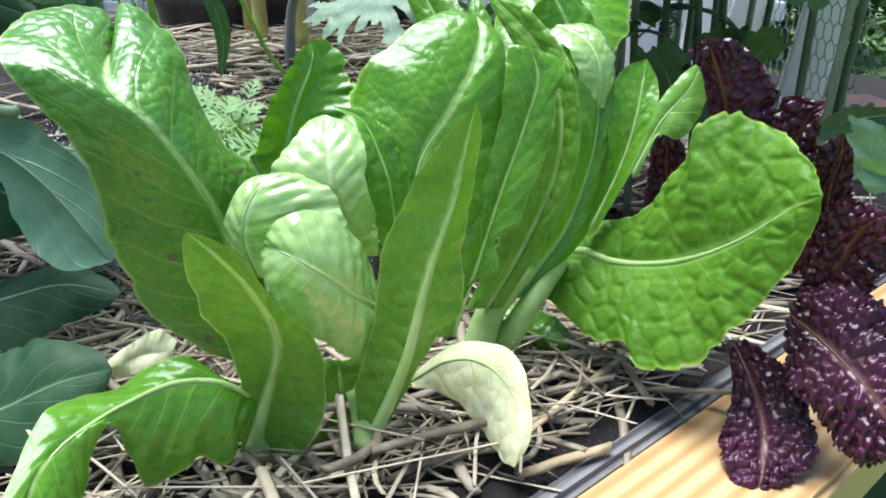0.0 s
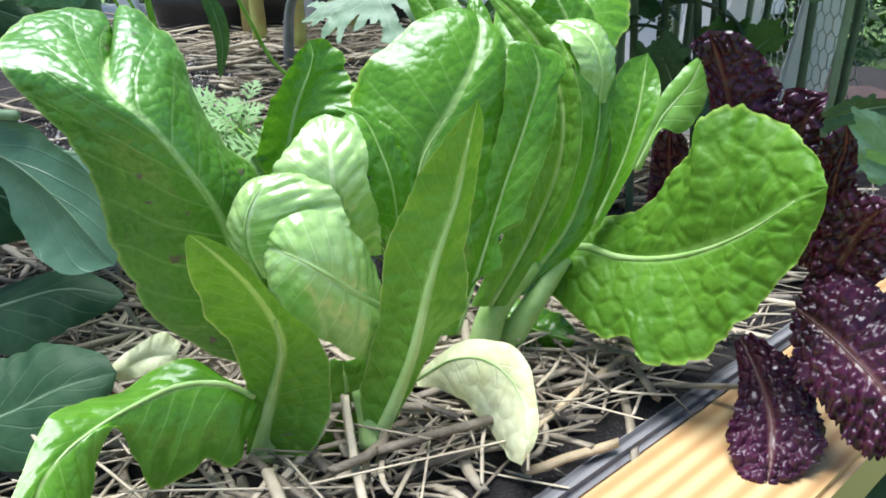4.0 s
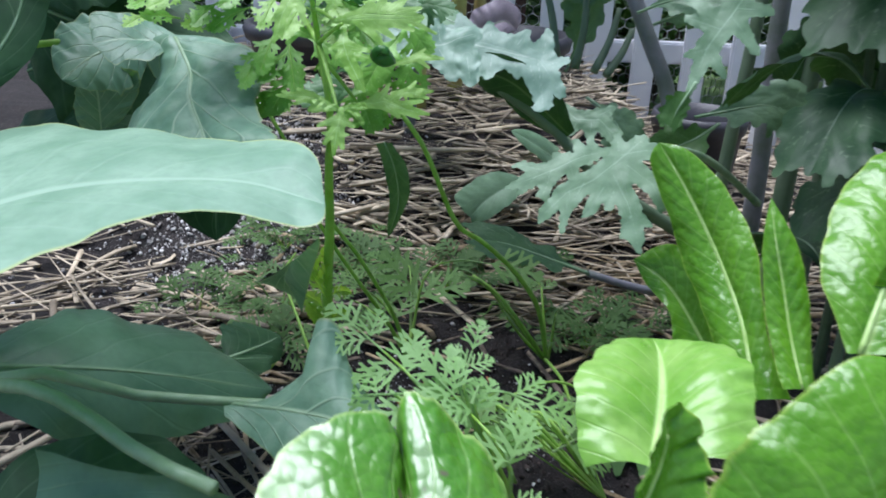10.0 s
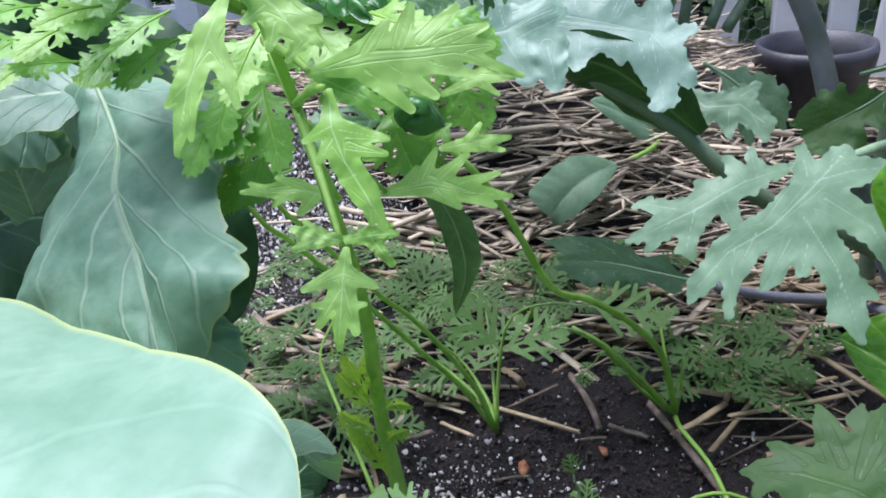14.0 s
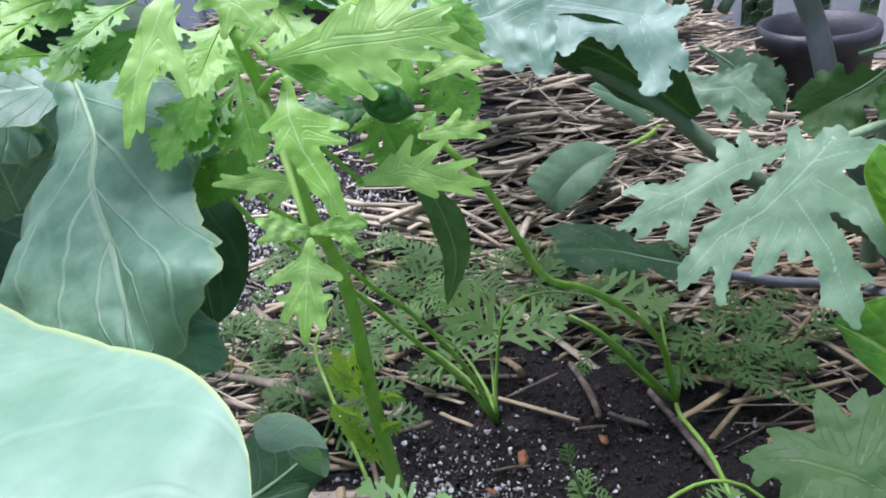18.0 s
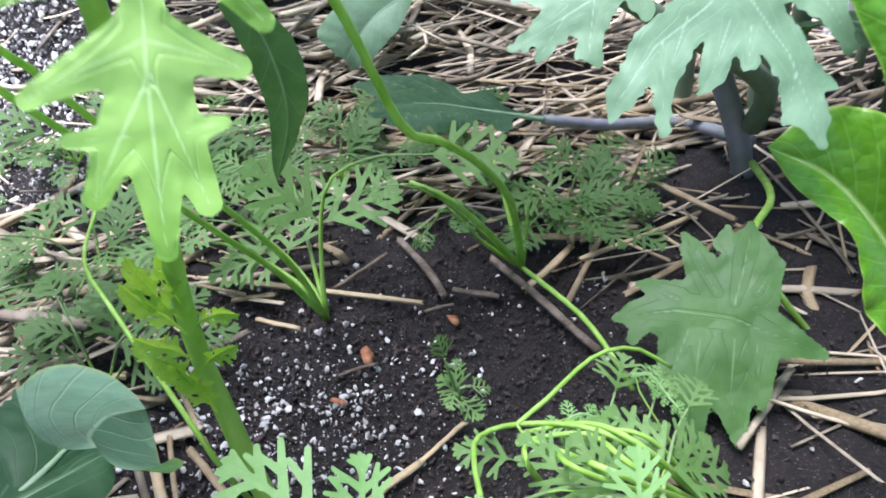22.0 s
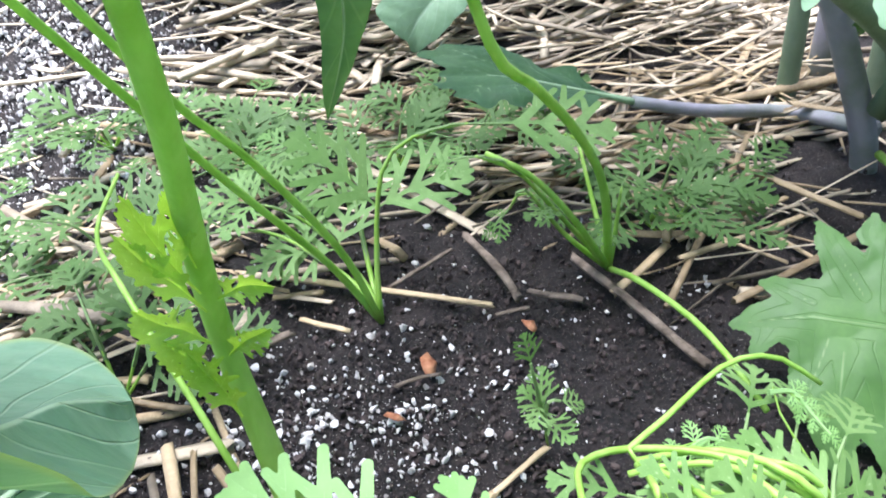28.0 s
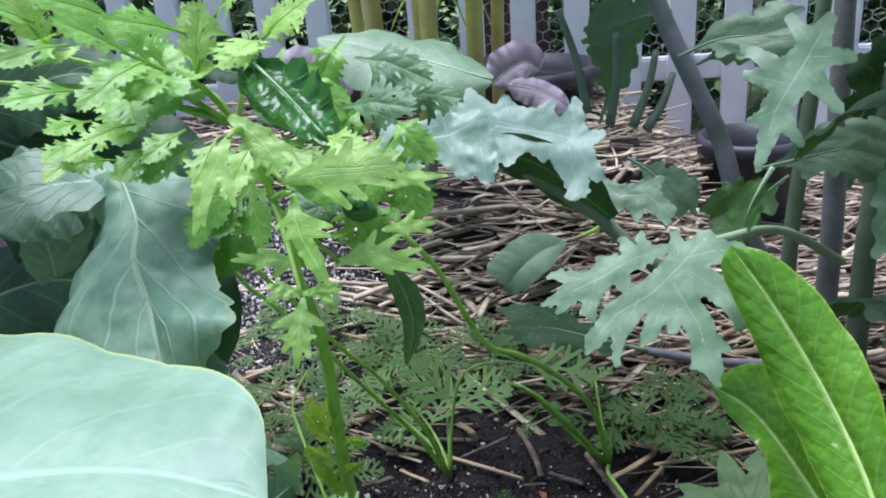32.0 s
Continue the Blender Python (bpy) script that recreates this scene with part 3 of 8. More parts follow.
    return verts, faces, uvs


def loft_leaf(plant, material, rib, right, left, rib_mat=None, rib_r=0.003, label="", name="leaf", rib_len=0.9, **kw):
    v, f, uv = loft_geo(rib, right, left, **kw)
    ob = part(name, mesh_from(name, v, f, material, uv), plant, label)
    if rib_mat:
        c = curve_points(rib, 20)[: 1 + round(20 * rib_len)]
        part("midrib", tube("midrib", c[::3] if len(c) > 9 else c, rib_r, rib_r * 0.1, rib_mat, 8, 20), ob)
    return ob


def limb_field(limbs, gx, gy, soft):
    """How far inside the union of tapered limbs each grid point lies, and its way across the nearest limb (0 on the axis, 1 at the edge)."""
    field, across = np.full(gx.shape, -1e9), np.full(gx.shape, 1.0)
    for x0, y0, r0, x1, y1, r1 in limbs:
        dx, dy = x1 - x0, y1 - y0
        u = np.clip(((gx - x0) * dx + (gy - y0) * dy) / (dx * dx + dy * dy + 1e-12), 0, 1)
        d = np.hypot(gx - x0 - u * dx, gy - y0 - u * dy)
        r = r0 + (r1 - r0) * u
        g = r - d
        k = np.clip(0.5 + 0.5 * (g - field) / soft, 0, 1)
        field = field * (1 - k) + g * k + soft * k * (1 - k)
        across = np.minimum(across, np.clip(d / np.maximum(r, 1e-6), 0, 1))
    return field, across


def limb_mesh(limbs, soft, cell, ragged=0.0, grain=0.1, seed=0):
    """Cuts the limbs' outline out of a grid: points (x, y, across) and faces."""
    a = np.array(limbs, float)
    pad = 2 * cell + soft * 0.3
    x0, x1 = min((a[:, 0] - a[:, 2]).min(), (a[:, 3] - a[:, 5]).min()) - pad, max((a[:, 0] + a[:, 2]).max(), (a[:, 3] + a[:, 5]).max()) + pad
    y0, y1 = min((a[:, 1] - a[:, 2]).min(), (a[:, 4] - a[:, 5]).min()) - pad, max((a[:, 1] + a[:, 2]).max(), (a[:, 4] + a[:, 5]).max()) + pad
    xs, ys = np.arange(x0, x1 + cell, cell), np.arange(y0, y1 + cell, cell)
    gx, gy = np.meshgrid(xs, ys, indexing="ij")
    f, q = limb_field(limbs, gx, gy, soft)
    if ragged:
        f = f + ragged * (np.sin(gx * grain * 6.1 + 1.7 * np.sin(gy * grain * 3.3 + seed)) + np.sin(gy * grain * 5.3 + 1.9 * np.sin(gx * grain * 4.1 + 2 * seed)))
    f = np.where(np.abs(f) < 1e-6, 1e-6, f)
    pts, index, faces = [], {}, []

    def grid_point(i, j):
        if (i, j) not in index:
            index[i, j] = len(pts)
            pts.append((xs[i], ys[j], q[i, j]))
        return index[i, j]

    def cross_point(i, j, k, l):
        key = (min((i, j), (k, l)), max((i, j), (k, l)))
        if key not in index:
            w = f[i, j] / (f[i, j] - f[k, l])
            index[key] = len(pts)
            pts.append((xs[i] + w * (xs[k] - xs[i]), ys[j] + w * (ys[l] - ys[j]), 1.0))
        return index[key]

    live = np.argwhere((f[:-1, :-1] > 0) | (f[1:, :-1] > 0) | (f[:-1, 1:] > 0) | (f[1:, 1:] > 0))
    for i, j in live.tolist():
        ring = ((i, j), (i + 1, j), (i + 1, j + 1), (i, j + 1))
        face = []
        for a_, b_ in zip(ring, ring[1:] + ring[:1]):
            if f[a_] > 0:
                face.append(grid_point(*a_))
            if (f[a_] > 0) != (f[b_] > 0):
                face.append(cross_point(*a_, *b_))
        if len(face) > 2:
            faces.append(tuple(face))
    return np.array(pts), faces


def limb_leaf(plant, material, origin, normal, limbs, soft=3.0, cell=0.0, ragged=0.0, grain=0.1, cup=0.1, ripple=0.0, crease=0.15, label="", name="leaf", seed=0, rib_mat=None, rib_r=0.001, ribs=0):
    """A lobed leaf in the plane through origin: limbs (x, y, radius, x, y, radius) in millimetres."""
    nn = Vector(normal).normalized()
    ux = Vector((0, 0, 1)).cross(nn).normalized()
    ux = -ux if ux.x < 0 else ux
    uy = nn.cross(ux)
    uy = -uy if uy.z < 0 else uy
    a = np.array(limbs, float)
    span = max(np.ptp(np.r_[a[:, 0], a[:, 3]]), np.ptp(np.r_[a[:, 1], a[:, 4]]), 1.0)
    pts, faces = limb_mesh(limbs, soft, cell or span / 95, ragged, grain, seed)
    mx, my = (a[:, 0].min() + a[:, 3].max()) / 2, (a[:, 1].min() + a[:, 4].max()) / 2

    def place(x, y, q=0.5):
        h = -cup * ((x - mx) ** 2 + (y - my) ** 2) / span - crease * math.exp(-(q / 0.3) ** 2)
        if ripple:
            h += ripple * noise.noise((x / span * 5, y / span * 5, seed)) + 0.4 * ripple * q * q * noise.noise((x / span * 14, y / span * 14, seed + 3))
        return Vector(origin) + (ux * x + uy * y + nn * h) * 0.001

    verts = [place(*p) for p in pts.tolist()]
    uvs = [(0.5 + 0.5 * q, 0.5 + 0.5 * y / span) for x, y, q in pts.tolist()]
    ob = part(name, mesh_from(name, verts, faces, material, uvs), plant, label)
    if rib_mat:
        for x0, y0, r0, x1, y1, r1 in limbs[:ribs]:
            part("midrib", tube("midrib", [place(x0 + (x1 - x0) * k / 4, y0 + (y1 - y0) * k / 4, 0.0) for k in range(5)], rib_r, rib_r * 0.6, rib_mat, 6, 8), ob)
    return ob


def lobed_form(kind, seed):
    """Limbs of a leaf of length 1 along x: kale, herb or carrot."""
    rnd = random.Random(seed)
    out = []

    def tooth(x, y, way, ln, r0, r1, forks):
        ex, ey = x + ln * math.cos(way), y + ln * math.sin(way)
        out.append((x, y, r0, ex, ey, r1))
        for k in range(forks):
            w = 0.45 + 0.4 * k / max(1, forks)
            sg = 1 if k % 2 else -1
            bx, by = x + w * ln * math.cos(way), y + w * ln * math.sin(way)
            g = way + sg * rnd.uniform(0.55, 0.8)
            out.append((bx, by, r0 * 0.8, bx + ln * 0.5 * math.cos(g), by + ln * 0.5 * math.sin(g), r1 * 0.9))

    rows = {"kale": ((0.28, 0.24), (0.42, 0.36), (0.57, 0.42), (0.72, 0.34)), "herb": ((0.28, 0.34), (0.48, 0.36), (0.68, 0.26)), "carrot": ((0.14, 0.48), (0.38, 0.44), (0.62, 0.32))}[kind]
    r0, r1, core, end = {"kale": (0.075, 0.055, 0.05, 0.10), "herb": (0.075, 0.022, 0.05, 0.08), "carrot": (0.046, 0.028, 0.022, 0.04)}[kind]
    out.append((0.0, 0.0, core * 0.5, 0.3, 0.0, core))
    out.append((0.3, 0.0, core, 0.86, 0.0, end))
    for x, ln in rows:
        for sg in (-1, 1):
            tooth(x + rnd.uniform(-0.02, 0.03), 0.0, sg * rnd.uniform(0.75, 1.0), ln * rnd.uniform(0.85, 1.15), r0, r1, {"kale": 3, "herb": 2, "carrot": 1}[kind])
    for g in (-0.5, 0.0, 0.5):
        tooth(0.8, 0.0, g + rnd.uniform(-0.1, 0.1), 0.2, r0, r1 * 0.9, 1)
    return out


FORMS = {}
for kind_, soft_, cell_ in (("kale", 0.03, 0.017), ("herb", 0.016, 0.013), ("carrot", 0.005, 0.0125)):
    for k_ in range(5):
        FORMS[kind_, k_] = limb_mesh(lobed_form(kind_, k_), soft_, cell_, 0.004 if kind_ == "kale" else 0.0, 12.0, k_)


def form_geo(rib, right, left, kind="kale", seed=0, wave=0.08, bulge=0.1, crease=0.01):
    """A lobed form laid along a rib, as wide as its two edge points."""
    pts, faces = FORMS[kind, seed % 5]
    n = 60
    c = curve_points(rib, n)
    t = np.gradient(c, axis=0)
    t /= np.linalg.norm(t, axis=1)[:, None] + 1e-9
    c0, t0 = Vector(c[36]), Vector(t[36])
    vr, vl = Vector(right) - c0, Vector(left) - c0
    vr, vl = vr - 0.85 * vr.dot(t0) * t0, vl - 0.85 * vl.dot(t0) * t0
    turns = [t0.rotation_difference(Vector(q)) for q in t]
    half, far = np.abs(pts[:, 1]).max(), pts[:, 0].max()
    verts, uvs = [], []
    for x, y, q in pts.tolist():
        s = min(1.0, max(0.0, x / far)) * n
        k = min(n - 1, int(s))
        at = Vector(c[k] + (c[k + 1] - c[k]) * (s - k))
        vec = turns[k] @ (vr if y > 0 else vl)
        nn = (turns[k] @ (vr - vl)).cross(Vector(t[k])).normalized()
        a = abs(y) / half
        h = vec.length * (bulge * 4 * a * (1 - a) + wave * a * noise.noise((x * 5 + seed, y * 5, 0.3)) - crease * math.exp(-(q / 0.3) ** 2))
        verts.append(at + vec * a + nn * h)
        uvs.append((0.5 + 0.5 * q, s / n))
    return verts, faces, uvs


# ---- ground, bed and fence ----
def smooth(a, b, x):
    t = min(1.0, max(0.0, (x - a) / (b - a)))
    return t * t * (3 - 2 * t)


def ground_z(x, y):
    z = 0.03 * (1 - smooth(0.45, 0.64, y)) + 0.13 * smooth(1.0, 1.45, y) * (1 - smooth(0.02, 0.2, x))
    z += 0.012 * noise.noise((x * 5, y * 5, 0)) + 0.006 * noise.noise((x * 22, y * 22, 3)) + 0.003 * noise.noise((x * 70, y * 70, 7))
    return z - 0.004


def sheet(name, xs, ys, height, material):
    verts = [(x, y, height(x, y)) for y in ys for x in xs]
    w = len(xs)
    faces = [(j * w + i, j * w + i + 1, (j + 1) * w + i + 1, (j + 1) * w + i) for j in range(len(ys) - 1) for i in range(w - 1)]
    return new(name, mesh_from(name, verts, faces, material))


BOARD_A, BOARD_B = Vector((-0.42, -0.085, 0)), Vector((0.60, 0.845, 0))
BOARD_WAY = (BOARD_B - BOARD_A).normalized()
BOARD_OUT = Vector((BOARD_WAY.y, -BOARD_WAY.x, 0))


def inside_bed(x, y):
    return (Vector((x, y, 0)) - BOARD_A).dot(BOARD_OUT) < 0.0


def soil_z(x, y):
    d = (Vector((x, y, 0)) - BOARD_A).dot(BOARD_OUT)
    return ground_z(x, y) - 0.30 * smooth(0.0, 0.03, d)


fine = list(np.linspace(-0.62, 0.5, 200))
sheet("soil", [-1.6, -1.3, -1.0, -0.8] + fine + [0.6, 0.75, 0.9, 1.1], [-0.3, -0.1, 0.1] + list(np.linspace(0.2, 1.25, 190)) + list(np.linspace(1.3, 2.05, 40)), soil_z, SOIL)
tagged(bpy.data.objects["soil"], "dark moist potting soil of a raised garden bed", "soil", kind="structure")
sheet("ground", [-300, -60, -15, -5, -2, -1, 0, 1, 2, 5, 15, 60, 300], [-300, -60, -15, -5, -2, -0.5, 1, 2, 3, 5, 9, 15, 60, 300], lambda x, y: -0.16, LAWN)
tagged(bpy.data.objects["ground"], "shaded green lawn round the garden bed", "lawn", kind="structure")

# the bed's edge: weathered board with a fresh pine cap beside it
mid = (BOARD_A + BOARD_B) / 2
turn = math.degrees(math.atan2(BOARD_WAY.y, BOARD_WAY.x))
edge = thing("bed_edge", mid, "raised bed edge of grey weathered board and fresh pine plank", "bed edge", kind="structure")
ob = part("weathered_board", bevelled("weathered_board", (1.38, 0.016, 0.2), WEATHERED, 0.004), edge, "weathered grey board")
ob.matrix_parent_inverse = Matrix()
ob.matrix_basis = pose(*(BOARD_OUT * 0.008), 0, 0, turn) @ pose(0, 0, -0.066)
ob = part("pine_plank", bevelled("pine_plank", (1.38, 0.09, 0.04), PINE, 0.004), edge, "fresh yellow pine plank")
ob.matrix_parent_inverse = Matrix()
ob.matrix_basis = pose(*(BOARD_OUT * 0.0605), 0, 0, turn) @ pose(0, 0, 0.0125)


def picket(fence, x, y, turn, height, w=0.05, lean=0.0):
    ob = part("picket", bevelled("picket", (w, 0.018, height), WHITE, 0.004), fence)
    ob.matrix_parent_inverse = Matrix()
    ob.matrix_basis = pose(x, y, height / 2 - 0.10, 0, lean, turn)
    return ob


back_fence = thing("picket_fence", (0, 0, 0), "white vinyl picket fence backed with chicken wire", "fence")
for k in range(19):
    picket(back_fence, -1.12 + 0.1 * k, 1.9, 0, 1.05, 0.048, 0.4 * math.sin(k * 2.1))
for z in (0.16, 0.82):
    ob = part("rail", bevelled("rail", (2.0, 0.03, 0.045), WHITE, 0.004), back_fence)
    ob.matrix_parent_inverse = Matrix()
    ob.matrix_basis = pose(-0.2, 1.925, z)
side_fence = thing("picket_fence", (0, 0, 0), "white vinyl picket fence backed with chicken wire", "fence")
for x, y, lean in ((0.465, 0.95, 7.8), (0.473, 1.15, 14.9), (0.402, 1.7, 3.2), (0.449, 1.35, 6.4)):
    picket(side_fence, x, y, -20, 0.95, 0.05, lean)


def wire_mesh(name, origin, along, width, height, cell=0.026):
    """Hexagonal netting of thin three-sided wires."""
    verts, faces = [], []
    along = Vector(along).normalized()
    up = Vector((0, 0, 1))
    out = along.cross(up)
    r = 0.0008

    def wire(a, b):
        d = (b - a).normalized()
        s = d.cross(out).normalized()
        k = len(verts)
        for p in (a, b):
            verts.extend([p + s * r, p - s * r * 0.5 + out * r, p - s * r * 0.5 - out * r])
        faces.extend([(k, k + 1, k + 4, k + 3), (k + 1, k + 2, k + 5, k + 4), (k + 2, k, k + 3, k + 5)])

    o = Vector(origin)
    rows, cols = int(height / (cell * 0.75)), int(width / cell)
    for j in range(rows):
        for i in range(cols):
            c = o + along * (cell * (i + 0.5 * (j % 2))) + up * (cell * 0.75 * j)
            q = [c + along * (cell * 0.5 * math.sin(math.radians(60 * k)) * 1.1547) + up * (cell * 0.5 * math.cos(math.radians(60 * k))) for k in range(4)]
            for k in range(3):
                wire(q[k], q[k + 1])
    return mesh_from(name, verts, faces, WIRE, smooth=False)


part("chicken_wire", wire_mesh("chicken_wire", (-1.2, 1.945, -0.02), (1, 0, 0), 1.9, 0.62), back_fence, "galvanised hexagonal chicken wire")
part("chicken_wire", wire_mesh("chicken_wire", (0.42, 0.80, -0.1), (0.085, 1, 0), 1.0, 0.6), side_fence, "galvanised hexagonal chicken wire")

brown = thing("fence_post", (-0.155, 2.05, -0.16), "brown painted wooden post behind the pickets", "post")
part("post", mesh_from("post", *box_geo(-0.24, -0.07, 2.0, 2.09, -0.16, 1.1), BROWN, smooth=False), brown)
brown2 = thing("fence_post", (0.56, 1.10, -0.16), "dark brown wooden post beside the fence", "post")
part("post", mesh_from("post", *box_geo(0.52, 0.62, 1.05, 1.15, -0.16, 0.100), BROWN, smooth=False), brown2)

# dark plastic planters by the fence
def planter(x, y, r, h, label, z0=0.0):
    t = thing("plant_pot", (x, y, z0), label, "plant pot")
    verts, faces, N = [], [], 40
    prof = ((0.80, 0.0), (0.84, 0.02), (0.95, h - 0.03), (1.0, h - 0.028), (1.03, h - 0.01), (1.0, h), (0.93, h), (0.91, h - 0.03), (0.85, h - 0.04))
    for rr, z in prof:
        for k in range(N):
            a = 2 * math.pi * k / N
            verts.append((x + rr * r * math.cos(a), y + rr * r * math.sin(a), z0 + z))
    for i in range(len(prof) - 1):
        for k in range(N):
            faces.append((i * N + k, i * N + (k + 1) % N, (i + 1) * N + (k + 1) % N, (i + 1) * N + k))
    faces.append(tuple(range(N - 1, -1, -1)))
    part("pot_shell", mesh_from("pot_shell", verts, faces, POT), t)
    verts = [(x + 0.86 * r * math.cos(6.2832 * k / 30), y + 0.86 * r * math.sin(6.2832 * k / 30), z0 + h - 0.035) for k in range(30)]
    part("potting_mix", mesh_from("potting_mix", verts, [tuple(range(30))], SOIL), t)
    return t


planter(0.205, 1.50, 0.075, 0.13, "dark grey plastic pot with a rounded rim on the bed", 0.0)
planter(-0.46, 1.74, 0.15, 0.12, "dark grey plastic pot behind the tan canes", 0.10)
planter(-0.13, 1.76, 0.14, 0.11, "dark grey plastic pot behind the tan canes", 0.10)

# ---- front romaine lettuce ----
lettuce_a = thing("romaine_lettuce", (-0.06, 0.38, 0.029), "large bright green romaine lettuce with a pale glossy heart", "lettuce", "lettuces in the bed")
RK = dict(rib_mat=RIB_PALE, puffs=10, n=60, m=12)
loft_leaf(lettuce_a, ROMAINE_SPOT, [(-0.1049, 0.39, 0.0968), (-0.1099, 0.375, 0.1656), (-0.1188, 0.36, 0.1993), (-0.1325, 0.35, 0.2263), (-0.1472, 0.352, 0.2386), (-0.1575, 0.375, 0.2472), (-0.1633, 0.405, 0.2542)], [(-0.106, 0.4, 0.0916), (-0.097, 0.41, 0.1497), (-0.1003, 0.41, 0.1847), (-0.1125, 0.4, 0.2048), (-0.1218, 0.4, 0.221), (-0.1286, 0.405, 0.243), (-0.1437, 0.415, 0.2629), (-0.1615, 0.42, 0.2727), (-0.1667, 0.415, 0.267), (-0.1633, 0.405, 0.2542)], [(-0.1096, 0.39, 0.079), (-0.1409, 0.385, 0.0977), (-0.1583, 0.375, 0.122), (-0.1641, 0.365, 0.1602), (-0.1644, 0.35, 0.2048), (-0.1776, 0.345, 0.2331), (-0.1931, 0.35, 0.2532), (-0.2009, 0.375, 0.2664), (-0.1911, 0.4, 0.273), (-0.1706, 0.41, 0.2718), (-0.1633, 0.405, 0.2542)], rib_mat=RIB_PALE, rib_r=0.0022, rib_len=0.62, bulge=0.08, wave=0.025, waves=6, ribs=0.00105, rows=9, quilt=0.00024, cells=70, teeth=16, tooth=0.05, seed=1, label="broad spotted outer leaf with a notched tip")
loft_leaf(lettuce_a, HEART, [(-0.094, 0.366, 0.1445), (-0.0973, 0.358, 0.1658), (-0.0941, 0.358, 0.1831), (-0.0856, 0.366, 0.1954), (-0.0793, 0.376, 0.196)], [(-0.0697, 0.366, 0.1445), (-0.0514, 0.364, 0.1636), (-0.0497, 0.368, 0.1813), (-0.0597, 0.374, 0.192), (-0.0793, 0.376, 0.196)], [(-0.0954, 0.368, 0.143), (-0.1077, 0.366, 0.1643), (-0.1046, 0.366, 0.182), (-0.0948, 0.37, 0.1943), (-0.0793, 0.376, 0.196)], rib_mat=RIB_PALE, rib_r=0.0012, bulge=0.05, wave=0.03, ribs=0.0010, rows=9, quilt=0.0004, cells=90, seed=2, label="pale glossy heart leaf folded round the head")
loft_leaf(lettuce_a, HEART, [(-0.0548, 0.386, 0.149), (-0.0547, 0.376, 0.1743), (-0.0553, 0.374, 0.1954), (-0.0573, 0.384, 0.21), (-0.0604, 0.4, 0.2201)], [(-0.0351, 0.392, 0.1466), (-0.034, 0.386, 0.1678), (-0.038, 0.38, 0.1879), (-0.0386, 0.386, 0.2038), (-0.0457, 0.396, 0.2154), (-0.0604, 0.4, 0.2201)], [(-0.0997, 0.388, 0.1514), (-0.0973, 0.38, 0.176), (-0.0882, 0.378, 0.1943), (-0.0769, 0.386, 0.2081), (-0.0688, 0.397, 0.2172), (-0.0604, 0.4, 0.2201)], rib_mat=RIB_PALE, rib_r=0.0010, rib_len=0.5, bulge=0.05, wave=0.03, ribs=0.0010, rows=9, quilt=0.0004, cells=90, teeth=12, tooth=0.04, seed=4, label="upper pale heart leaf with fanning veins")
loft_leaf(lettuce_a, HEART, [(-0.0331, 0.372, 0.1234), (-0.0481, 0.352, 0.1445), (-0.0636, 0.343, 0.1601), (-0.0775, 0.348, 0.1653), (-0.0907, 0.362, 0.1625)], [(-0.0324, 0.38, 0.1239), (-0.0374, 0.374, 0.1474), (-0.0434, 0.368, 0.1651), (-0.0535, 0.364, 0.1774), (-0.0673, 0.358, 0.1826), (-0.0809, 0.356, 0.1767), (-0.0907, 0.362, 0.1625)], [(-0.0316, 0.374, 0.1185), (-0.0339, 0.372, 0.0926), (-0.048, 0.36, 0.102), (-0.0631, 0.35, 0.1177), (-0.0769, 0.347, 0.134), (-0.0866, 0.352, 0.146), (-0.0907, 0.362, 0.1625)], rib_mat=RIB_PALE, rib_r=0.0020, bulge=0.08, wave=0.02, ribs=0.0010, rows=11, quilt=0.0004, cells=90, seed=3, label="lower pale heart leaf with fanning veins")
loft_leaf(lettuce_a, ROMAINE, [(-0.0259, 0.4, 0.1435), (-0.0274, 0.397, 0.1798), (-0.034, 0.399, 0.2021), (-0.0421, 0.404, 0.2167), (-0.0572, 0.406, 0.2236)], [(-0.0194, 0.405, 0.1415), (-0.0182, 0.406, 0.177), (-0.0204, 0.407, 0.1949), (-0.0279, 0.407, 0.2092), (-0.0423, 0.407, 0.2211), (-0.0572, 0.406, 0.2236)], [(-0.0291, 0.4, 0.1418), (-0.0393, 0.386, 0.1663), (-0.0415, 0.386, 0.1861), (-0.0421, 0.39, 0.2052), (-0.0481, 0.4, 0.2166), (-0.0572, 0.406, 0.2236)], rib_mat=RIB_PALE, rib_r=0.0012, bulge=0.08, wave=0.05, quilt=0.00036, cells=80, teeth=12, tooth=0.3, seed=8, label="small leaf with a chewed edge")
loft_leaf(lettuce_a, ROMAINE, [(-0.0897, 0.425, 0.1812), (-0.0819, 0.43, 0.2151), (-0.0721, 0.442, 0.2403), (-0.0737, 0.447, 0.2519)], [(-0.0716, 0.43, 0.1798), (-0.0547, 0.44, 0.2115), (-0.0522, 0.452, 0.2269), (-0.0574, 0.458, 0.2419), (-0.0664, 0.457, 0.2508), (-0.0737, 0.447, 0.2519)], [(-0.0986, 0.42, 0.1826), (-0.101, 0.415, 0.196), (-0.0934, 0.412, 0.2186), (-0.0852, 0.422, 0.2347), (-0.0777, 0.436, 0.2477), (-0.0737, 0.447, 0.2519)], rib_mat=RIB_PALE, rib_r=0.0018, bulge=-0.12, wave=0.06, waves=6, quilt=0.0003, cells=80, teeth=10, tooth=0.06, seed=6)
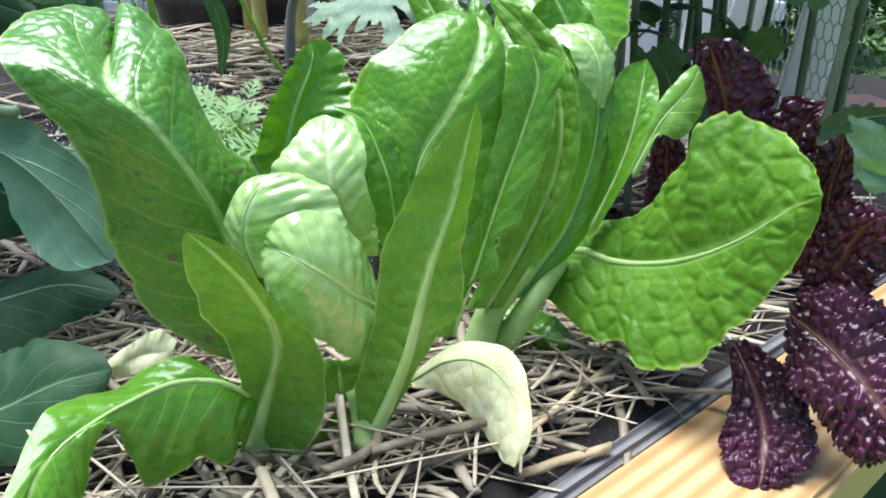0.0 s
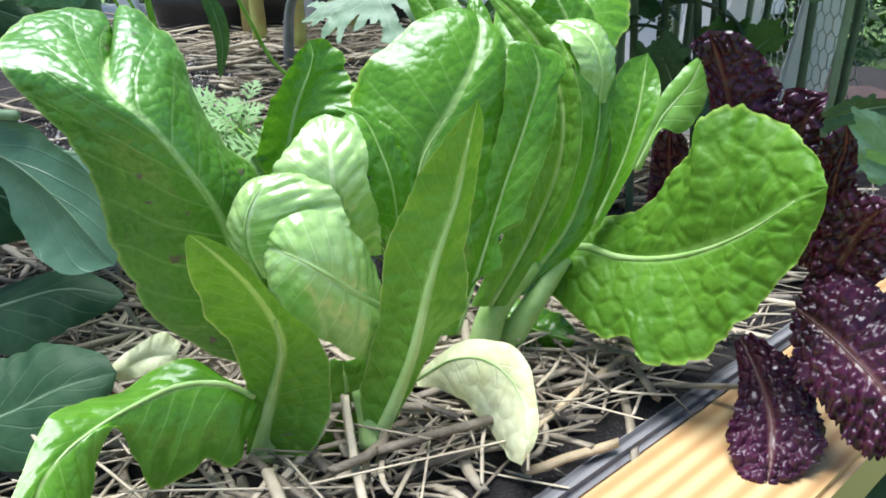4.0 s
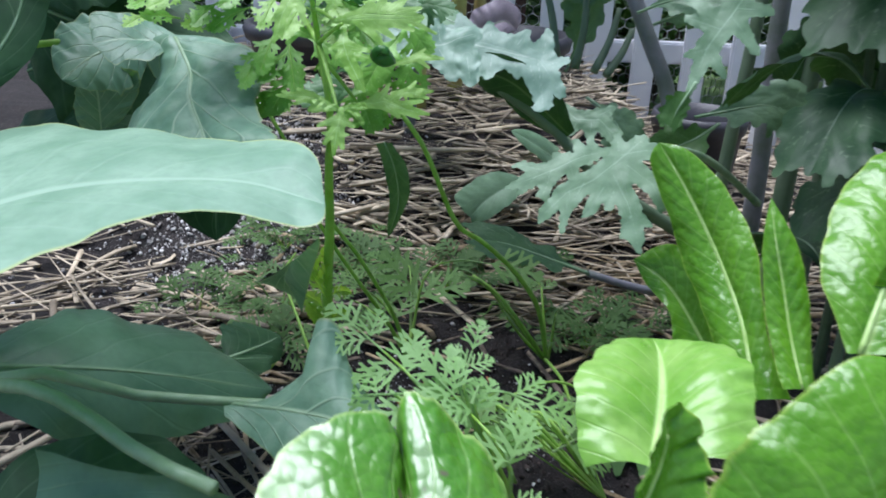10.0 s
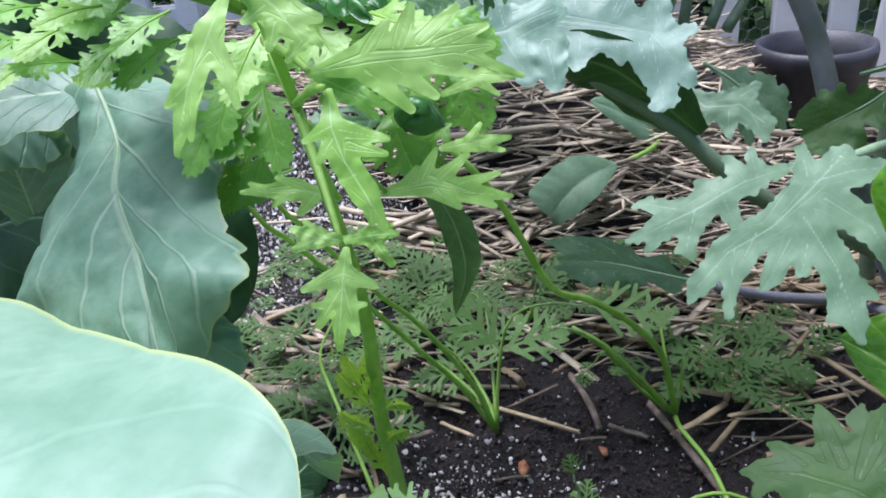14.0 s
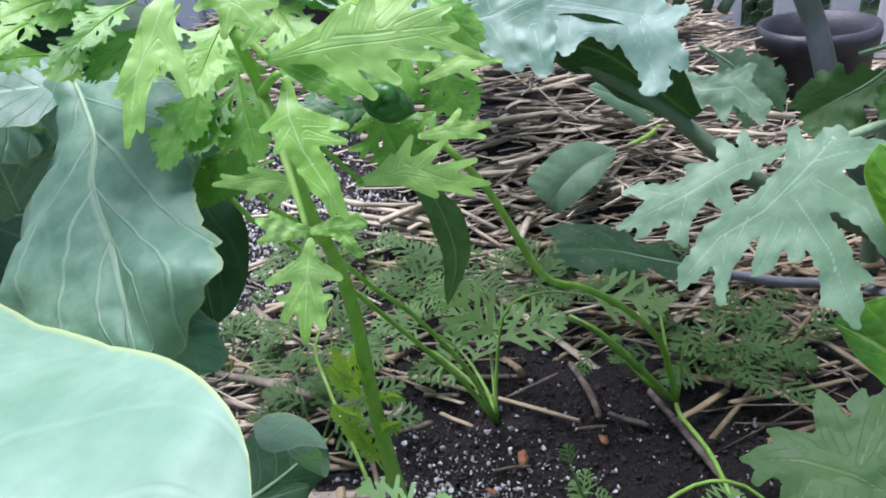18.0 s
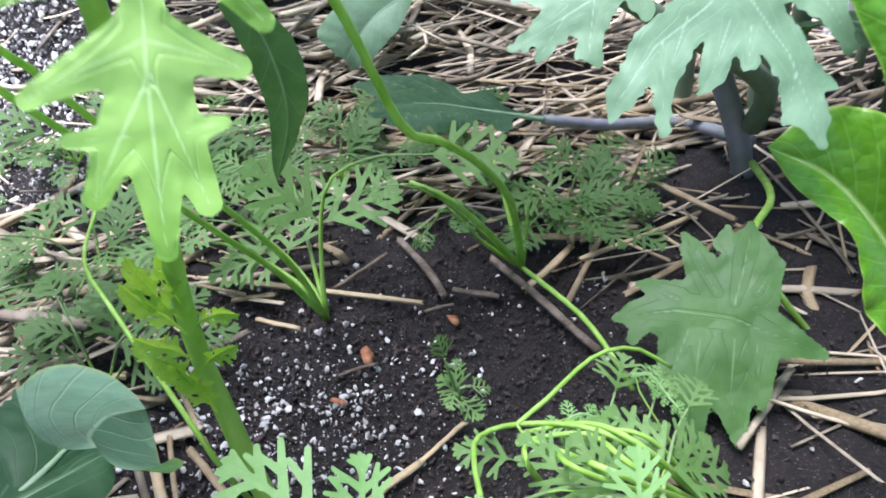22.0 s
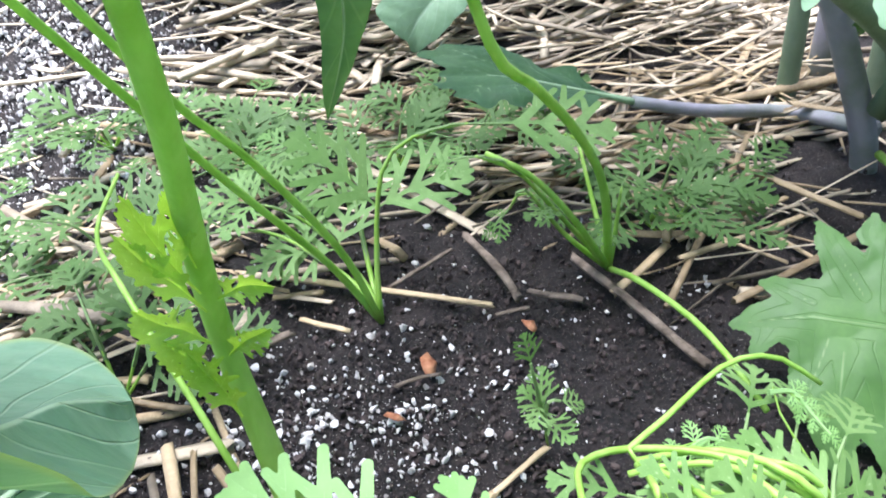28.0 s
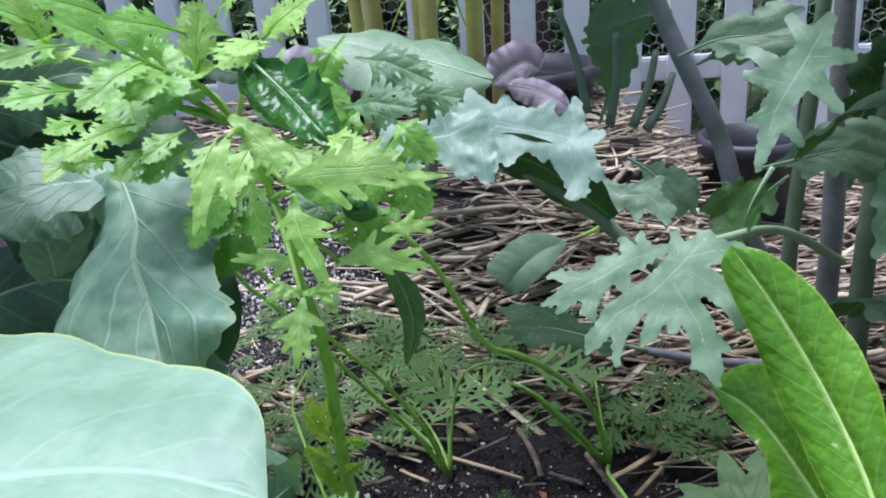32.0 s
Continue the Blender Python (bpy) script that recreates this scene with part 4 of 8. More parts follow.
loft_leaf(lettuce_a, ROMAINE, [(-0.0218, 0.4, 0.1129), (-0.0139, 0.425, 0.1844), (0.005, 0.436, 0.2155), (0.0172, 0.45, 0.2367), (0.0214, 0.465, 0.2537), (0.019, 0.475, 0.2635)], [(-0.0045, 0.41, 0.1082), (0.02, 0.43, 0.1493), (0.0289, 0.44, 0.1702), (0.0334, 0.45, 0.2013), (0.0369, 0.457, 0.2325), (0.0339, 0.467, 0.251), (0.019, 0.475, 0.2635)], [(-0.0298, 0.4, 0.1129), (-0.0251, 0.42, 0.1761), (-0.0363, 0.43, 0.2063), (-0.0514, 0.44, 0.2147), (-0.0511, 0.447, 0.2245), (-0.0405, 0.452, 0.2402), (-0.0206, 0.462, 0.2565), (0.0003, 0.472, 0.2656), (0.019, 0.475, 0.2635)], rib_mat=RIB_PALE, rib_r=0.0026, rib_len=0.72, bulge=0.12, wave=0.02, waves=6, ribs=0.00068, rows=10, quilt=0.00033, cells=85, teeth=18, tooth=0.03, seed=7, label="rounded upright leaf with a pale branching midrib")
loft_leaf(lettuce_a, UNDER, [(-0.0395, 0.36, 0.049), (-0.0201, 0.357, 0.0977), (-0.0067, 0.36, 0.1501), (0.0038, 0.363, 0.1786), (0.0091, 0.361, 0.2046), (0.0152, 0.358, 0.2345)], [(-0.0288, 0.365, 0.06), (-0.0042, 0.375, 0.1046), (0.0114, 0.38, 0.1222), (0.0099, 0.38, 0.1544), (0.0151, 0.375, 0.1894), (0.0181, 0.366, 0.2197), (0.0152, 0.358, 0.2345)], [(-0.044, 0.36, 0.0508), (-0.0472, 0.36, 0.079), (-0.0371, 0.358, 0.1167), (-0.0309, 0.357, 0.1573), (-0.0245, 0.358, 0.1745), (-0.0131, 0.36, 0.1993), (0.0016, 0.36, 0.2183), (0.0152, 0.358, 0.2345)], rib_mat=RIB_PALE, rib_r=0.0042, bulge=-0.10, wave=0.03, waves=8, ribs=0.0006, rows=20, quilt=0.00024, cells=110, teeth=20, tooth=0.05, seed=9, label="folded narrow leaf seen from its pale underside")
loft_leaf(lettuce_a, UNDER, [(-0.1008, 0.35, 0.0506), (-0.0884, 0.345, 0.0915), (-0.0793, 0.335, 0.1255), (-0.0854, 0.325, 0.1536), (-0.0971, 0.315, 0.1754), (-0.1079, 0.31, 0.1886)], [(-0.0911, 0.35, 0.0489), (-0.0757, 0.345, 0.05), (-0.0617, 0.34, 0.0765), (-0.0566, 0.335, 0.1117), (-0.0621, 0.33, 0.1296), (-0.0732, 0.325, 0.1465), (-0.0811, 0.32, 0.1613), (-0.0908, 0.315, 0.178), (-0.1012, 0.312, 0.1864), (-0.1079, 0.31, 0.1886)], [(-0.1074, 0.35, 0.0506), (-0.1018, 0.345, 0.0882), (-0.1033, 0.335, 0.1224), (-0.1097, 0.325, 0.1423), (-0.1111, 0.315, 0.1662), (-0.1097, 0.31, 0.1838), (-0.1079, 0.31, 0.1886)], rib_mat=RIB_PALE, rib_r=0.0045, rib_len=0.6, bulge=-0.08, wave=0.05, waves=4, ribs=0.00068, rows=16, quilt=0.00024, cells=110, seed=10, label="short front leaf with a thick pale midrib")
loft_leaf(lettuce_a, ROMAINE, [(-0.0984, 0.345, 0.0882), (-0.1114, 0.335, 0.1023), (-0.1296, 0.325, 0.1067), (-0.1475, 0.305, 0.1054), (-0.1607, 0.285, 0.1027), (-0.1665, 0.265, 0.0975), (-0.1661, 0.25, 0.0847)], [(-0.0969, 0.34, 0.0765), (-0.1074, 0.325, 0.0611), (-0.1175, 0.32, 0.0704), (-0.1261, 0.315, 0.0652), (-0.1388, 0.305, 0.0618), (-0.1457, 0.305, 0.0827), (-0.1479, 0.3, 0.1019), (-0.1534, 0.29, 0.0934), (-0.155, 0.28, 0.0802), (-0.1562, 0.26, 0.0776), (-0.1661, 0.25, 0.0847)], [(-0.1024, 0.35, 0.0885), (-0.1142, 0.345, 0.1013), (-0.1268, 0.34, 0.1136), (-0.1435, 0.335, 0.1095), (-0.1569, 0.325, 0.1036), (-0.1683, 0.31, 0.1082), (-0.1737, 0.29, 0.1107), (-0.175, 0.27, 0.1021), (-0.1717, 0.25, 0.0957), (-0.1661, 0.25, 0.0847)], rib_mat=RIB_PALE, rib_r=0.0018, bulge=0.10, wave=0.05, waves=6, ribs=0.0006, rows=12, quilt=0.0003, cells=80, seed=11, label="lower leaf drooping onto the straw")
loft_leaf(lettuce_a, WITHER, [(-0.0194, 0.42, 0.0517), (0.002, 0.4, 0.077), (0.0236, 0.38, 0.0864), (0.0373, 0.357, 0.0791), (0.0393, 0.34, 0.0646), (0.0364, 0.335, 0.0517)], [(-0.0185, 0.415, 0.0508), (-0.0047, 0.405, 0.0545), (0.0116, 0.385, 0.0555), (0.0248, 0.36, 0.0508), (0.0314, 0.345, 0.0489), (0.0364, 0.335, 0.0517)], [(-0.0207, 0.42, 0.0549), (-0.0047, 0.415, 0.0725), (0.0118, 0.405, 0.0872), (0.033, 0.385, 0.0949), (0.0427, 0.365, 0.0914), (0.046, 0.35, 0.075), (0.044, 0.34, 0.0629), (0.0364, 0.335, 0.0517)], rib_mat=RIB_PALE, rib_r=0.0010, bulge=0.06, wave=0.02, quilt=0.00012, cells=60, seed=12, label="withered pale yellow leaf hanging to the straw")
loft_leaf(lettuce_a, WITHER, [(-0.1553, 0.4, 0.0836), (-0.1713, 0.395, 0.0834), (-0.1803, 0.385, 0.0832), (-0.1916, 0.38, 0.0825)], [(-0.1536, 0.4, 0.0785), (-0.1671, 0.39, 0.0779), (-0.18, 0.385, 0.075), (-0.1916, 0.38, 0.0825)], [(-0.1535, 0.405, 0.0872), (-0.1629, 0.405, 0.0952), (-0.1767, 0.395, 0.091), (-0.1916, 0.38, 0.0825)], bulge=0.08, wave=0.04, seed=13, label="small withered yellow leaf")
loft_leaf(lettuce_a, ROMAINE, [(-0.0979, 0.4, 0.0916), (-0.1003, 0.405, 0.1348), (-0.1087, 0.41, 0.1758), (-0.1165, 0.415, 0.2028)], [(-0.0915, 0.4, 0.0916), (-0.0913, 0.4, 0.1368), (-0.0943, 0.4, 0.1757), (-0.1165, 0.415, 0.2028)], [(-0.1103, 0.41, 0.0864), (-0.1172, 0.415, 0.1307), (-0.1224, 0.42, 0.1728), (-0.1165, 0.415, 0.2028)], bulge=0.08, wave=0.04, quilt=0.0003, seed=14)
loft_leaf(lettuce_a, UNDER, [(-0.0608, 0.385, 0.0198), (-0.0576, 0.388, 0.0544), (-0.0594, 0.392, 0.0815)], [(-0.0443, 0.385, 0.0198), (-0.042, 0.39, 0.0531), (-0.046, 0.392, 0.0815), (-0.0594, 0.392, 0.0815)], [(-0.0806, 0.385, 0.0198), (-0.0729, 0.39, 0.0531), (-0.0667, 0.392, 0.0815), (-0.0594, 0.392, 0.0815)], rib_mat=RIB_PALE, rib_r=0.004, bulge=0.1, wave=0.03, seed=16)
stalk(lettuce_a, [(-0.0411, 0.36, 0.0472), (-0.0433, 0.366, 0.0612), (-0.048, 0.372, 0.0752)], 0.008, 0.005, RIB_PALE, "leaf_base", 8, 10)
stalk(lettuce_a, [(-0.0991, 0.352, 0.0474), (-0.0952, 0.356, 0.0633), (-0.0937, 0.36, 0.079)], 0.008, 0.005, RIB_PALE, "leaf_base", 8, 10)
loft_leaf(lettuce_a, PALE, [(-0.0589, 0.5036, 0.1843), (-0.0484, 0.5436, 0.196), (-0.0436, 0.5786, 0.2004), (-0.0446, 0.5936, 0.2021)], [(-0.0109, 0.5036, 0.1882), (-0.0072, 0.5336, 0.207), (-0.0067, 0.5586, 0.2134), (-0.0154, 0.5816, 0.2079), (-0.0446, 0.5936, 0.2021)], [(-0.0898, 0.5036, 0.1818), (-0.0935, 0.5336, 0.2041), (-0.0828, 0.5636, 0.2057), (-0.0647, 0.5836, 0.2058), (-0.0446, 0.5936, 0.2021)], rib_mat=RIB_PALE, rib_r=0.0016, bulge=0.14, wave=0.02, ribs=0.00075, rows=9, seed=15, label="smooth pale green leaf bulging behind the head")

# ---- second romaine lettuce ----
lettuce_b = thing("romaine_lettuce", (0.029, 0.48, 0.054), "bright green romaine lettuce with one broad leaf bent outward", "lettuce", "lettuces in the bed")
loft_leaf(lettuce_b, BLISTER, [(0.0665, 0.5, 0.0918), (0.0825, 0.496, 0.1096), (0.1127, 0.46, 0.1139), (0.1385, 0.43, 0.1274), (0.1584, 0.4, 0.1501), (0.1718, 0.375, 0.1764), (0.1797, 0.356, 0.1908)], [(0.0643, 0.495, 0.0855), (0.066, 0.485, 0.0828), (0.0768, 0.47, 0.0769), (0.0943, 0.44, 0.07), (0.1089, 0.42, 0.0766), (0.1145, 0.405, 0.0697), (0.1373, 0.39, 0.0793), (0.158, 0.375, 0.1107), (0.1726, 0.365, 0.1449), (0.1798, 0.358, 0.1717), (0.1797, 0.356, 0.1908)], [(0.0683, 0.5, 0.096), (0.0867, 0.5, 0.1134), (0.1038, 0.495, 0.1297), (0.1244, 0.475, 0.1412), (0.1388, 0.46, 0.1714), (0.1445, 0.45, 0.1912), (0.147, 0.445, 0.2076), (0.1634, 0.43, 0.2141), (0.1782, 0.4, 0.2099), (0.1818, 0.375, 0.2009), (0.1797, 0.356, 0.1908)], rib_mat=RIB_PALE, rib_r=0.0032, bulge=0.05, wave=0.025, waves=7, ribs=0.0003, rows=11, quilt=0.00132, cells=66, n=150, m=38, teeth=17, tooth=0.04, seed=21, label="broad blistered outer leaf bent sideways")
loft_leaf(lettuce_b, ROMAINE, [(0.0054, 0.42, 0.0831), (0.0219, 0.43, 0.1317), (0.0348, 0.44, 0.1702), (0.0472, 0.446, 0.2054), (0.0539, 0.451, 0.2302), (0.0492, 0.456, 0.2472)], [(0.0054, 0.42, 0.0857), (0.0153, 0.425, 0.1151), (0.0324, 0.425, 0.123), (0.031, 0.43, 0.1406), (0.0431, 0.432, 0.1486), (0.0493, 0.435, 0.1649), (0.0607, 0.44, 0.1936), (0.0644, 0.446, 0.2231), (0.0694, 0.451, 0.2334), (0.0645, 0.456, 0.2422), (0.0492, 0.456, 0.2472)], [(-0.008, 0.415, 0.0857), (0.0052, 0.42, 0.1357), (0.0214, 0.435, 0.1717), (0.0316, 0.445, 0.2056), (0.0348, 0.451, 0.2365), (0.0386, 0.456, 0.2478), (0.0492, 0.456, 0.2472)], rib_mat=RIB_PALE, rib_r=0.002, bulge=0.1, wave=0.05, waves=6, ribs=0.0006, rows=12, quilt=0.00033, cells=80, teeth=13, tooth=0.08, seed=25, label="upright leaf with a frilled edge")
loft_leaf(lettuce_b, UNDER, [(0.0274, 0.455, 0.0852), (0.0515, 0.46, 0.1276), (0.0693, 0.465, 0.1735), (0.0702, 0.47, 0.2139), (0.0558, 0.48, 0.2457), (0.0302, 0.49, 0.2727)], [(0.0382, 0.455, 0.0852), (0.0631, 0.455, 0.1313), (0.0754, 0.455, 0.1615), (0.0817, 0.46, 0.1991), (0.0767, 0.465, 0.2281), (0.0657, 0.475, 0.2495), (0.0488, 0.485, 0.2666), (0.0302, 0.49, 0.2727)], [(0.0148, 0.455, 0.0852), (0.0356, 0.46, 0.1313), (0.052, 0.465, 0.1735), (0.056, 0.47, 0.2139), (0.0423, 0.48, 0.2457), (0.0276, 0.49, 0.2688), (0.0302, 0.49, 0.2727)], rib_mat=RIB_PALE, rib_r=0.0022, bulge=0.16, wave=0.02, ribs=0.0006, rows=12, quilt=0.00018, seed=24)
loft_leaf(lettuce_b, ROMAINE, [(0.043, 0.47, 0.0863), (0.0757, 0.48, 0.124), (0.093, 0.49, 0.1667), (0.0989, 0.5, 0.2012), (0.0952, 0.505, 0.2254), (0.0802, 0.508, 0.2453)], [(0.0584, 0.475, 0.084), (0.0932, 0.485, 0.1222), (0.105, 0.495, 0.1539), (0.1077, 0.5, 0.1903), (0.1095, 0.51, 0.2211), (0.0989, 0.512, 0.2421), (0.0802, 0.508, 0.2453)], [(0.0319, 0.47, 0.0863), (0.0636, 0.475, 0.1335), (0.08, 0.48, 0.1768), (0.0829, 0.485, 0.2112), (0.0783, 0.49, 0.2311), (0.074, 0.5, 0.2417), (0.0802, 0.508, 0.2453)], rib_mat=RIB_PALE, rib_r=0.003, bulge=0.15, wave=0.03, ribs=0.00075, rows=10, quilt=0.00036, cells=80, seed=22)
loft_leaf(lettuce_b, HEART, [(0.097, 0.497, 0.2054), (0.098, 0.497, 0.2266), (0.0904, 0.505, 0.2446), (0.0722, 0.518, 0.254)], [(0.1047, 0.505, 0.2039), (0.1095, 0.508, 0.225), (0.1054, 0.512, 0.2421), (0.0942, 0.52, 0.2535), (0.0722, 0.518, 0.254)], [(0.0866, 0.49, 0.2103), (0.0814, 0.488, 0.2313), (0.0749, 0.495, 0.244), (0.0679, 0.51, 0.2492), (0.0722, 0.518, 0.254)], rib_mat=RIB_PALE, rib_r=0.0014, bulge=0.14, wave=0.03, quilt=0.00054, cells=110, seed=26, label="pale blistered inner leaf curled into a hood")
loft_leaf(lettuce_b, ROMAINE, [(0.0955, 0.48, 0.1299), (0.1156, 0.495, 0.1692), (0.1254, 0.505, 0.2003), (0.1322, 0.52, 0.2326)], [(0.0982, 0.475, 0.1305), (0.1213, 0.485, 0.17), (0.1355, 0.5, 0.203), (0.1385, 0.512, 0.219), (0.1322, 0.52, 0.2326)], [(0.0935, 0.48, 0.1318), (0.1054, 0.49, 0.1705), (0.1061, 0.5, 0.2012), (0.1155, 0.516, 0.2256), (0.1322, 0.52, 0.2326)], rib_mat=RIB_PALE, rib_r=0.0014, bulge=-0.1, wave=0.02, ribs=0.0006, rows=8, quilt=0.00024, seed=23)
loft_leaf(lettuce_b, PALE, [(0.1198, 0.48, 0.1658), (0.1357, 0.485, 0.1989), (0.1511, 0.49, 0.2155), (0.1605, 0.493, 0.2354)], [(0.1234, 0.48, 0.1658), (0.1334, 0.48, 0.1915), (0.1465, 0.482, 0.1882), (0.1602, 0.486, 0.2022), (0.1638, 0.49, 0.2208), (0.1605, 0.493, 0.2354)], [(0.1168, 0.48, 0.1676), (0.1288, 0.485, 0.1971), (0.1351, 0.49, 0.211), (0.1498, 0.496, 0.2268), (0.1605, 0.493, 0.2354)], rib_mat=RIB_PALE, rib_r=0.0014, bulge=0.1, wave=0.03, quilt=0.00018, seed=35)
loft_leaf(lettuce_b, ROMAINE, [(0.0199, 0.6, 0.1615), (0.0177, 0.635, 0.1928), (0.0054, 0.67, 0.225), (-0.012, 0.692, 0.2558), (-0.0307, 0.707, 0.2835)], [(0.0385, 0.595, 0.1667), (0.0293, 0.62, 0.1893), (0.0259, 0.655, 0.2299), (0.0149, 0.68, 0.2549), (0.0015, 0.694, 0.2697), (-0.0162, 0.704, 0.2816), (-0.0307, 0.707, 0.2835)], [(0.0113, 0.61, 0.1529), (0.0052, 0.63, 0.174), (-0.0105, 0.675, 0.2111), (-0.0221, 0.69, 0.239), (-0.0337, 0.705, 0.2673), (-0.0345, 0.707, 0.2774), (-0.0307, 0.707, 0.2835)], rib_mat=RIB_PALE, rib_r=0.0018, bulge=0.14, wave=0.02, ribs=0.0006, rows=11, quilt=0.00024, cells=75, seed=27, label="tall smooth leaf standing behind the head")
loft_leaf(lettuce_b, ROMAINE, [(0.029, 0.66, 0.1225), (0.0092, 0.68, 0.156), (-0.0139, 0.7, 0.1864), (-0.0352, 0.715, 0.1971)], [(0.0369, 0.66, 0.1313), (0.0239, 0.69, 0.1822), (0.0039, 0.705, 0.2077), (-0.0172, 0.715, 0.2096), (-0.0352, 0.715, 0.1971)], [(0.0161, 0.65, 0.1213), (-0.0084, 0.67, 0.1456), (-0.0127, 0.685, 0.1715), (-0.0278, 0.705, 0.185), (-0.0352, 0.715, 0.1971)], rib_mat=RIB_PALE, rib_r=0.0014, bulge=0.08, wave=0.05, quilt=0.00018, seed=31)
loft_leaf(lettuce_b, ROMAINE, [(0.0497, 0.56, 0.218), (0.0667, 0.585, 0.2465), (0.0914, 0.625, 0.2745), (0.1157, 0.66, 0.3008)], [(0.1122, 0.56, 0.2153), (0.1314, 0.585, 0.2417), (0.1436, 0.625, 0.2697), (0.1411, 0.65, 0.2899), (0.1157, 0.66, 0.3008)], [(0.0435, 0.56, 0.218), (0.0383, 0.6, 0.2504), (0.0597, 0.64, 0.2772), (0.0849, 0.66, 0.2951), (0.1157, 0.66, 0.3008)], rib_mat=RIB_PALE, rib_r=0.002, bulge=0.12, wave=0.02, ribs=0.00068, rows=9, quilt=0.00018, seed=29)
loft_leaf(lettuce_b, ROMAINE, [(0.0358, 0.58, 0.1833), (0.0325, 0.6, 0.2033), (0.0287, 0.618, 0.2293), (0.0242, 0.63, 0.2517), (0.0232, 0.645, 0.2702)], [(0.0417, 0.58, 0.1837), (0.0425, 0.598, 0.205), (0.0407, 0.615, 0.2314), (0.0345, 0.63, 0.2523), (0.0232, 0.645, 0.2702)], [(0.0254, 0.58, 0.1825), (0.0209, 0.6, 0.2025), (0.0187, 0.62, 0.2277), (0.0192, 0.635, 0.2529), (0.0232, 0.645, 0.2702)], rib_mat=RIB_PALE, rib_r=0.001, bulge=0.12, wave=0.03, ribs=0.0005, rows=10, seed=28)
leaf(lettuce_b, ROMAINE, [(0.078, 0.55, 0.166), (0.093, 0.562, 0.214), (0.089, 0.57, 0.245), (0.076, 0.58, 0.272)], (0.112, 0.57, 0.241), (0.054, 0.585, 0.245), rib_r=0.002, shape="paddle", puff=0.002, wave=0.05, waves=4, bulge=-0.1, seed=30, **RK)
leaf(lettuce_b, ROMAINE, [(0.023, 0.5, 0.04), (0.037, 0.49, 0.062), (0.059, 0.475, 0.057), (0.085, 0.465, 0.054)], (0.075, 0.47, 0.034), (0.076, 0.49, 0.062), rib_r=0.002, shape="paddle", puff=0.002, wave=0.1, waves=4, bulge=0.1, seed=32, **RK)

stalk(lettuce_b, [(0.0224, 0.455, 0.0509), (0.0313, 0.462, 0.0801), (0.0571, 0.478, 0.1049)], 0.011, 0.007, RIB_PALE, "leaf_base", 10, 10)
stalk(lettuce_b, [(0.0401, 0.46, 0.0563), (0.0568, 0.468, 0.081), (0.0784, 0.484, 0.1062)], 0.009, 0.006, RIB_PALE, "leaf_base", 10, 10)
# ---- red lettuce ----
red = thing("red_lettuce", (0.211, 0.43, 0.091), "dark purple red lettuce with tightly frilled edges", "lettuce", "lettuces in the bed")
loft_leaf(red, RED, [(0.1928, 0.47, 0.1277), (0.1795, 0.465, 0.1735), (0.1671, 0.462, 0.2087), (0.1575, 0.46, 0.2353), (0.1492, 0.459, 0.2524)], [(0.2036, 0.47, 0.1277), (0.2004, 0.46, 0.1749), (0.1969, 0.455, 0.2134), (0.1841, 0.456, 0.2358), (0.1683, 0.458, 0.2507), (0.1492, 0.459, 0.2524)], [(0.1859, 0.48, 0.124), (0.1682, 0.475, 0.1708), (0.1581, 0.468, 0.2076), (0.15, 0.464, 0.2315), (0.1395, 0.46, 0.2442), (0.1492, 0.459, 0.2524)], rib_mat=RIB_RED, rib_r=0.0012, bulge=0.06, wave=0.10, waves=9, quilt=0.0035, cells=150, n=110, m=22, teeth=34, tooth=0.12, seed=41)
loft_leaf(red, RED, [(0.2157, 0.45, 0.1126), (0.2041, 0.44, 0.1598), (0.1996, 0.435, 0.1916), (0.201, 0.43, 0.2119), (0.2069, 0.425, 0.2222)], [(0.2246, 0.44, 0.1168), (0.2163, 0.43, 0.163), (0.2086, 0.425, 0.1909), (0.2045, 0.42, 0.2109), (0.2069, 0.425, 0.2222)], [(0.2098, 0.46, 0.1085), (0.198, 0.455, 0.1622), (0.1925, 0.45, 0.2013), (0.1927, 0.44, 0.222), (0.2069, 0.425, 0.2222)], rib_mat=RIB_RED, rib_r=0.0012, bulge=0.06, wave=0.10, waves=9, quilt=0.0035, cells=150, n=110, m=22, teeth=34, tooth=0.12, seed=42)
loft_leaf(red, RED, [(0.2193, 0.42, 0.0962), (0.2127, 0.41, 0.1463), (0.2055, 0.4, 0.1789), (0.2056, 0.395, 0.1986), (0.2012, 0.39, 0.2127)], [(0.2271, 0.41, 0.101), (0.2229, 0.4, 0.1501), (0.2142, 0.395, 0.1865), (0.2087, 0.39, 0.2028), (0.2012, 0.39, 0.2127)], [(0.2143, 0.43, 0.0913), (0.2082, 0.42, 0.1426), (0.2004, 0.41, 0.1822), (0.1946, 0.4, 0.2039), (0.2012, 0.39, 0.2127)], rib_mat=RIB_RED, rib_r=0.0012, bulge=0.06, wave=0.10, waves=9, quilt=0.0035, cells=150, n=110, m=22, teeth=34, tooth=0.12, seed=43)
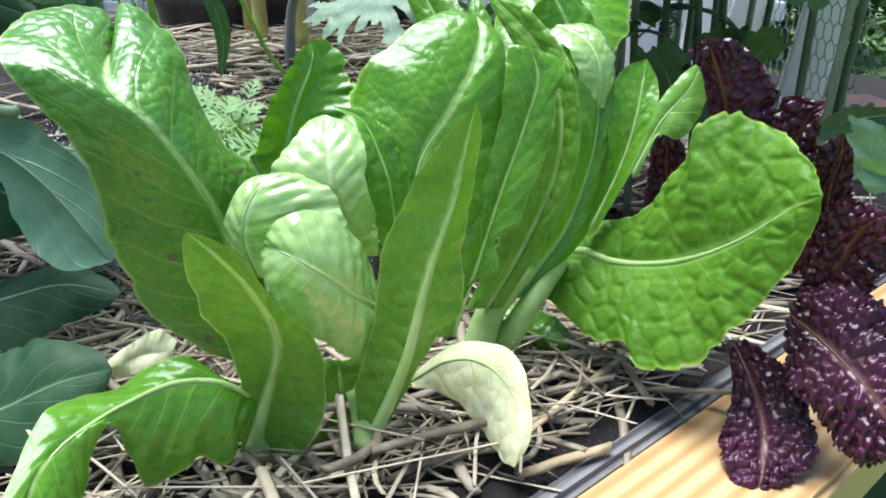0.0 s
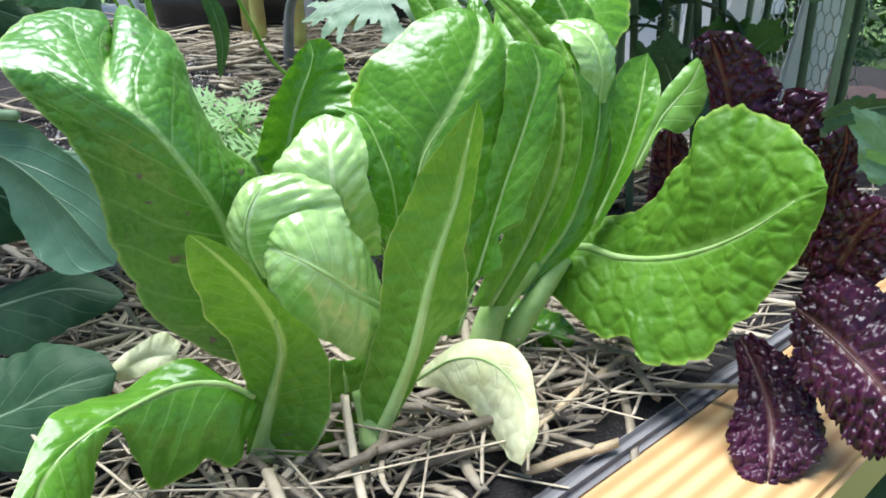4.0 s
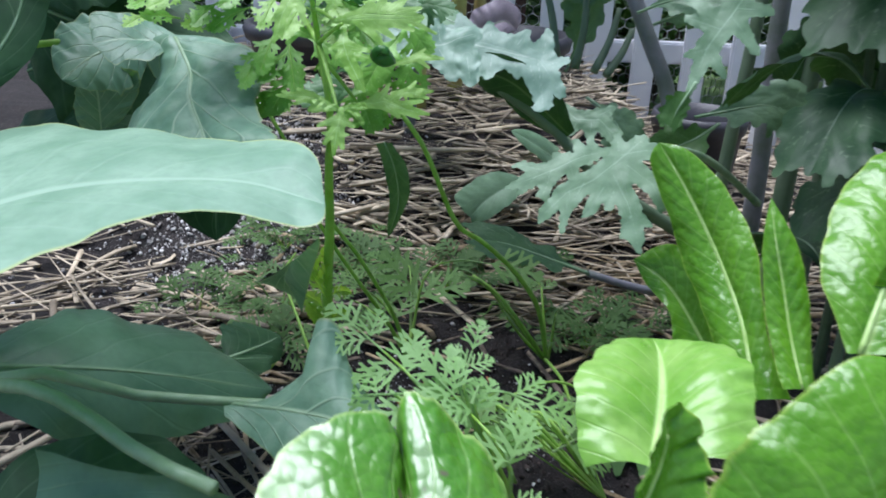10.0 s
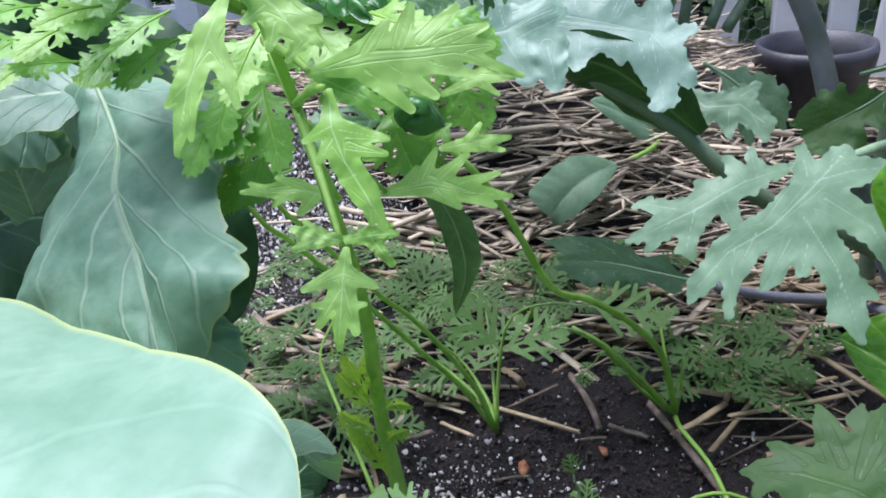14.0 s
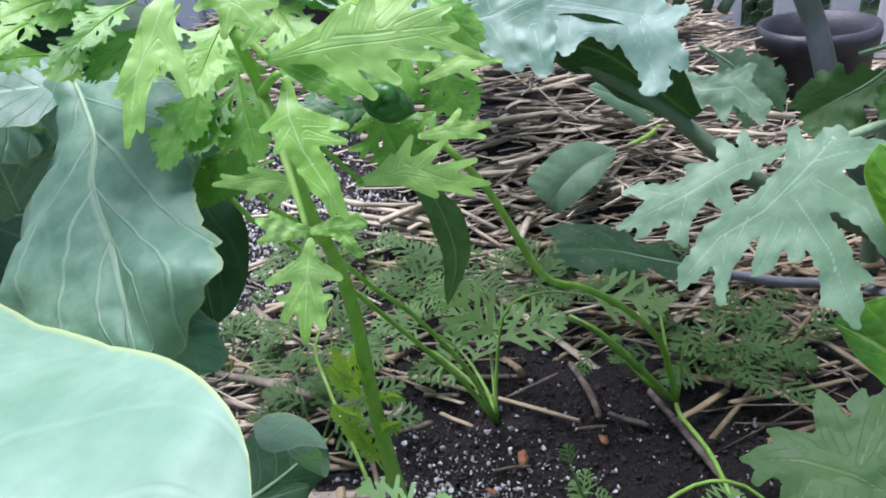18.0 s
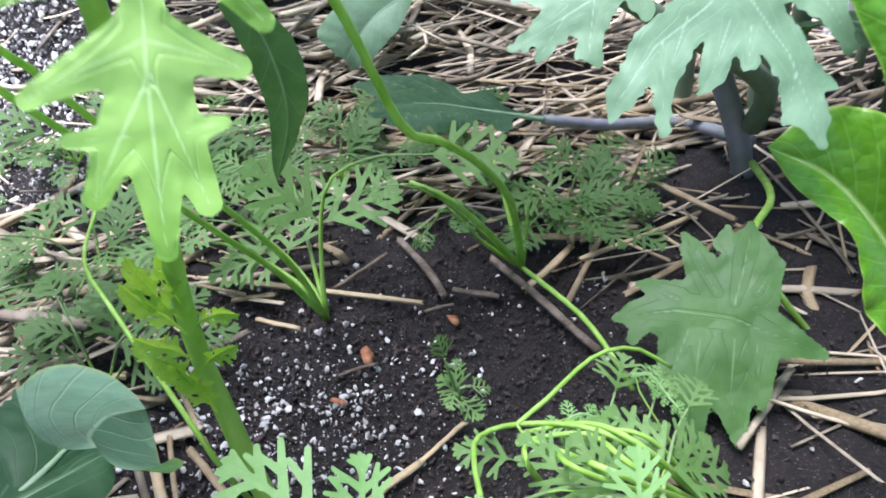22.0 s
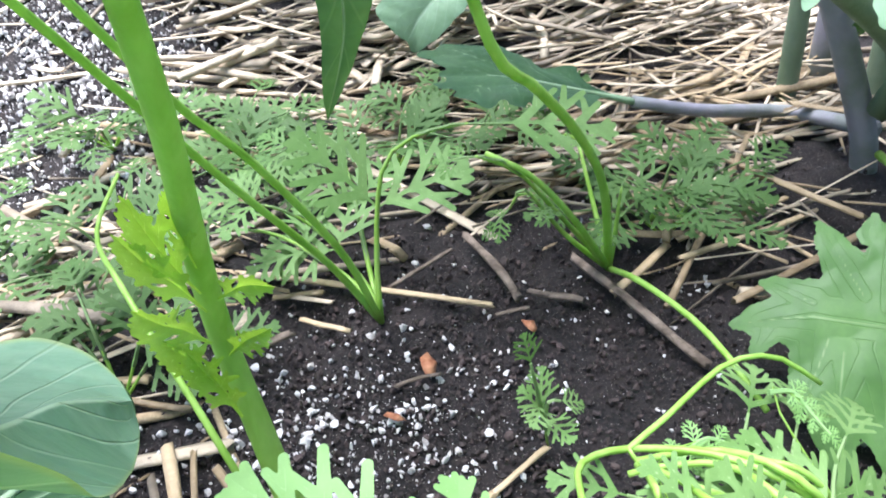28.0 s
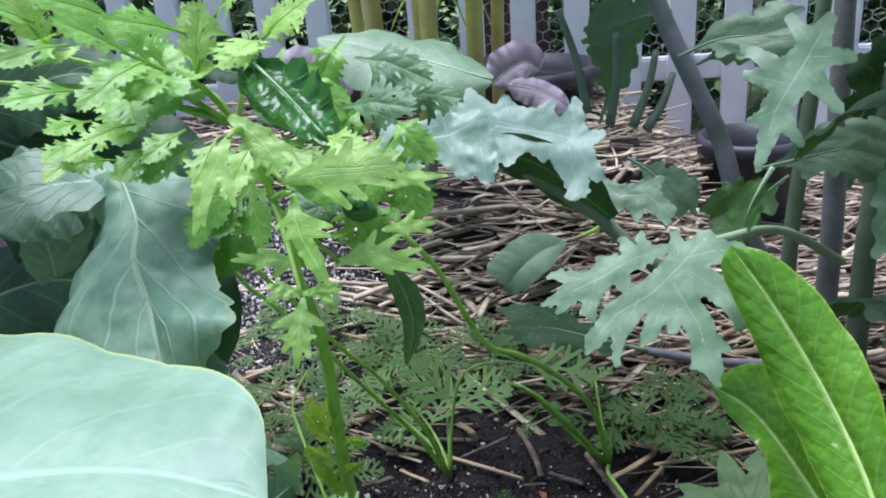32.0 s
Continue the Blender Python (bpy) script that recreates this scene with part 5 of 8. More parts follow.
loft_leaf(red, RED, [(0.21, 0.41, 0.0864), (0.2147, 0.4, 0.1267), (0.2173, 0.39, 0.1538), (0.2195, 0.38, 0.1699), (0.226, 0.375, 0.1746)], [(0.2137, 0.4, 0.077), (0.2223, 0.39, 0.1107), (0.2277, 0.375, 0.1375), (0.2324, 0.37, 0.1583), (0.226, 0.375, 0.1746)], [(0.2093, 0.42, 0.0962), (0.2076, 0.41, 0.1396), (0.2066, 0.4, 0.1726), (0.2124, 0.39, 0.1804), (0.226, 0.375, 0.1746)], rib_mat=RIB_RED, rib_r=0.0012, bulge=0.06, wave=0.10, waves=9, quilt=0.0035, cells=150, n=110, m=22, teeth=34, tooth=0.12, seed=44)
loft_leaf(red, RED, [(0.1576, 0.52, 0.1093), (0.1532, 0.515, 0.14), (0.1493, 0.51, 0.1652), (0.1464, 0.505, 0.1869)], [(0.1699, 0.515, 0.1112), (0.1678, 0.51, 0.1416), (0.1623, 0.505, 0.1703), (0.1553, 0.505, 0.1836), (0.1464, 0.505, 0.1869)], [(0.1431, 0.525, 0.1075), (0.139, 0.52, 0.1385), (0.1385, 0.515, 0.1639), (0.1394, 0.51, 0.1813), (0.1464, 0.505, 0.1869)], rib_mat=RIB_RED, rib_r=0.0012, bulge=0.06, wave=0.10, waves=9, quilt=0.0035, cells=150, n=110, m=22, teeth=34, tooth=0.12, seed=45)
loft_leaf(red, RED, [(0.1961, 0.4, 0.1059), (0.2011, 0.375, 0.1046), (0.2077, 0.355, 0.0988), (0.2168, 0.335, 0.0879), (0.2231, 0.32, 0.072)], [(0.1943, 0.395, 0.0942), (0.1878, 0.37, 0.0799), (0.1962, 0.35, 0.0682), (0.2095, 0.33, 0.0547), (0.2231, 0.32, 0.072)], [(0.2052, 0.41, 0.1153), (0.2185, 0.39, 0.131), (0.2302, 0.37, 0.1269), (0.2413, 0.345, 0.1045), (0.2231, 0.32, 0.072)], rib_mat=RIB_RED, rib_r=0.0012, bulge=0.06, wave=0.10, waves=9, quilt=0.0035, cells=150, n=110, m=22, teeth=34, tooth=0.12, seed=46, label="dark broad lower leaf of the red lettuce")
loft_leaf(red, RED, [(0.175, 0.42, 0.0774), (0.1778, 0.395, 0.065), (0.1786, 0.375, 0.0516), (0.1727, 0.355, 0.0398), (0.1656, 0.34, 0.0294)], [(0.1721, 0.42, 0.0736), (0.1673, 0.395, 0.0575), (0.1532, 0.37, 0.0401), (0.1537, 0.35, 0.0326), (0.1656, 0.34, 0.0294)], [(0.1813, 0.42, 0.0812), (0.1994, 0.395, 0.0725), (0.2037, 0.37, 0.0585), (0.198, 0.35, 0.0399), (0.1656, 0.34, 0.0294)], rib_mat=RIB_RED, rib_r=0.0012, bulge=0.06, wave=0.10, waves=9, quilt=0.0035, cells=150, n=110, m=22, teeth=34, tooth=0.12, seed=47)

# ---- broad-leaved brassica ----
cole = thing("brassica_plant", (-0.56, 0.60, 0.0), "blue-green brassica plant with broad waxy leaves", "vegetable plant")
CK = dict(rib_mat=RIB_GREY, n=46, m=9)
stalk(cole, [(-0.56, 0.60, 0.0), (-0.555, 0.59, 0.12), (-0.54, 0.60, 0.26)], 0.014, 0.010, STEM_KALE, "stem")
loft_leaf(cole, NEARLEAF, [(-0.3515, 0.4403, 0.3046), (-0.3289, 0.4621, 0.3097), (-0.3025, 0.4775, 0.3149), (-0.27, 0.4857, 0.3175), (-0.2337, 0.4855, 0.3186), (-0.2016, 0.4816, 0.3126)], [(-0.317, 0.3976, 0.3134), (-0.2984, 0.4023, 0.3099), (-0.2877, 0.4174, 0.309), (-0.2744, 0.4344, 0.3126), (-0.2565, 0.4471, 0.3167), (-0.236, 0.4588, 0.3158), (-0.2182, 0.4615, 0.3125), (-0.2084, 0.4644, 0.3095), (-0.2018, 0.4663, 0.3094), (-0.2, 0.4713, 0.3108), (-0.2016, 0.4816, 0.3126)], [(-0.4913, 0.6115, 0.2618), (-0.4359, 0.6087, 0.2863), (-0.3878, 0.5983, 0.303), (-0.3457, 0.5864, 0.3095), (-0.3056, 0.5726, 0.3139), (-0.2749, 0.554, 0.3139), (-0.2354, 0.5308, 0.3229), (-0.2164, 0.5146, 0.3259), (-0.2086, 0.5052, 0.3214), (-0.2049, 0.4929, 0.3154), (-0.2016, 0.4816, 0.3126)], bulge=0.03, wave=0.012, waves=3, n=70, m=14, quilt=0.0008, cells=26, seed=51, edge_noise=0.3, label="broad waxy pale leaf held level")
stalk(cole, [(-0.545, 0.60, 0.22), (-0.52, 0.52, 0.25), (-0.47, 0.465, 0.278)], 0.0045, 0.003, RIB_GREY, "petiole")
loft_leaf(cole, BRASSICA, [(-0.3401, 0.7, 0.3384), (-0.3218, 0.672, 0.3235), (-0.3149, 0.65, 0.312), (-0.3021, 0.63, 0.2991), (-0.2928, 0.612, 0.2874), (-0.287, 0.6, 0.2735)], [(-0.3416, 0.71, 0.3381), (-0.3135, 0.7, 0.3393), (-0.2895, 0.685, 0.3371), (-0.2781, 0.675, 0.3329), (-0.2713, 0.662, 0.3278), (-0.2718, 0.65, 0.3181), (-0.271, 0.64, 0.3118), (-0.2615, 0.622, 0.3055), (-0.2507, 0.6, 0.303), (-0.2583, 0.6, 0.2925), (-0.2646, 0.6, 0.286), (-0.2729, 0.6, 0.2731), (-0.287, 0.6, 0.2735)], [(-0.3534, 0.71, 0.3365), (-0.3641, 0.71, 0.3312), (-0.3598, 0.7, 0.3219), (-0.3528, 0.69, 0.3116), (-0.3562, 0.68, 0.2999), (-0.3626, 0.665, 0.2861), (-0.3664, 0.645, 0.2697), (-0.3521, 0.63, 0.2639), (-0.3304, 0.615, 0.2639), (-0.287, 0.6, 0.2735)], rib_mat=RIB_GREY, rib_r=0.0013, bulge=0.08, wave=0.035, waves=4, quilt=0.0012, cells=38, ribs=0.0009, rows=6, seed=52, teeth=14, tooth=0.08, label="large drooping leaf with a scalloped edge and pale veins")
loft_leaf(cole, BRASSICA, [(-0.2947, 0.615, 0.2856), (-0.2859, 0.61, 0.2753), (-0.2787, 0.605, 0.2652)], [(-0.2879, 0.62, 0.291), (-0.2691, 0.615, 0.2803), (-0.2642, 0.612, 0.2733), (-0.2654, 0.61, 0.2611), (-0.2798, 0.605, 0.2606)], [(-0.3055, 0.62, 0.2784), (-0.3154, 0.62, 0.2695), (-0.3116, 0.61, 0.2623), (-0.2798, 0.605, 0.2606)], bulge=0.1, wave=0.05, seed=152)
loft_leaf(cole, BRASSICA, [(-0.3434, 0.705, 0.3361), (-0.358, 0.7, 0.3362), (-0.371, 0.69, 0.3377), (-0.3844, 0.68, 0.3361)], [(-0.3427, 0.7, 0.334), (-0.3482, 0.68, 0.328), (-0.3605, 0.675, 0.3283), (-0.3675, 0.67, 0.326), (-0.3844, 0.68, 0.3361)], [(-0.3429, 0.71, 0.3382), (-0.3657, 0.72, 0.3467), (-0.376, 0.71, 0.3511), (-0.3919, 0.7, 0.3513), (-0.3844, 0.68, 0.3361)], bulge=0.05, wave=0.01, seed=153)
loft_leaf(cole, BRASSICA, [(-0.417, 0.74, 0.266), (-0.4137, 0.735, 0.2833), (-0.4114, 0.73, 0.2968), (-0.4107, 0.72, 0.3116)], [(-0.4029, 0.74, 0.2714), (-0.3863, 0.735, 0.2905), (-0.382, 0.73, 0.3117), (-0.4107, 0.72, 0.3116)], [(-0.4283, 0.74, 0.2603), (-0.4317, 0.735, 0.2752), (-0.4267, 0.73, 0.2949), (-0.4107, 0.72, 0.3116)], bulge=0.08, wave=0.05, seed=154)
leaf(cole, BRASSICA, [(-0.385, 0.76, 0.325), (-0.396, 0.74, 0.325), (-0.406, 0.72, 0.321), (-0.418, 0.7, 0.309)], (-0.425, 0.76, 0.343), (-0.397, 0.7, 0.295), rib_r=0.002, shape="ovate", wave=0.08, waves=4, bulge=0.1, seed=53, **CK)
stalk(cole, [(-0.55, 0.60, 0.24), (-0.47, 0.70, 0.32), (-0.37, 0.75, 0.329)], 0.0035, 0.002, STEM_GREEN, "petiole")
loft_leaf(cole, BRASSICA, [(-0.2814, 0.57, 0.1585), (-0.2424, 0.56, 0.1633), (-0.2026, 0.545, 0.1676), (-0.1762, 0.53, 0.1725)], [(-0.2803, 0.575, 0.1562), (-0.2587, 0.58, 0.1554), (-0.2479, 0.585, 0.161), (-0.2332, 0.595, 0.1773), (-0.2349, 0.603, 0.1923), (-0.2289, 0.603, 0.1984), (-0.2204, 0.6, 0.1951), (-0.2096, 0.58, 0.176), (-0.1924, 0.56, 0.1687), (-0.1762, 0.53, 0.1725)], [(-0.278, 0.56, 0.1567), (-0.2624, 0.55, 0.1528), (-0.2367, 0.53, 0.1499), (-0.2046, 0.52, 0.1558), (-0.1762, 0.53, 0.1725)], rib_mat=RIB_GREY, rib_r=0.0014, bulge=0.05, wave=0.03, seed=54, quilt=0.0004, cells=40, label="pale-veined leaf folded beside the lettuce")
loft_leaf(cole, BRASSICA_HALF_SHADE, [(-0.3186, 0.45, 0.1886), (-0.2645, 0.44, 0.1949), (-0.2241, 0.425, 0.1762), (-0.1861, 0.41, 0.1348)], [(-0.3206, 0.46, 0.2072), (-0.2906, 0.455, 0.2049), (-0.2385, 0.44, 0.2104), (-0.2146, 0.43, 0.1983), (-0.1917, 0.42, 0.178), (-0.1784, 0.41, 0.1502), (-0.1861, 0.41, 0.1348)], [(-0.3233, 0.45, 0.1661), (-0.2915, 0.445, 0.1725), (-0.2554, 0.435, 0.175), (-0.2441, 0.425, 0.1544), (-0.2294, 0.415, 0.1355), (-0.2099, 0.41, 0.1298), (-0.1861, 0.41, 0.1348)], rib_mat=RIB_GREY, rib_r=0.0007, bulge=-0.12, wave=0.02, seed=58, quilt=0.0004, cells=40, label="broad folded leaf beside the lettuce")
loft_leaf(cole, BRASSICA, [(-0.2469, 0.6, 0.2343), (-0.2579, 0.625, 0.2119), (-0.2607, 0.645, 0.1959), (-0.259, 0.665, 0.1748)], [(-0.2242, 0.57, 0.2624), (-0.2251, 0.575, 0.2548), (-0.2371, 0.6, 0.2232), (-0.2502, 0.635, 0.1878), (-0.2578, 0.66, 0.1706), (-0.259, 0.665, 0.1748)], [(-0.2918, 0.67, 0.187), (-0.2907, 0.685, 0.179), (-0.2836, 0.69, 0.175), (-0.2731, 0.685, 0.173), (-0.2644, 0.675, 0.1732), (-0.259, 0.665, 0.1748)], bulge=0.06, wave=0.0, edge_noise=0.2, seed=156, label="rounded leaf low over the straw")
stalk(cole, [(-0.55, 0.58, 0.10), (-0.361, 0.5, 0.21), (-0.267, 0.45, 0.214), (-0.237, 0.435, 0.215)], 0.004, 0.003, RIB_GREY, "petiole")
leaf(cole, BRASSICA_SHADED, [(-0.394, 0.6, 0.13), (-0.379, 0.62, 0.127), (-0.362, 0.66, 0.121), (-0.329, 0.69, 0.111), (-0.297, 0.72, 0.098)], (-0.328, 0.62, 0.115), (-0.417, 0.74, 0.091), rib_r=0.002, shape="ovate", wave=0.05, waves=3, bulge=0.1, seed=55, label="dark leaf lying over the straw", **CK)
leaf(cole, BRASSICA_SHADED, [(-0.325, 0.7, 0.107), (-0.315, 0.715, 0.105), (-0.308, 0.735, 0.1), (-0.303, 0.765, 0.091)], (-0.296, 0.74, 0.082), (-0.333, 0.77, 0.104), rib_r=0.002, shape="round", wave=0.03, waves=3, bulge=0.1, seed=56, label="rounded dark leaf close to the soil", **CK)
leaf(cole, BRASSICA_SHADED, [(-0.275, 0.36, 0.058), (-0.236, 0.36, 0.07), (-0.206, 0.365, 0.083), (-0.177, 0.37, 0.089)], (-0.195, 0.345, 0.058), (-0.227, 0.39, 0.097), rib_r=0.001, shape="ovate", wave=0.05, waves=3, bulge=0.1, seed=59, **CK)
leaf(cole, BRASSICA_SHADED, [(-0.32, 0.46, 0.077), (-0.281, 0.46, 0.089), (-0.243, 0.46, 0.099), (-0.206, 0.46, 0.093)], (-0.246, 0.44, 0.071), (-0.247, 0.48, 0.108), rib_r=0.002, shape="ovate", wave=0.05, waves=3, bulge=0.1, seed=58, **CK)
leaf(cole, BRASSICA_SHADED, [(-0.501, 0.8, 0.348), (-0.436, 0.8, 0.323), (-0.383, 0.79, 0.289), (-0.354, 0.78, 0.228), (-0.355, 0.78, 0.167)], (-0.435, 0.78, 0.227), (-0.326, 0.8, 0.31), rib_r=0.002, shape="ovate", wave=0.08, waves=4, bulge=0.1, seed=60, **CK)
leaf(cole, BRASSICA_SHADED, [(-0.488, 0.85, 0.339), (-0.452, 0.85, 0.34), (-0.41, 0.84, 0.333), (-0.375, 0.83, 0.321)], (-0.421, 0.83, 0.314), (-0.436, 0.87, 0.358), rib_r=0.002, shape="ovate", wave=0.08, waves=4, bulge=0.1, seed=61, **CK)
leaf(cole, BRASSICA_SHADED, [(-0.438, 0.62, 0.307), (-0.409, 0.64, 0.348), (-0.408, 0.66, 0.375), (-0.418, 0.68, 0.406)], (-0.384, 0.65, 0.36), (-0.455, 0.65, 0.359), rib_r=0.002, shape="ovate", wave=0.05, waves=4, bulge=0.1, seed=62, **CK)
leaf(cole, BRASSICA_SHADED, [(-0.524, 0.84, 0.285), (-0.457, 0.83, 0.315), (-0.392, 0.82, 0.317), (-0.331, 0.81, 0.292)], (-0.395, 0.8, 0.267), (-0.432, 0.86, 0.355), rib_r=0.0015, shape="ovate", wave=0.08, waves=4, bulge=0.1, seed=63, **CK)
leaf(cole, BRASSICA_SHADED, [(-0.487, 0.8, 0.357), (-0.445, 0.8, 0.369), (-0.409, 0.8, 0.377), (-0.378, 0.8, 0.369)], (-0.417, 0.78, 0.347), (-0.435, 0.83, 0.399), rib_r=0.0015, shape="ovate", wave=0.08, waves=4, bulge=0.1, seed=64, **CK)
leaf(cole, BRASSICA_SHADED, [(-0.395, 0.95, 0.382), (-0.377, 0.94, 0.36), (-0.352, 0.93, 0.352), (-0.321, 0.92, 0.356)], (-0.36, 0.92, 0.341), (-0.363, 0.95, 0.38), rib_r=0.0015, shape="ovate", wave=0.1, waves=4, bulge=0.1, seed=65, **CK)
leaf(cole, BRASSICA_SHADED, [(-0.547, 0.78, 0.208), (-0.488, 0.78, 0.237), (-0.432, 0.77, 0.251), (-0.377, 0.76, 0.238)], (-0.451, 0.75, 0.202), (-0.459, 0.8, 0.276), rib_r=0.0015, shape="ovate", wave=0.1, waves=4, bulge=0.1, seed=66, **CK)

leaf(cole, BRASSICA_HALF_SHADE, [(-0.42, 0.56, 0.179), (-0.385, 0.58, 0.169), (-0.34, 0.61, 0.149), (-0.275, 0.64, 0.122)], (-0.338, 0.58, 0.117), (-0.373, 0.68, 0.15), rib_r=0.002, shape="ovate", wave=0.05, waves=3, bulge=0.1, seed=67, label="large dark leaf low over the straw", **CK)
leaf(cole, BRASSICA_SHADED, [(-0.376, 0.47, 0.143), (-0.338, 0.48, 0.154), (-0.304, 0.49, 0.157), (-0.264, 0.5, 0.136)], (-0.309, 0.46, 0.121), (-0.319, 0.52, 0.176), rib_r=0.002, shape="round", wave=0.05, waves=3, bulge=0.1, seed=68, **CK)
stalk(cole, [(-0.55, 0.60, 0.05), (-0.388, 0.54, 0.186), (-0.324, 0.56, 0.167), (-0.231, 0.58, 0.153)], 0.0045, 0.0025, RIB_GREY, "petiole")

# the brassica's upper leaves, added out of view to shade the bed's corner
for k, (x, y, z, a) in enumerate(((-0.52, 0.72, 0.50, -40), (-0.60, 0.50, 0.52, -120), (-0.66, 0.66, 0.56, 170), (-0.56, 0.86, 0.50, 60))):
    d = Vector((math.cos(math.radians(a)), math.sin(math.radians(a)), 0))
    b = Vector((x, y, z)) - d * 0.10
    sd = d.cross(Vector((0, 0, 1))) * 0.085
    leaf(cole, BRASSICA, [b, b + d * 0.08 + Vector((0, 0, 0.02)), b + d * 0.16 + Vector((0, 0, 0.02)), b + d * 0.23], b + d * 0.11 + sd, b + d * 0.11 - sd, rib_r=0.002, shape="ovate", wave=0.06, waves=3, bulge=0.1, seed=400 + k, **CK)
    stalk(cole, [(-0.54, 0.60, 0.26), lerp((-0.54, 0.60, 0.30), b, 0.5) + Vector((0, 0, 0.04)), b], 0.0045, 0.003, RIB_GREY, "petiole")

# ---- tall bright herb ----
def leaflet(plant, base, tip, normal, width, seed, material=None, label=""):
    """A toothed leaflet from base to tip; normal is the side that faces up."""
    b, t = Vector(base), Vector(tip)
    way = t - b
    side = way.cross(Vector(normal)).normalized() * way.length * width
    sag = Vector(normal).normalized() * way.length * 0.07
    c = b + way * 0.45 + sag
    return leaf(plant, material or HERB, [b, b + way * 0.35 + sag, b + way * 0.7 + sag * 0.7, t], c + side, c - side, kind="herb", bulge=0.05, wave=0.1, seed=seed, label=label, name="leaflet", rib_mat=STEM_GREEN, rib_r=0.0007)


herb = thing("leafy_herb", (-0.246, 0.745, 0.0), "tall bright green herb with toothed feathery leaves", "herb")
MAIN = [(-0.2379, 0.722, 0), (-0.249, 0.735, 0.041), (-0.2555, 0.745, 0.0793), (-0.2591, 0.748, 0.1159), (-0.2553, 0.732, 0.1583), (-0.2475, 0.706, 0.2019), (-0.2441, 0.694, 0.2248), (-0.2419, 0.683, 0.2465), (-0.2367, 0.66, 0.2719), (-0.2245, 0.607, 0.3186), (-0.2277, 0.6, 0.354), (-0.2275, 0.59, 0.3717), (-0.2277, 0.58, 0.388)]
stalk(herb, MAIN, 0.0056, 0.0011, STEM_GREEN, "stem", 60, 12)
stalk(herb, [(-0.253, 0.743, 0.005), (-0.261, 0.73, 0.06), (-0.276, 0.75, 0.089), (-0.3, 0.79, 0.114), (-0.317, 0.83, 0.115), (-0.314, 0.87, 0.12)], 0.0016, 0.0009, STEM_GREEN, "stem", 24, 8)
UP = (0.05, -0.75, 0.65)
limb_leaf(herb, HERB, (-0.2104, 0.555, 0.3249), (0.0506, -0.8608, 0.5064), [(1.4, 7.7, 0.9, 0.2, -0, 3.3), (0.2, -0, 3.3, -1.4, -14, 0.9), (-0, -0.6, 2.8, -5.7, -8.8, 1), (0.5, -0.3, 2.8, 2.6, -10.8, 1.1), (0.2, 2.4, 2.5, -9, -0.6, 0.8), (0.9, 2.3, 2.5, 7.2, -0.6, 1), (-2.1, -4.6, 1.3, -6.6, -4.2, 0.6), (2.1, -5, 1.3, 5.1, -4.7, 0.6)], soft=0.6, cup=0.12, ripple=0.7, crease=0.0, name="leaflet", seed=0)
limb_leaf(herb, HERB, (-0.2193, 0.57, 0.3295), (0.0506, -0.8608, 0.5064), [(6.9, -1, 1.1, 0, 0.1, 2.7), (0, 0.1, 2.7, -5.8, 2.7, 0.7), (-0, -0.4, 2, -5.6, -2.5, 0.8), (1.3, 0.5, 1.9, -2.3, 4, 0.7)], soft=0.6, cup=0.12, ripple=0.7, crease=0.0, name="leaflet", seed=18)
limb_leaf(herb, HERB, (-0.2057, 0.57, 0.3285), (0.0506, -0.8608, 0.5064), [(-5.8, 0.4, 1.1, 0.1, 0.9, 2.4), (0.1, 0.9, 2.4, 6.2, 1.1, 0.8), (0, 0.1, 2, 4.5, -6, 1.1), (0.5, 1.6, 1.6, 5, 3, 0.7)], soft=0.6, cup=0.12, ripple=0.7, crease=0.0, name="leaflet", seed=92)
limb_leaf(herb, HERB, (-0.2051, 0.555, 0.3563), (0.0506, -0.8608, 0.5064), [(-2.6, 13.3, 0.9, -2.2, 5.3, 2.8), (-2.2, 5.3, 2.8, 0.1, -1.7, 3), (0.1, -1.7, 3, 4, -8.8, 3), (4, -8.8, 3, 7.7, -15.9, 0.7), (-2.4, 5.6, 2.3, -8.2, 3.3, 0.8), (-2, 3, 2.3, -5.2, -1.5, 0.8), (-0.6, 4.8, 2.5, 9.3, 2.1, 0.8), (1.2, 1.2, 2.3, 8.8, -1, 0.7), (2.4, -4.7, 2.1, -0.4, -6.1, 0.8), (4.8, -10.5, 1.8, 5, -15, 0.7)], soft=0.6, cup=0.18, ripple=0.7, crease=0.0, name="leaflet", seed=66)
limb_leaf(herb, HERB, (-0.1946, 0.62, 0.3201), (0.0506, -0.8608, 0.5064), [(-17.3, -0.4, 1.2, -3.1, 1.6, 4.3), (-3.1, 1.6, 4.3, 9.6, -2.5, 3), (9.6, -2.5, 3, 20.9, -4.1, 0.7), (-5.6, 2.2, 3, -0.7, 11.4, 0.8), (0.2, 2.5, 3, 8.7, 9.2, 0.8), (5.8, 0.1, 2.3, 17.5, 3, 0.8), (-1.7, -0.7, 3, 5.2, -6.3, 1), (6.3, -2.6, 2.2, 15.8, -6.7, 0.8), (-9.8, 1.2, 2.7, -6.9, 6.4, 0.8)], soft=0.6, cup=0.12, ripple=0.7, crease=0.0, name="leaflet", seed=49)
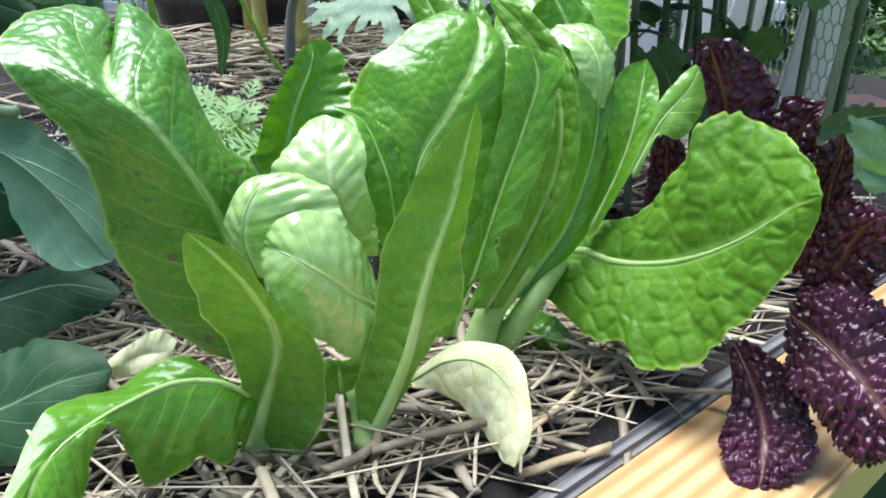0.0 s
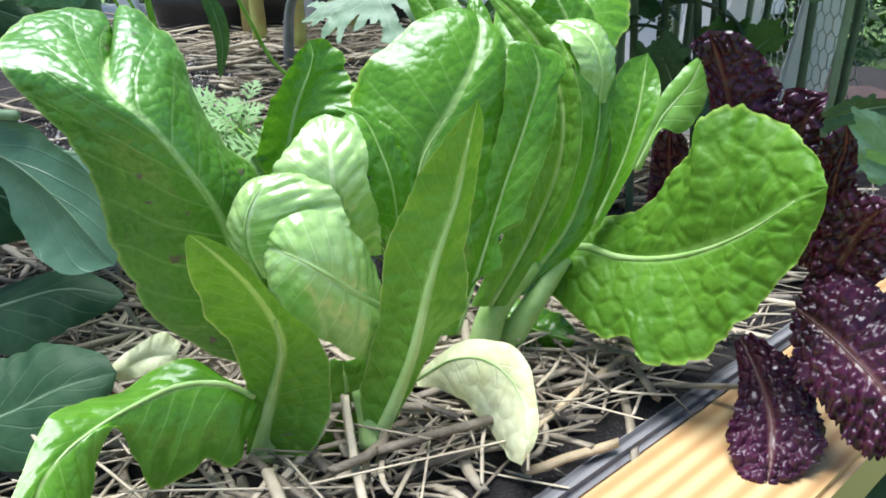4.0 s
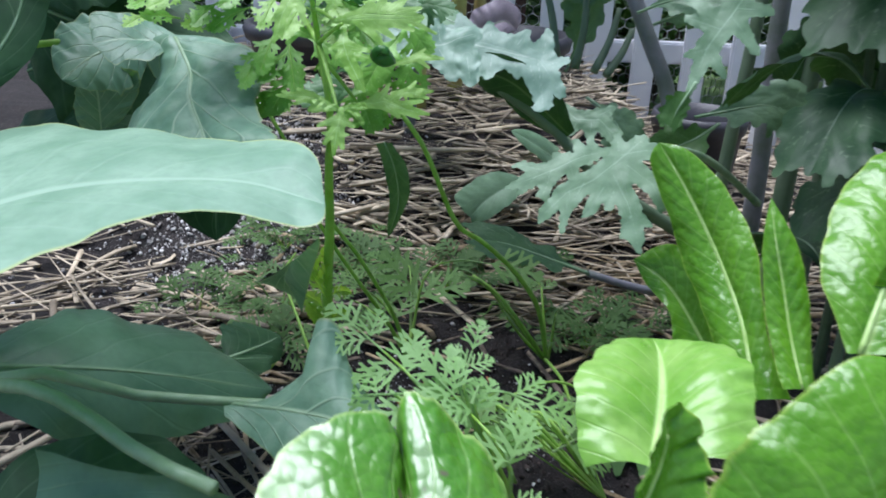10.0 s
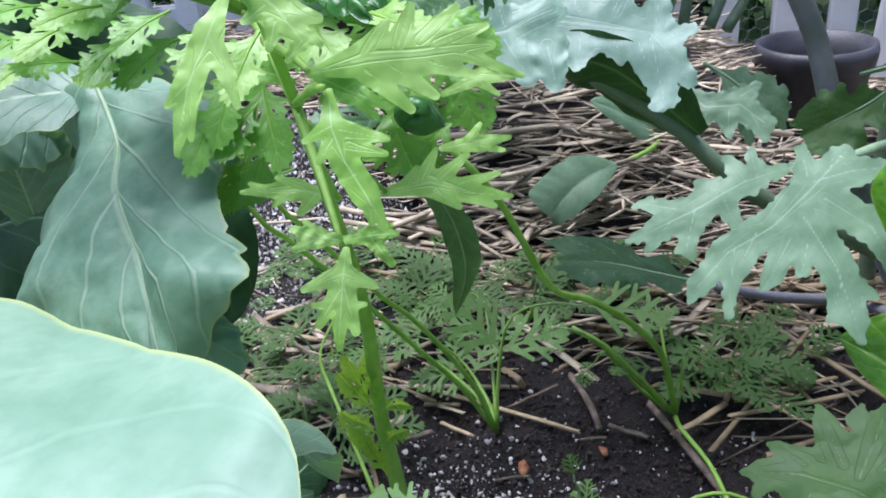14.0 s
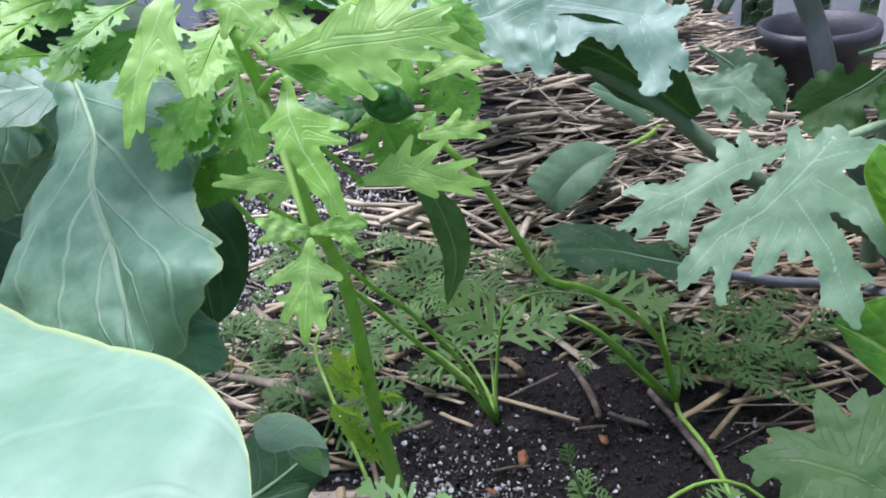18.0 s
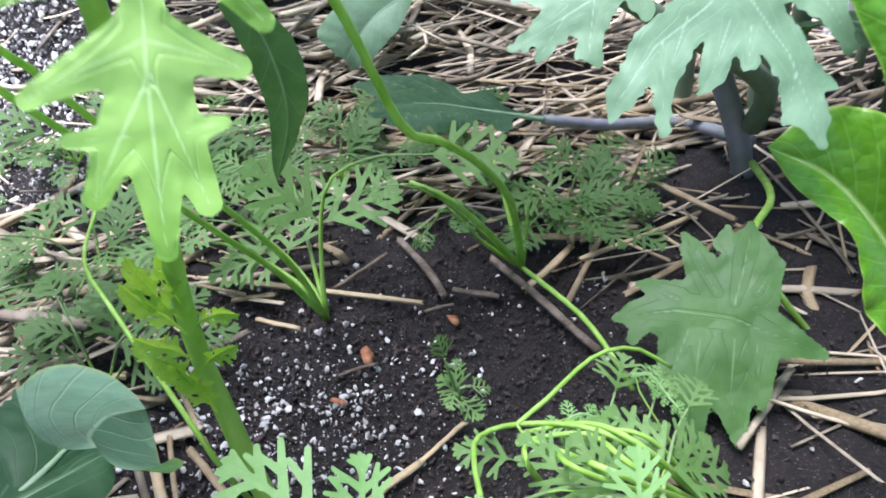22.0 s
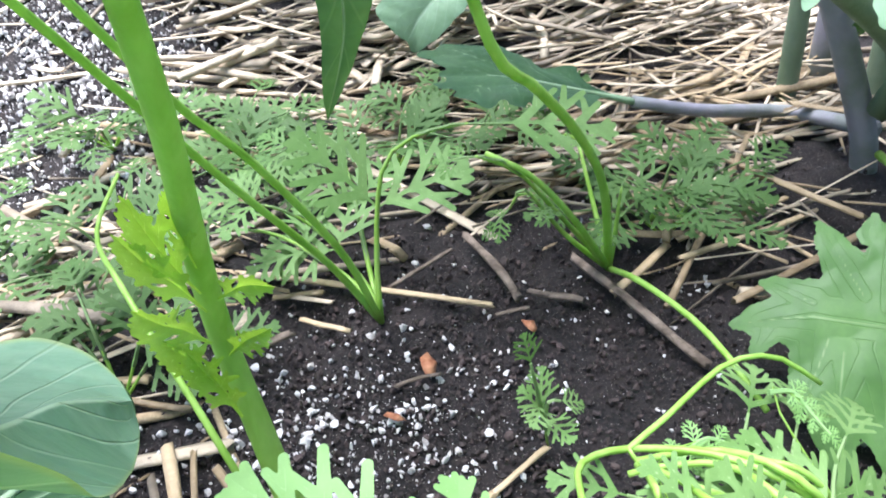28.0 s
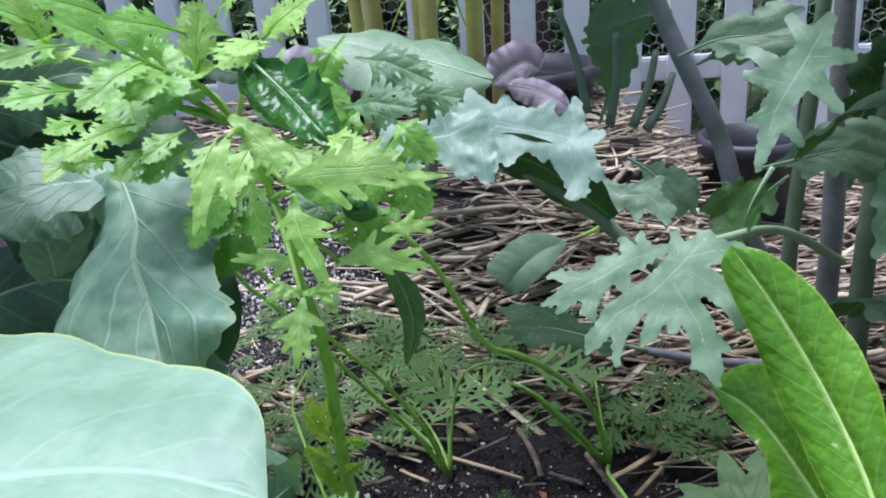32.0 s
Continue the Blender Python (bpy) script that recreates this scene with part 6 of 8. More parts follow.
limb_leaf(herb, HERB, (-0.1876, 0.66, 0.3194), (0.0506, -0.8608, 0.5064), [(-10.6, -1.3, 1.2, 0.9, -0.5, 3.1), (0.9, -0.5, 3.1, 12.8, 0.7, 0.8), (-1.3, 0.1, 2.3, 3, 5.9, 0.8), (1.2, -1.1, 2.1, 10.5, -3.7, 0.8), (-3.9, -0.6, 1.9, -2.3, -4.6, 0.8)], soft=0.6, cup=0.12, ripple=0.7, crease=0.0, name="leaflet", seed=4)
limb_leaf(herb, HERB, (-0.2385, 0.615, 0.3234), (0.0506, -0.8608, 0.5064), [(13.6, -2.9, 1.2, 0.8, 0.2, 3.4), (0.8, 0.2, 3.4, -15.7, 0.8, 0.7), (2.5, 0.9, 2.5, -4.4, 4.3, 0.7), (-0.8, -0.2, 2.2, -5.6, -4, 0.8), (7.2, -1.5, 2.5, 2, -6.7, 1.2), (-7.3, 0.5, 1.7, -12.8, 3.1, 0.7)], soft=0.6, cup=0.12, ripple=0.7, crease=0.0, name="leaflet", seed=29)
limb_leaf(herb, HERB, (-0.1948, 0.575, 0.3699), (0.0506, -0.8608, 0.5064), [(-19.9, -1.2, 1.1, -7.1, 0.7, 4.3), (-7.1, 0.7, 4.3, 6, 0.6, 4.5), (6, 0.6, 4.5, 20.5, 1.5, 1.1), (-7, 1.9, 3.3, -1.7, 8.6, 0.8), (0.2, 2.7, 3.3, 3.6, 11.8, 0.9), (5.1, 3.5, 3.3, 13.5, 10.4, 0.9), (8.6, 2.3, 3, 19.6, 5.7, 0.9), (-7.3, -1.8, 2.8, 2.1, -11.2, 1.1), (-1.3, -1.7, 2.8, 7.7, -8.7, 1), (7.1, -1.3, 2.5, 16.3, -4.6, 0.9), (13.2, 0.6, 1.8, 27, -5.6, 0.6)], soft=0.6, cup=0.12, ripple=1.0, crease=0.0, name="leaflet", seed=86)
limb_leaf(herb, HERB, (-0.2286, 0.55, 0.3772), (0.0506, -0.8608, 0.5064), [(4.9, 13.9, 0.9, 1.6, 6.7, 3), (1.6, 6.7, 3, -3.1, -3.9, 3), (-3.1, -3.9, 3, -6.5, -16.2, 0.7), (-2.7, -2.9, 2.5, -7.5, -6.8, 0.8), (-2.5, -5.5, 2, -3.2, -13.8, 0.6), (1.5, 5.7, 2.5, 4.8, -2, 1.8), (4.8, -2, 1.8, 6.5, -8.2, 0.7), (-4, -8.5, 1.6, -5.3, -14.1, 0.6)], soft=0.6, cup=0.2, ripple=0.7, crease=0.0, name="leaflet", seed=15)
limb_leaf(herb, HERB, (-0.2177, 0.57, 0.3819), (0.0506, -0.8608, 0.5064), [(-10.8, 10.5, 1.7, -1, 1.9, 4.7), (-1, 1.9, 4.7, 4.2, -5.7, 2.2), (4.2, -5.7, 2.2, 0.8, -9.4, 0.7), (0.1, 1.2, 3.7, 7.9, -1, 1.1), (2.1, -2.5, 2.5, 8.1, -6.6, 0.7), (-3.3, 2.7, 3, -8, -0.4, 0.9), (-1.2, -1.1, 2.7, -2.7, -6.8, 0.9)], soft=0.6, cup=0.12, ripple=0.7, crease=0.0, name="leaflet", seed=36)
limb_leaf(herb, HERB_MID, (-0.2145, 0.6, 0.3551), (0.0506, -0.8608, 0.5064), [(-8.7, 7.3, 1, 1.5, 1.3, 3.3), (1.5, 1.3, 3.3, 11.1, -3.2, 0.9), (0.2, 2.2, 2.4, 6, 4.5, 0.9), (2.8, -0.3, 2.1, 8.1, -5.8, 0.9)], soft=0.6, cup=0.12, ripple=0.7, crease=0.0, name="leaflet", seed=25)
limb_leaf(herb, HERB_MID, (-0.2482, 0.63, 0.3567), (0.0506, -0.8608, 0.5064), [(11.1, -4.4, 1.2, 0, 0.8, 4.6), (0, 0.8, 4.6, -9.8, -0.7, 1.1), (0.1, 1.7, 3.5, -6, 8.9, 1.2), (3.2, -0.3, 3.5, -2.1, -8.1, 1.2), (-3.3, -0.5, 2.5, -8.5, -6.6, 0.9)], soft=0.6, cup=0.12, ripple=0.7, crease=0.0, name="leaflet", seed=11)
limb_leaf(herb, HERB, (-0.1861, 0.68, 0.3353), (0.0506, -0.8608, 0.5064), [(-12.2, -3.9, 1.2, 2.1, 0.8, 2.9), (2.1, 0.8, 2.9, 15.9, 0.5, 0.8), (0, 0, 2, 7.4, -5.8, 0.8), (-1.9, 0.6, 2, 4.5, 5.7, 0.8)], soft=0.6, cup=0.12, ripple=0.7, crease=0.0, name="leaflet", seed=35)
leaflet(herb, (-0.2717, 0.66, 0.342), (-0.2797, 0.635, 0.321), UP, 0.3, 34, HERB_MID)
leaflet(herb, (-0.2608, 0.67, 0.3465), (-0.2513, 0.645, 0.317), UP, 0.3, 84, HERB_MID)
leaflet(herb, (-0.2781, 0.66, 0.3634), (-0.296, 0.635, 0.3522), UP, 0.3, 83, HERB_MID)
leaflet(herb, (-0.2468, 0.66, 0.3643), (-0.2231, 0.635, 0.3511), UP, 0.3, 25, HERB_MID)
leaflet(herb, (-0.2572, 0.62, 0.4137), (-0.2761, 0.595, 0.4228), UP, 0.3, 63, HERB_MID)
leaflet(herb, (-0.2753, 0.61, 0.4201), (-0.2949, 0.585, 0.4333), UP, 0.3, 42, HERB_MID)
leaflet(herb, (-0.3044, 0.62, 0.4126), (-0.3209, 0.595, 0.4096), UP, 0.3, 31, HERB_MID)
leaflet(herb, (-0.2377, 0.6, 0.4206), (-0.2124, 0.575, 0.4343), UP, 0.3, 24, HERB)
leaflet(herb, (-0.277, 0.62, 0.4045), (-0.2927, 0.595, 0.3918), UP, 0.3, 72, HERB_MID)
leaflet(herb, (-0.3134, 0.64, 0.3921), (-0.3352, 0.615, 0.3927), UP, 0.3, 61, HERB_MID)
leaflet(herb, (-0.3155, 0.62, 0.4217), (-0.3239, 0.595, 0.4322), UP, 0.3, 60, HERB_MID)
leaflet(herb, (-0.2455, 0.6, 0.4322), (-0.2306, 0.575, 0.4453), UP, 0.3, 63, HERB)
leaflet(herb, (-0.3329, 0.66, 0.3669), (-0.3413, 0.6398, 0.3622), UP, 0.34, 35, HERB_MID)
leaflet(herb, (-0.3157, 0.66, 0.3694), (-0.3307, 0.6398, 0.3626), UP, 0.34, 41, HERB)
leaflet(herb, (-0.2938, 0.65, 0.3662), (-0.3027, 0.6298, 0.3549), UP, 0.34, 68, HERB_MID)
leaflet(herb, (-0.2984, 0.66, 0.3529), (-0.3124, 0.6398, 0.3542), UP, 0.34, 1, HERB)
leaflet(herb, (-0.3239, 0.67, 0.3541), (-0.3397, 0.6498, 0.3578), UP, 0.34, 3, HERB_MID)
leaflet(herb, (-0.343, 0.67, 0.3555), (-0.3497, 0.6498, 0.3506), UP, 0.34, 85, HERB)
leaflet(herb, (-0.2647, 0.66, 0.3505), (-0.2707, 0.6398, 0.3282), UP, 0.34, 34, HERB_MID)
leaflet(herb, (-0.2593, 0.66, 0.3384), (-0.2718, 0.6398, 0.3244), UP, 0.34, 18, HERB_MID)
leaflet(herb, (-0.2564, 0.67, 0.3267), (-0.2693, 0.6498, 0.3032), UP, 0.34, 71, HERB_MID)
leaflet(herb, (-0.2687, 0.67, 0.3188), (-0.2775, 0.6498, 0.3007), UP, 0.34, 28, HERB_MID)
leaflet(herb, (-0.2589, 0.68, 0.3053), (-0.2774, 0.6598, 0.3023), UP, 0.34, 24, HERB_MID)
leaflet(herb, (-0.2301, 0.64, 0.3636), (-0.2188, 0.6198, 0.3475), UP, 0.34, 64, HERB)
leaflet(herb, (-0.2168, 0.64, 0.3592), (-0.2009, 0.6198, 0.3497), UP, 0.34, 21, HERB_MID)
leaflet(herb, (-0.2523, 0.62, 0.3743), (-0.2571, 0.5998, 0.3588), UP, 0.34, 20, HERB)
leaflet(herb, (-0.2383, 0.62, 0.3717), (-0.2462, 0.5998, 0.3545), UP, 0.34, 37, HERB)
leaflet(herb, (-0.2266, 0.62, 0.3739), (-0.2135, 0.5998, 0.3613), UP, 0.34, 62, HERB)
leaflet(herb, (-0.2695, 0.63, 0.3753), (-0.2809, 0.6098, 0.3677), UP, 0.34, 73, HERB_MID)
leaflet(herb, (-0.295, 0.64, 0.377), (-0.3065, 0.6198, 0.3752), UP, 0.34, 24, HERB)
leaflet(herb, (-0.3194, 0.65, 0.3771), (-0.3301, 0.6298, 0.3772), UP, 0.34, 36, HERB_MID)
leaflet(herb, (-0.2111, 0.62, 0.3727), (-0.1902, 0.5998, 0.3674), UP, 0.34, 50, HERB)
stalk(herb, [(-0.2277, 0.6, 0.354), (-0.22, 0.585, 0.3404), (-0.2129, 0.57, 0.3268)], 0.0014, 0.0008, STEM_GREEN, "rachis", 8, 6)
stalk(herb, [(-0.2277, 0.6, 0.354), (-0.2175, 0.58, 0.3624), (-0.2085, 0.56, 0.3688)], 0.0014, 0.0008, STEM_GREEN, "rachis", 8, 6)
stalk(herb, [(-0.2302, 0.61, 0.3465), (-0.2211, 0.615, 0.3344), (-0.2113, 0.62, 0.3193)], 0.0014, 0.0008, STEM_GREEN, "rachis", 8, 6)
stalk(herb, [(-0.2299, 0.61, 0.3402), (-0.2274, 0.6125, 0.3317), (-0.225, 0.615, 0.3206)], 0.0014, 0.0008, STEM_GREEN, "rachis", 8, 6)
stalk(herb, [(-0.2275, 0.59, 0.3717), (-0.221, 0.5825, 0.3707), (-0.2151, 0.575, 0.3685)], 0.0014, 0.0008, STEM_GREEN, "rachis", 8, 6)
stalk(herb, [(-0.2271, 0.58, 0.3857), (-0.2243, 0.565, 0.3885), (-0.2213, 0.55, 0.39)], 0.0014, 0.0008, STEM_GREEN, "rachis", 8, 6)
# frilled sheath round the stalk
leaf(herb, SHEATH, [(-0.2542, 0.721, 0.1579), (-0.259, 0.7195, 0.1695), (-0.2623, 0.718, 0.1821), (-0.2647, 0.7165, 0.194)], (-0.2545, 0.715, 0.187), (-0.2676, 0.715, 0.1803), kind="herb", wave=0.15, bulge=0.15, seed=501, label="frilled leaflet clasping the stalk")
leaf(herb, SHEATH, [(-0.2541, 0.721, 0.1512), (-0.2592, 0.7195, 0.1622), (-0.2642, 0.718, 0.1705), (-0.27, 0.7165, 0.1834)], (-0.2588, 0.715, 0.1774), (-0.2684, 0.715, 0.1653), kind="herb", wave=0.15, bulge=0.15, seed=502)
leaf(herb, SHEATH, [(-0.2541, 0.716, 0.144), (-0.2599, 0.7145, 0.1511), (-0.2652, 0.713, 0.1556), (-0.2703, 0.7115, 0.1626)], (-0.2596, 0.71, 0.1653), (-0.2678, 0.71, 0.1475), kind="herb", wave=0.15, bulge=0.15, seed=503)
leaf(herb, SHEATH, [(-0.2544, 0.716, 0.1269), (-0.2583, 0.7145, 0.1366), (-0.2616, 0.713, 0.1435), (-0.2669, 0.7115, 0.1517)], (-0.256, 0.71, 0.1517), (-0.266, 0.71, 0.1352), kind="herb", wave=0.15, bulge=0.15, seed=504)
leaf(herb, SHEATH, [(-0.2514, 0.714, 0.1151), (-0.254, 0.7125, 0.1278), (-0.257, 0.711, 0.1373), (-0.2598, 0.7095, 0.1476)], (-0.2491, 0.708, 0.1411), (-0.2614, 0.708, 0.1288), kind="herb", wave=0.15, bulge=0.15, seed=505)
leaf(herb, SHEATH, [(-0.2517, 0.726, 0.1512), (-0.2448, 0.7245, 0.1553), (-0.2401, 0.723, 0.1565), (-0.2343, 0.7215, 0.1558)], (-0.2426, 0.72, 0.1518), (-0.2415, 0.72, 0.1641), kind="herb", wave=0.15, bulge=0.15, seed=506)
leaf(herb, SHEATH, [(-0.2532, 0.726, 0.1297), (-0.2476, 0.7245, 0.1351), (-0.2434, 0.723, 0.1381), (-0.2381, 0.7215, 0.1413)], (-0.243, 0.72, 0.1321), (-0.2455, 0.72, 0.1464), kind="herb", wave=0.15, bulge=0.15, seed=507)
leaf(herb, SHEATH, [(-0.2525, 0.718, 0.1685), (-0.2534, 0.7165, 0.1798), (-0.2535, 0.715, 0.1883), (-0.2529, 0.7135, 0.1963)], (-0.2482, 0.712, 0.1895), (-0.2574, 0.712, 0.1873), kind="herb", wave=0.15, bulge=0.15, seed=508)
rt = random.Random(21)
# the herb's crowded inner leaves
inner = (-0.301, 0.66, 0.4)
hub = Vector(inner) + Vector((0.035, 0.02, -0.035))
stalk(herb, [MAIN[10], lerp(MAIN[10], hub, 0.5) + Vector((0, 0, 0.005)), hub], 0.0015, 0.0011, STEM_GREEN, "stem", 12, 8)
for k in range(7):
    at = Vector(inner) + Vector((rt.uniform(-0.075, 0.085), rt.uniform(-0.02, 0.05), rt.uniform(-0.03, 0.02)))
    d = Vector((rt.uniform(-1, 1), rt.uniform(-0.7, 0.1), rt.uniform(-0.1, 0.7))).normalized()
    nn = Vector((0.1, -0.6, 0.8))
    side = d.cross(nn).normalized()
    stalk(herb, [hub, lerp(hub, at, 0.5) + Vector((0, 0, 0.006)), at, at + d * 0.02], 0.0015, 0.0008, STEM_GREEN, "rachis", 12, 6)
    for j in range(5):
        w = (d * (0.6 + 0.2 * (j == 4)) + side * (0.9, -0.9, 0.6, -0.6, 0.0)[j]).normalized()
        leaflet(herb, at + d * 0.008 * (j // 2), at + d * 0.008 * (j // 2) + w * rt.uniform(0.024, 0.036), nn, 0.42, 700 + k * 5 + j, HERB_MID if k % 2 else HERB)
# herb leaves behind the stalk, their shade put into darker greens
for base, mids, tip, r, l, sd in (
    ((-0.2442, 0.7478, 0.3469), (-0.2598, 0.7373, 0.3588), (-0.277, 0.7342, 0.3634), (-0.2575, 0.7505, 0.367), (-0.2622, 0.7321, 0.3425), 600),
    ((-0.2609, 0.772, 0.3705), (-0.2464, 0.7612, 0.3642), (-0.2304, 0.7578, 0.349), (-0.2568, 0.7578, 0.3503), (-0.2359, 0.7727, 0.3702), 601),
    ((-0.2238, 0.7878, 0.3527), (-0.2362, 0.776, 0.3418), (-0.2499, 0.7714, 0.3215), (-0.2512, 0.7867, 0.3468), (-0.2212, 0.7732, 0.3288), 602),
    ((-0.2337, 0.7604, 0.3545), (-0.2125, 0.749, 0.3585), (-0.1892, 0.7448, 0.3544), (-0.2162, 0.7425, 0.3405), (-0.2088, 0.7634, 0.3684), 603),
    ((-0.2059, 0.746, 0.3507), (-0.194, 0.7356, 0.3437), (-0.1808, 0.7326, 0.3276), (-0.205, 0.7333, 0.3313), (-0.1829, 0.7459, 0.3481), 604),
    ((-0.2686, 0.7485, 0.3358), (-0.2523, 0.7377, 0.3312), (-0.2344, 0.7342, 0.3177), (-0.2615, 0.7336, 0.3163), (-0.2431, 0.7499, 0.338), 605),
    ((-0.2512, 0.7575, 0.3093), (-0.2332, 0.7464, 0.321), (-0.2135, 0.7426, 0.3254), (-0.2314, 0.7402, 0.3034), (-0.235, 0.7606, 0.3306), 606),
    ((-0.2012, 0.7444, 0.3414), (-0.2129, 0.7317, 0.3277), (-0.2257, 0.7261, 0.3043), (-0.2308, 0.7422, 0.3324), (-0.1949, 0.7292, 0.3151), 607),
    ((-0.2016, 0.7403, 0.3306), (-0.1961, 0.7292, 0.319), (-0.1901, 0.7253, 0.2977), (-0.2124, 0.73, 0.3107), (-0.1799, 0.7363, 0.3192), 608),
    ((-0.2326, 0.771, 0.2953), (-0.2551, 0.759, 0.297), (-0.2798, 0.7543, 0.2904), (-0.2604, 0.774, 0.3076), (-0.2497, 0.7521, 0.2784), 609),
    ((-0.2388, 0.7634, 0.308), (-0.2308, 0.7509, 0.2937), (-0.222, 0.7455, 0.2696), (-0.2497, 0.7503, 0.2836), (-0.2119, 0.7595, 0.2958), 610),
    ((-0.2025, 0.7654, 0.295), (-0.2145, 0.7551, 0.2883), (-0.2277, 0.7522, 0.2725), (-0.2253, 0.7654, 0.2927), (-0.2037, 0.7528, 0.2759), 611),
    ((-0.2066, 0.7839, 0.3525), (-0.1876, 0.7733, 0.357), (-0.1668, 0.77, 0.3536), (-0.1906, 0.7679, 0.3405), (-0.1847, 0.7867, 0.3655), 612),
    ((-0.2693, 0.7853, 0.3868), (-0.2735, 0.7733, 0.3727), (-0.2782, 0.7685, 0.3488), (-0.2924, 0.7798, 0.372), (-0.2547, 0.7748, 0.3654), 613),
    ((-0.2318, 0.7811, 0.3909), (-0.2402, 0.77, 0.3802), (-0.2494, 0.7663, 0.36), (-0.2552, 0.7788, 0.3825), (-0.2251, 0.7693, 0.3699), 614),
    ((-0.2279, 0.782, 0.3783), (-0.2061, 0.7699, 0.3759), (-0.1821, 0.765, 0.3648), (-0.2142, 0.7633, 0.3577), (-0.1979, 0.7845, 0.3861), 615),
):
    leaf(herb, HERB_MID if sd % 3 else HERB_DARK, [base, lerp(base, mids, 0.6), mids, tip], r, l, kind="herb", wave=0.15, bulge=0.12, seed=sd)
# drooping entire leaf and crinkled dark leaf
loft_leaf(herb, HERB_DARK, [(-0.2135, 0.74, 0.2661), (-0.2068, 0.745, 0.2459), (-0.205, 0.755, 0.2157), (-0.2141, 0.767, 0.182)], [(-0.2083, 0.74, 0.2657), (-0.1985, 0.745, 0.2483), (-0.1961, 0.75, 0.2273), (-0.2036, 0.76, 0.2028), (-0.2141, 0.767, 0.182)], [(-0.2193, 0.74, 0.2651), (-0.2139, 0.745, 0.2434), (-0.2115, 0.755, 0.2161), (-0.2139, 0.76, 0.1968), (-0.2141, 0.767, 0.182)], rib_mat=RIB_GREY, rib_r=0.0006, bulge=0.12, wave=0.06, seed=71, label="smooth dark leaf hanging straight down")
leaf(herb, CURLED, [(-0.247, 0.66, 0.396), (-0.23, 0.64, 0.387), (-0.215, 0.62, 0.379), (-0.204, 0.61, 0.37)], (-0.205, 0.63, 0.388), (-0.229, 0.61, 0.382), shape="ovate", wave=0.14, waves=5, bulge=0.3, puff=0.002, puffs=10, seed=72, label="dark crinkled leaf with a curled tip", rib_mat=RIB_GREY, rib_r=0.001)
stalk(herb, [(-0.191, 0.6, 0.349), (-0.195, 0.6, 0.347), (-0.199, 0.6, 0.349), (-0.197, 0.598, 0.352), (-0.194, 0.597, 0.352), (-0.194, 0.596, 0.35)], 0.0042, 0.002, CURLED, "curled_tip", 24, 10)

# ---- carrots ----
def carrot(at, label, leaves, stem_r=0.002, green=None):
    c = thing("carrot_plant", at, label, "carrot plant", "carrots in the soil")
    for pts, nrm, span, seed, pale, pairs in leaves:
        fern(c, pts, nrm, span, FERN_PALE if pale else green or FERN, pairs if pale else max(1, pairs - 2), seed)
        k = curve_points([at, *pts], 20)[::3]
        stalk(c, list(k), stem_r, stem_r * 0.35, STEM_GREEN, "stalk", 10, 7)
    return c


UPN = (0.0, -0.35, 0.95)
c1 = (-0.207, 0.883, 0.0)
carrot(c1, "carrot plant with ferny leaves in dark soil", [
    ([lerp(c1, (-0.205, 0.9, 0.057), 0.35), (-0.195, 0.9, 0.088), (-0.167, 0.89, 0.112), (-0.136, 0.88, 0.115)], UPN, 0.085, 1, False, 3),
    ([lerp(c1, (-0.219, 0.92, 0.035), 0.4), (-0.232, 0.93, 0.03), (-0.253, 0.93, 0.053), (-0.273, 0.93, 0.061)], UPN, 0.052, 2, False, 4),
    ([lerp(c1, (-0.232, 0.92, 0.033), 0.5), (-0.257, 0.93, 0.035), (-0.278, 0.92, 0.05), (-0.3, 0.92, 0.05)], UPN, 0.048, 3, False, 4),
    ([lerp(c1, (-0.212, 0.95, 0.025), 0.5), (-0.216, 0.97, 0.061), (-0.23, 0.98, 0.073), (-0.255, 0.98, 0.062)], UPN, 0.048, 5, False, 4),
], 0.0019)
c2 = (-0.069, 0.9, 0.0)
carrot(c2, "carrot plant with long arching leaf stalks", [
    ([lerp(c2, (-0.116, 0.87, 0.074), 0.5), (-0.135, 0.86, 0.101), (-0.151, 0.86, 0.11), (-0.165, 0.87, 0.104)], UPN, 0.02, 12, False, 4),
    ([lerp(c2, (-0.064, 0.9, 0.046), 0.5), (-0.065, 0.9, 0.054), (-0.062, 0.9, 0.062)], UPN, 0.006, 13, False, 3),
    ([lerp(c2, (-0.131, 0.88, 0.074), 0.5), (-0.125, 0.88, 0.076), (-0.13, 0.885, 0.064), (-0.138, 0.89, 0.051)], UPN, 0.022, 14, False, 4),
    ([lerp(c2, (-0.079, 0.95, 0.078), 0.5), (-0.079, 0.95, 0.071), (-0.083, 0.955, 0.055), (-0.095, 0.95, 0.074)], UPN, 0.022, 15, False, 4),
], 0.002)
tops = bpy.data.objects["carrot_plant"]
for pts in ([c1, (-0.221, 0.865, 0.0627), (-0.2474, 0.83, 0.1362), (-0.262, 0.8, 0.1759), (-0.2702, 0.775, 0.2084), (-0.2749, 0.755, 0.2325), (-0.2766, 0.735, 0.254), (-0.2764, 0.71, 0.2731), (-0.292, 0.712, 0.3), (-0.305, 0.72, 0.325)], [c1, (-0.2279, 0.865, 0.0565), (-0.2517, 0.835, 0.1144), (-0.2657, 0.81, 0.1548), (-0.2736, 0.785, 0.1875), (-0.2804, 0.76, 0.2181), (-0.2849, 0.742, 0.2394), (-0.2855, 0.725, 0.2553), (-0.2832, 0.7, 0.2729), (-0.3, 0.705, 0.298), (-0.315, 0.715, 0.322)]):
    stalk(tops, pts, 0.0021, 0.0011, STEM_GREEN, "stalk", 26, 8)
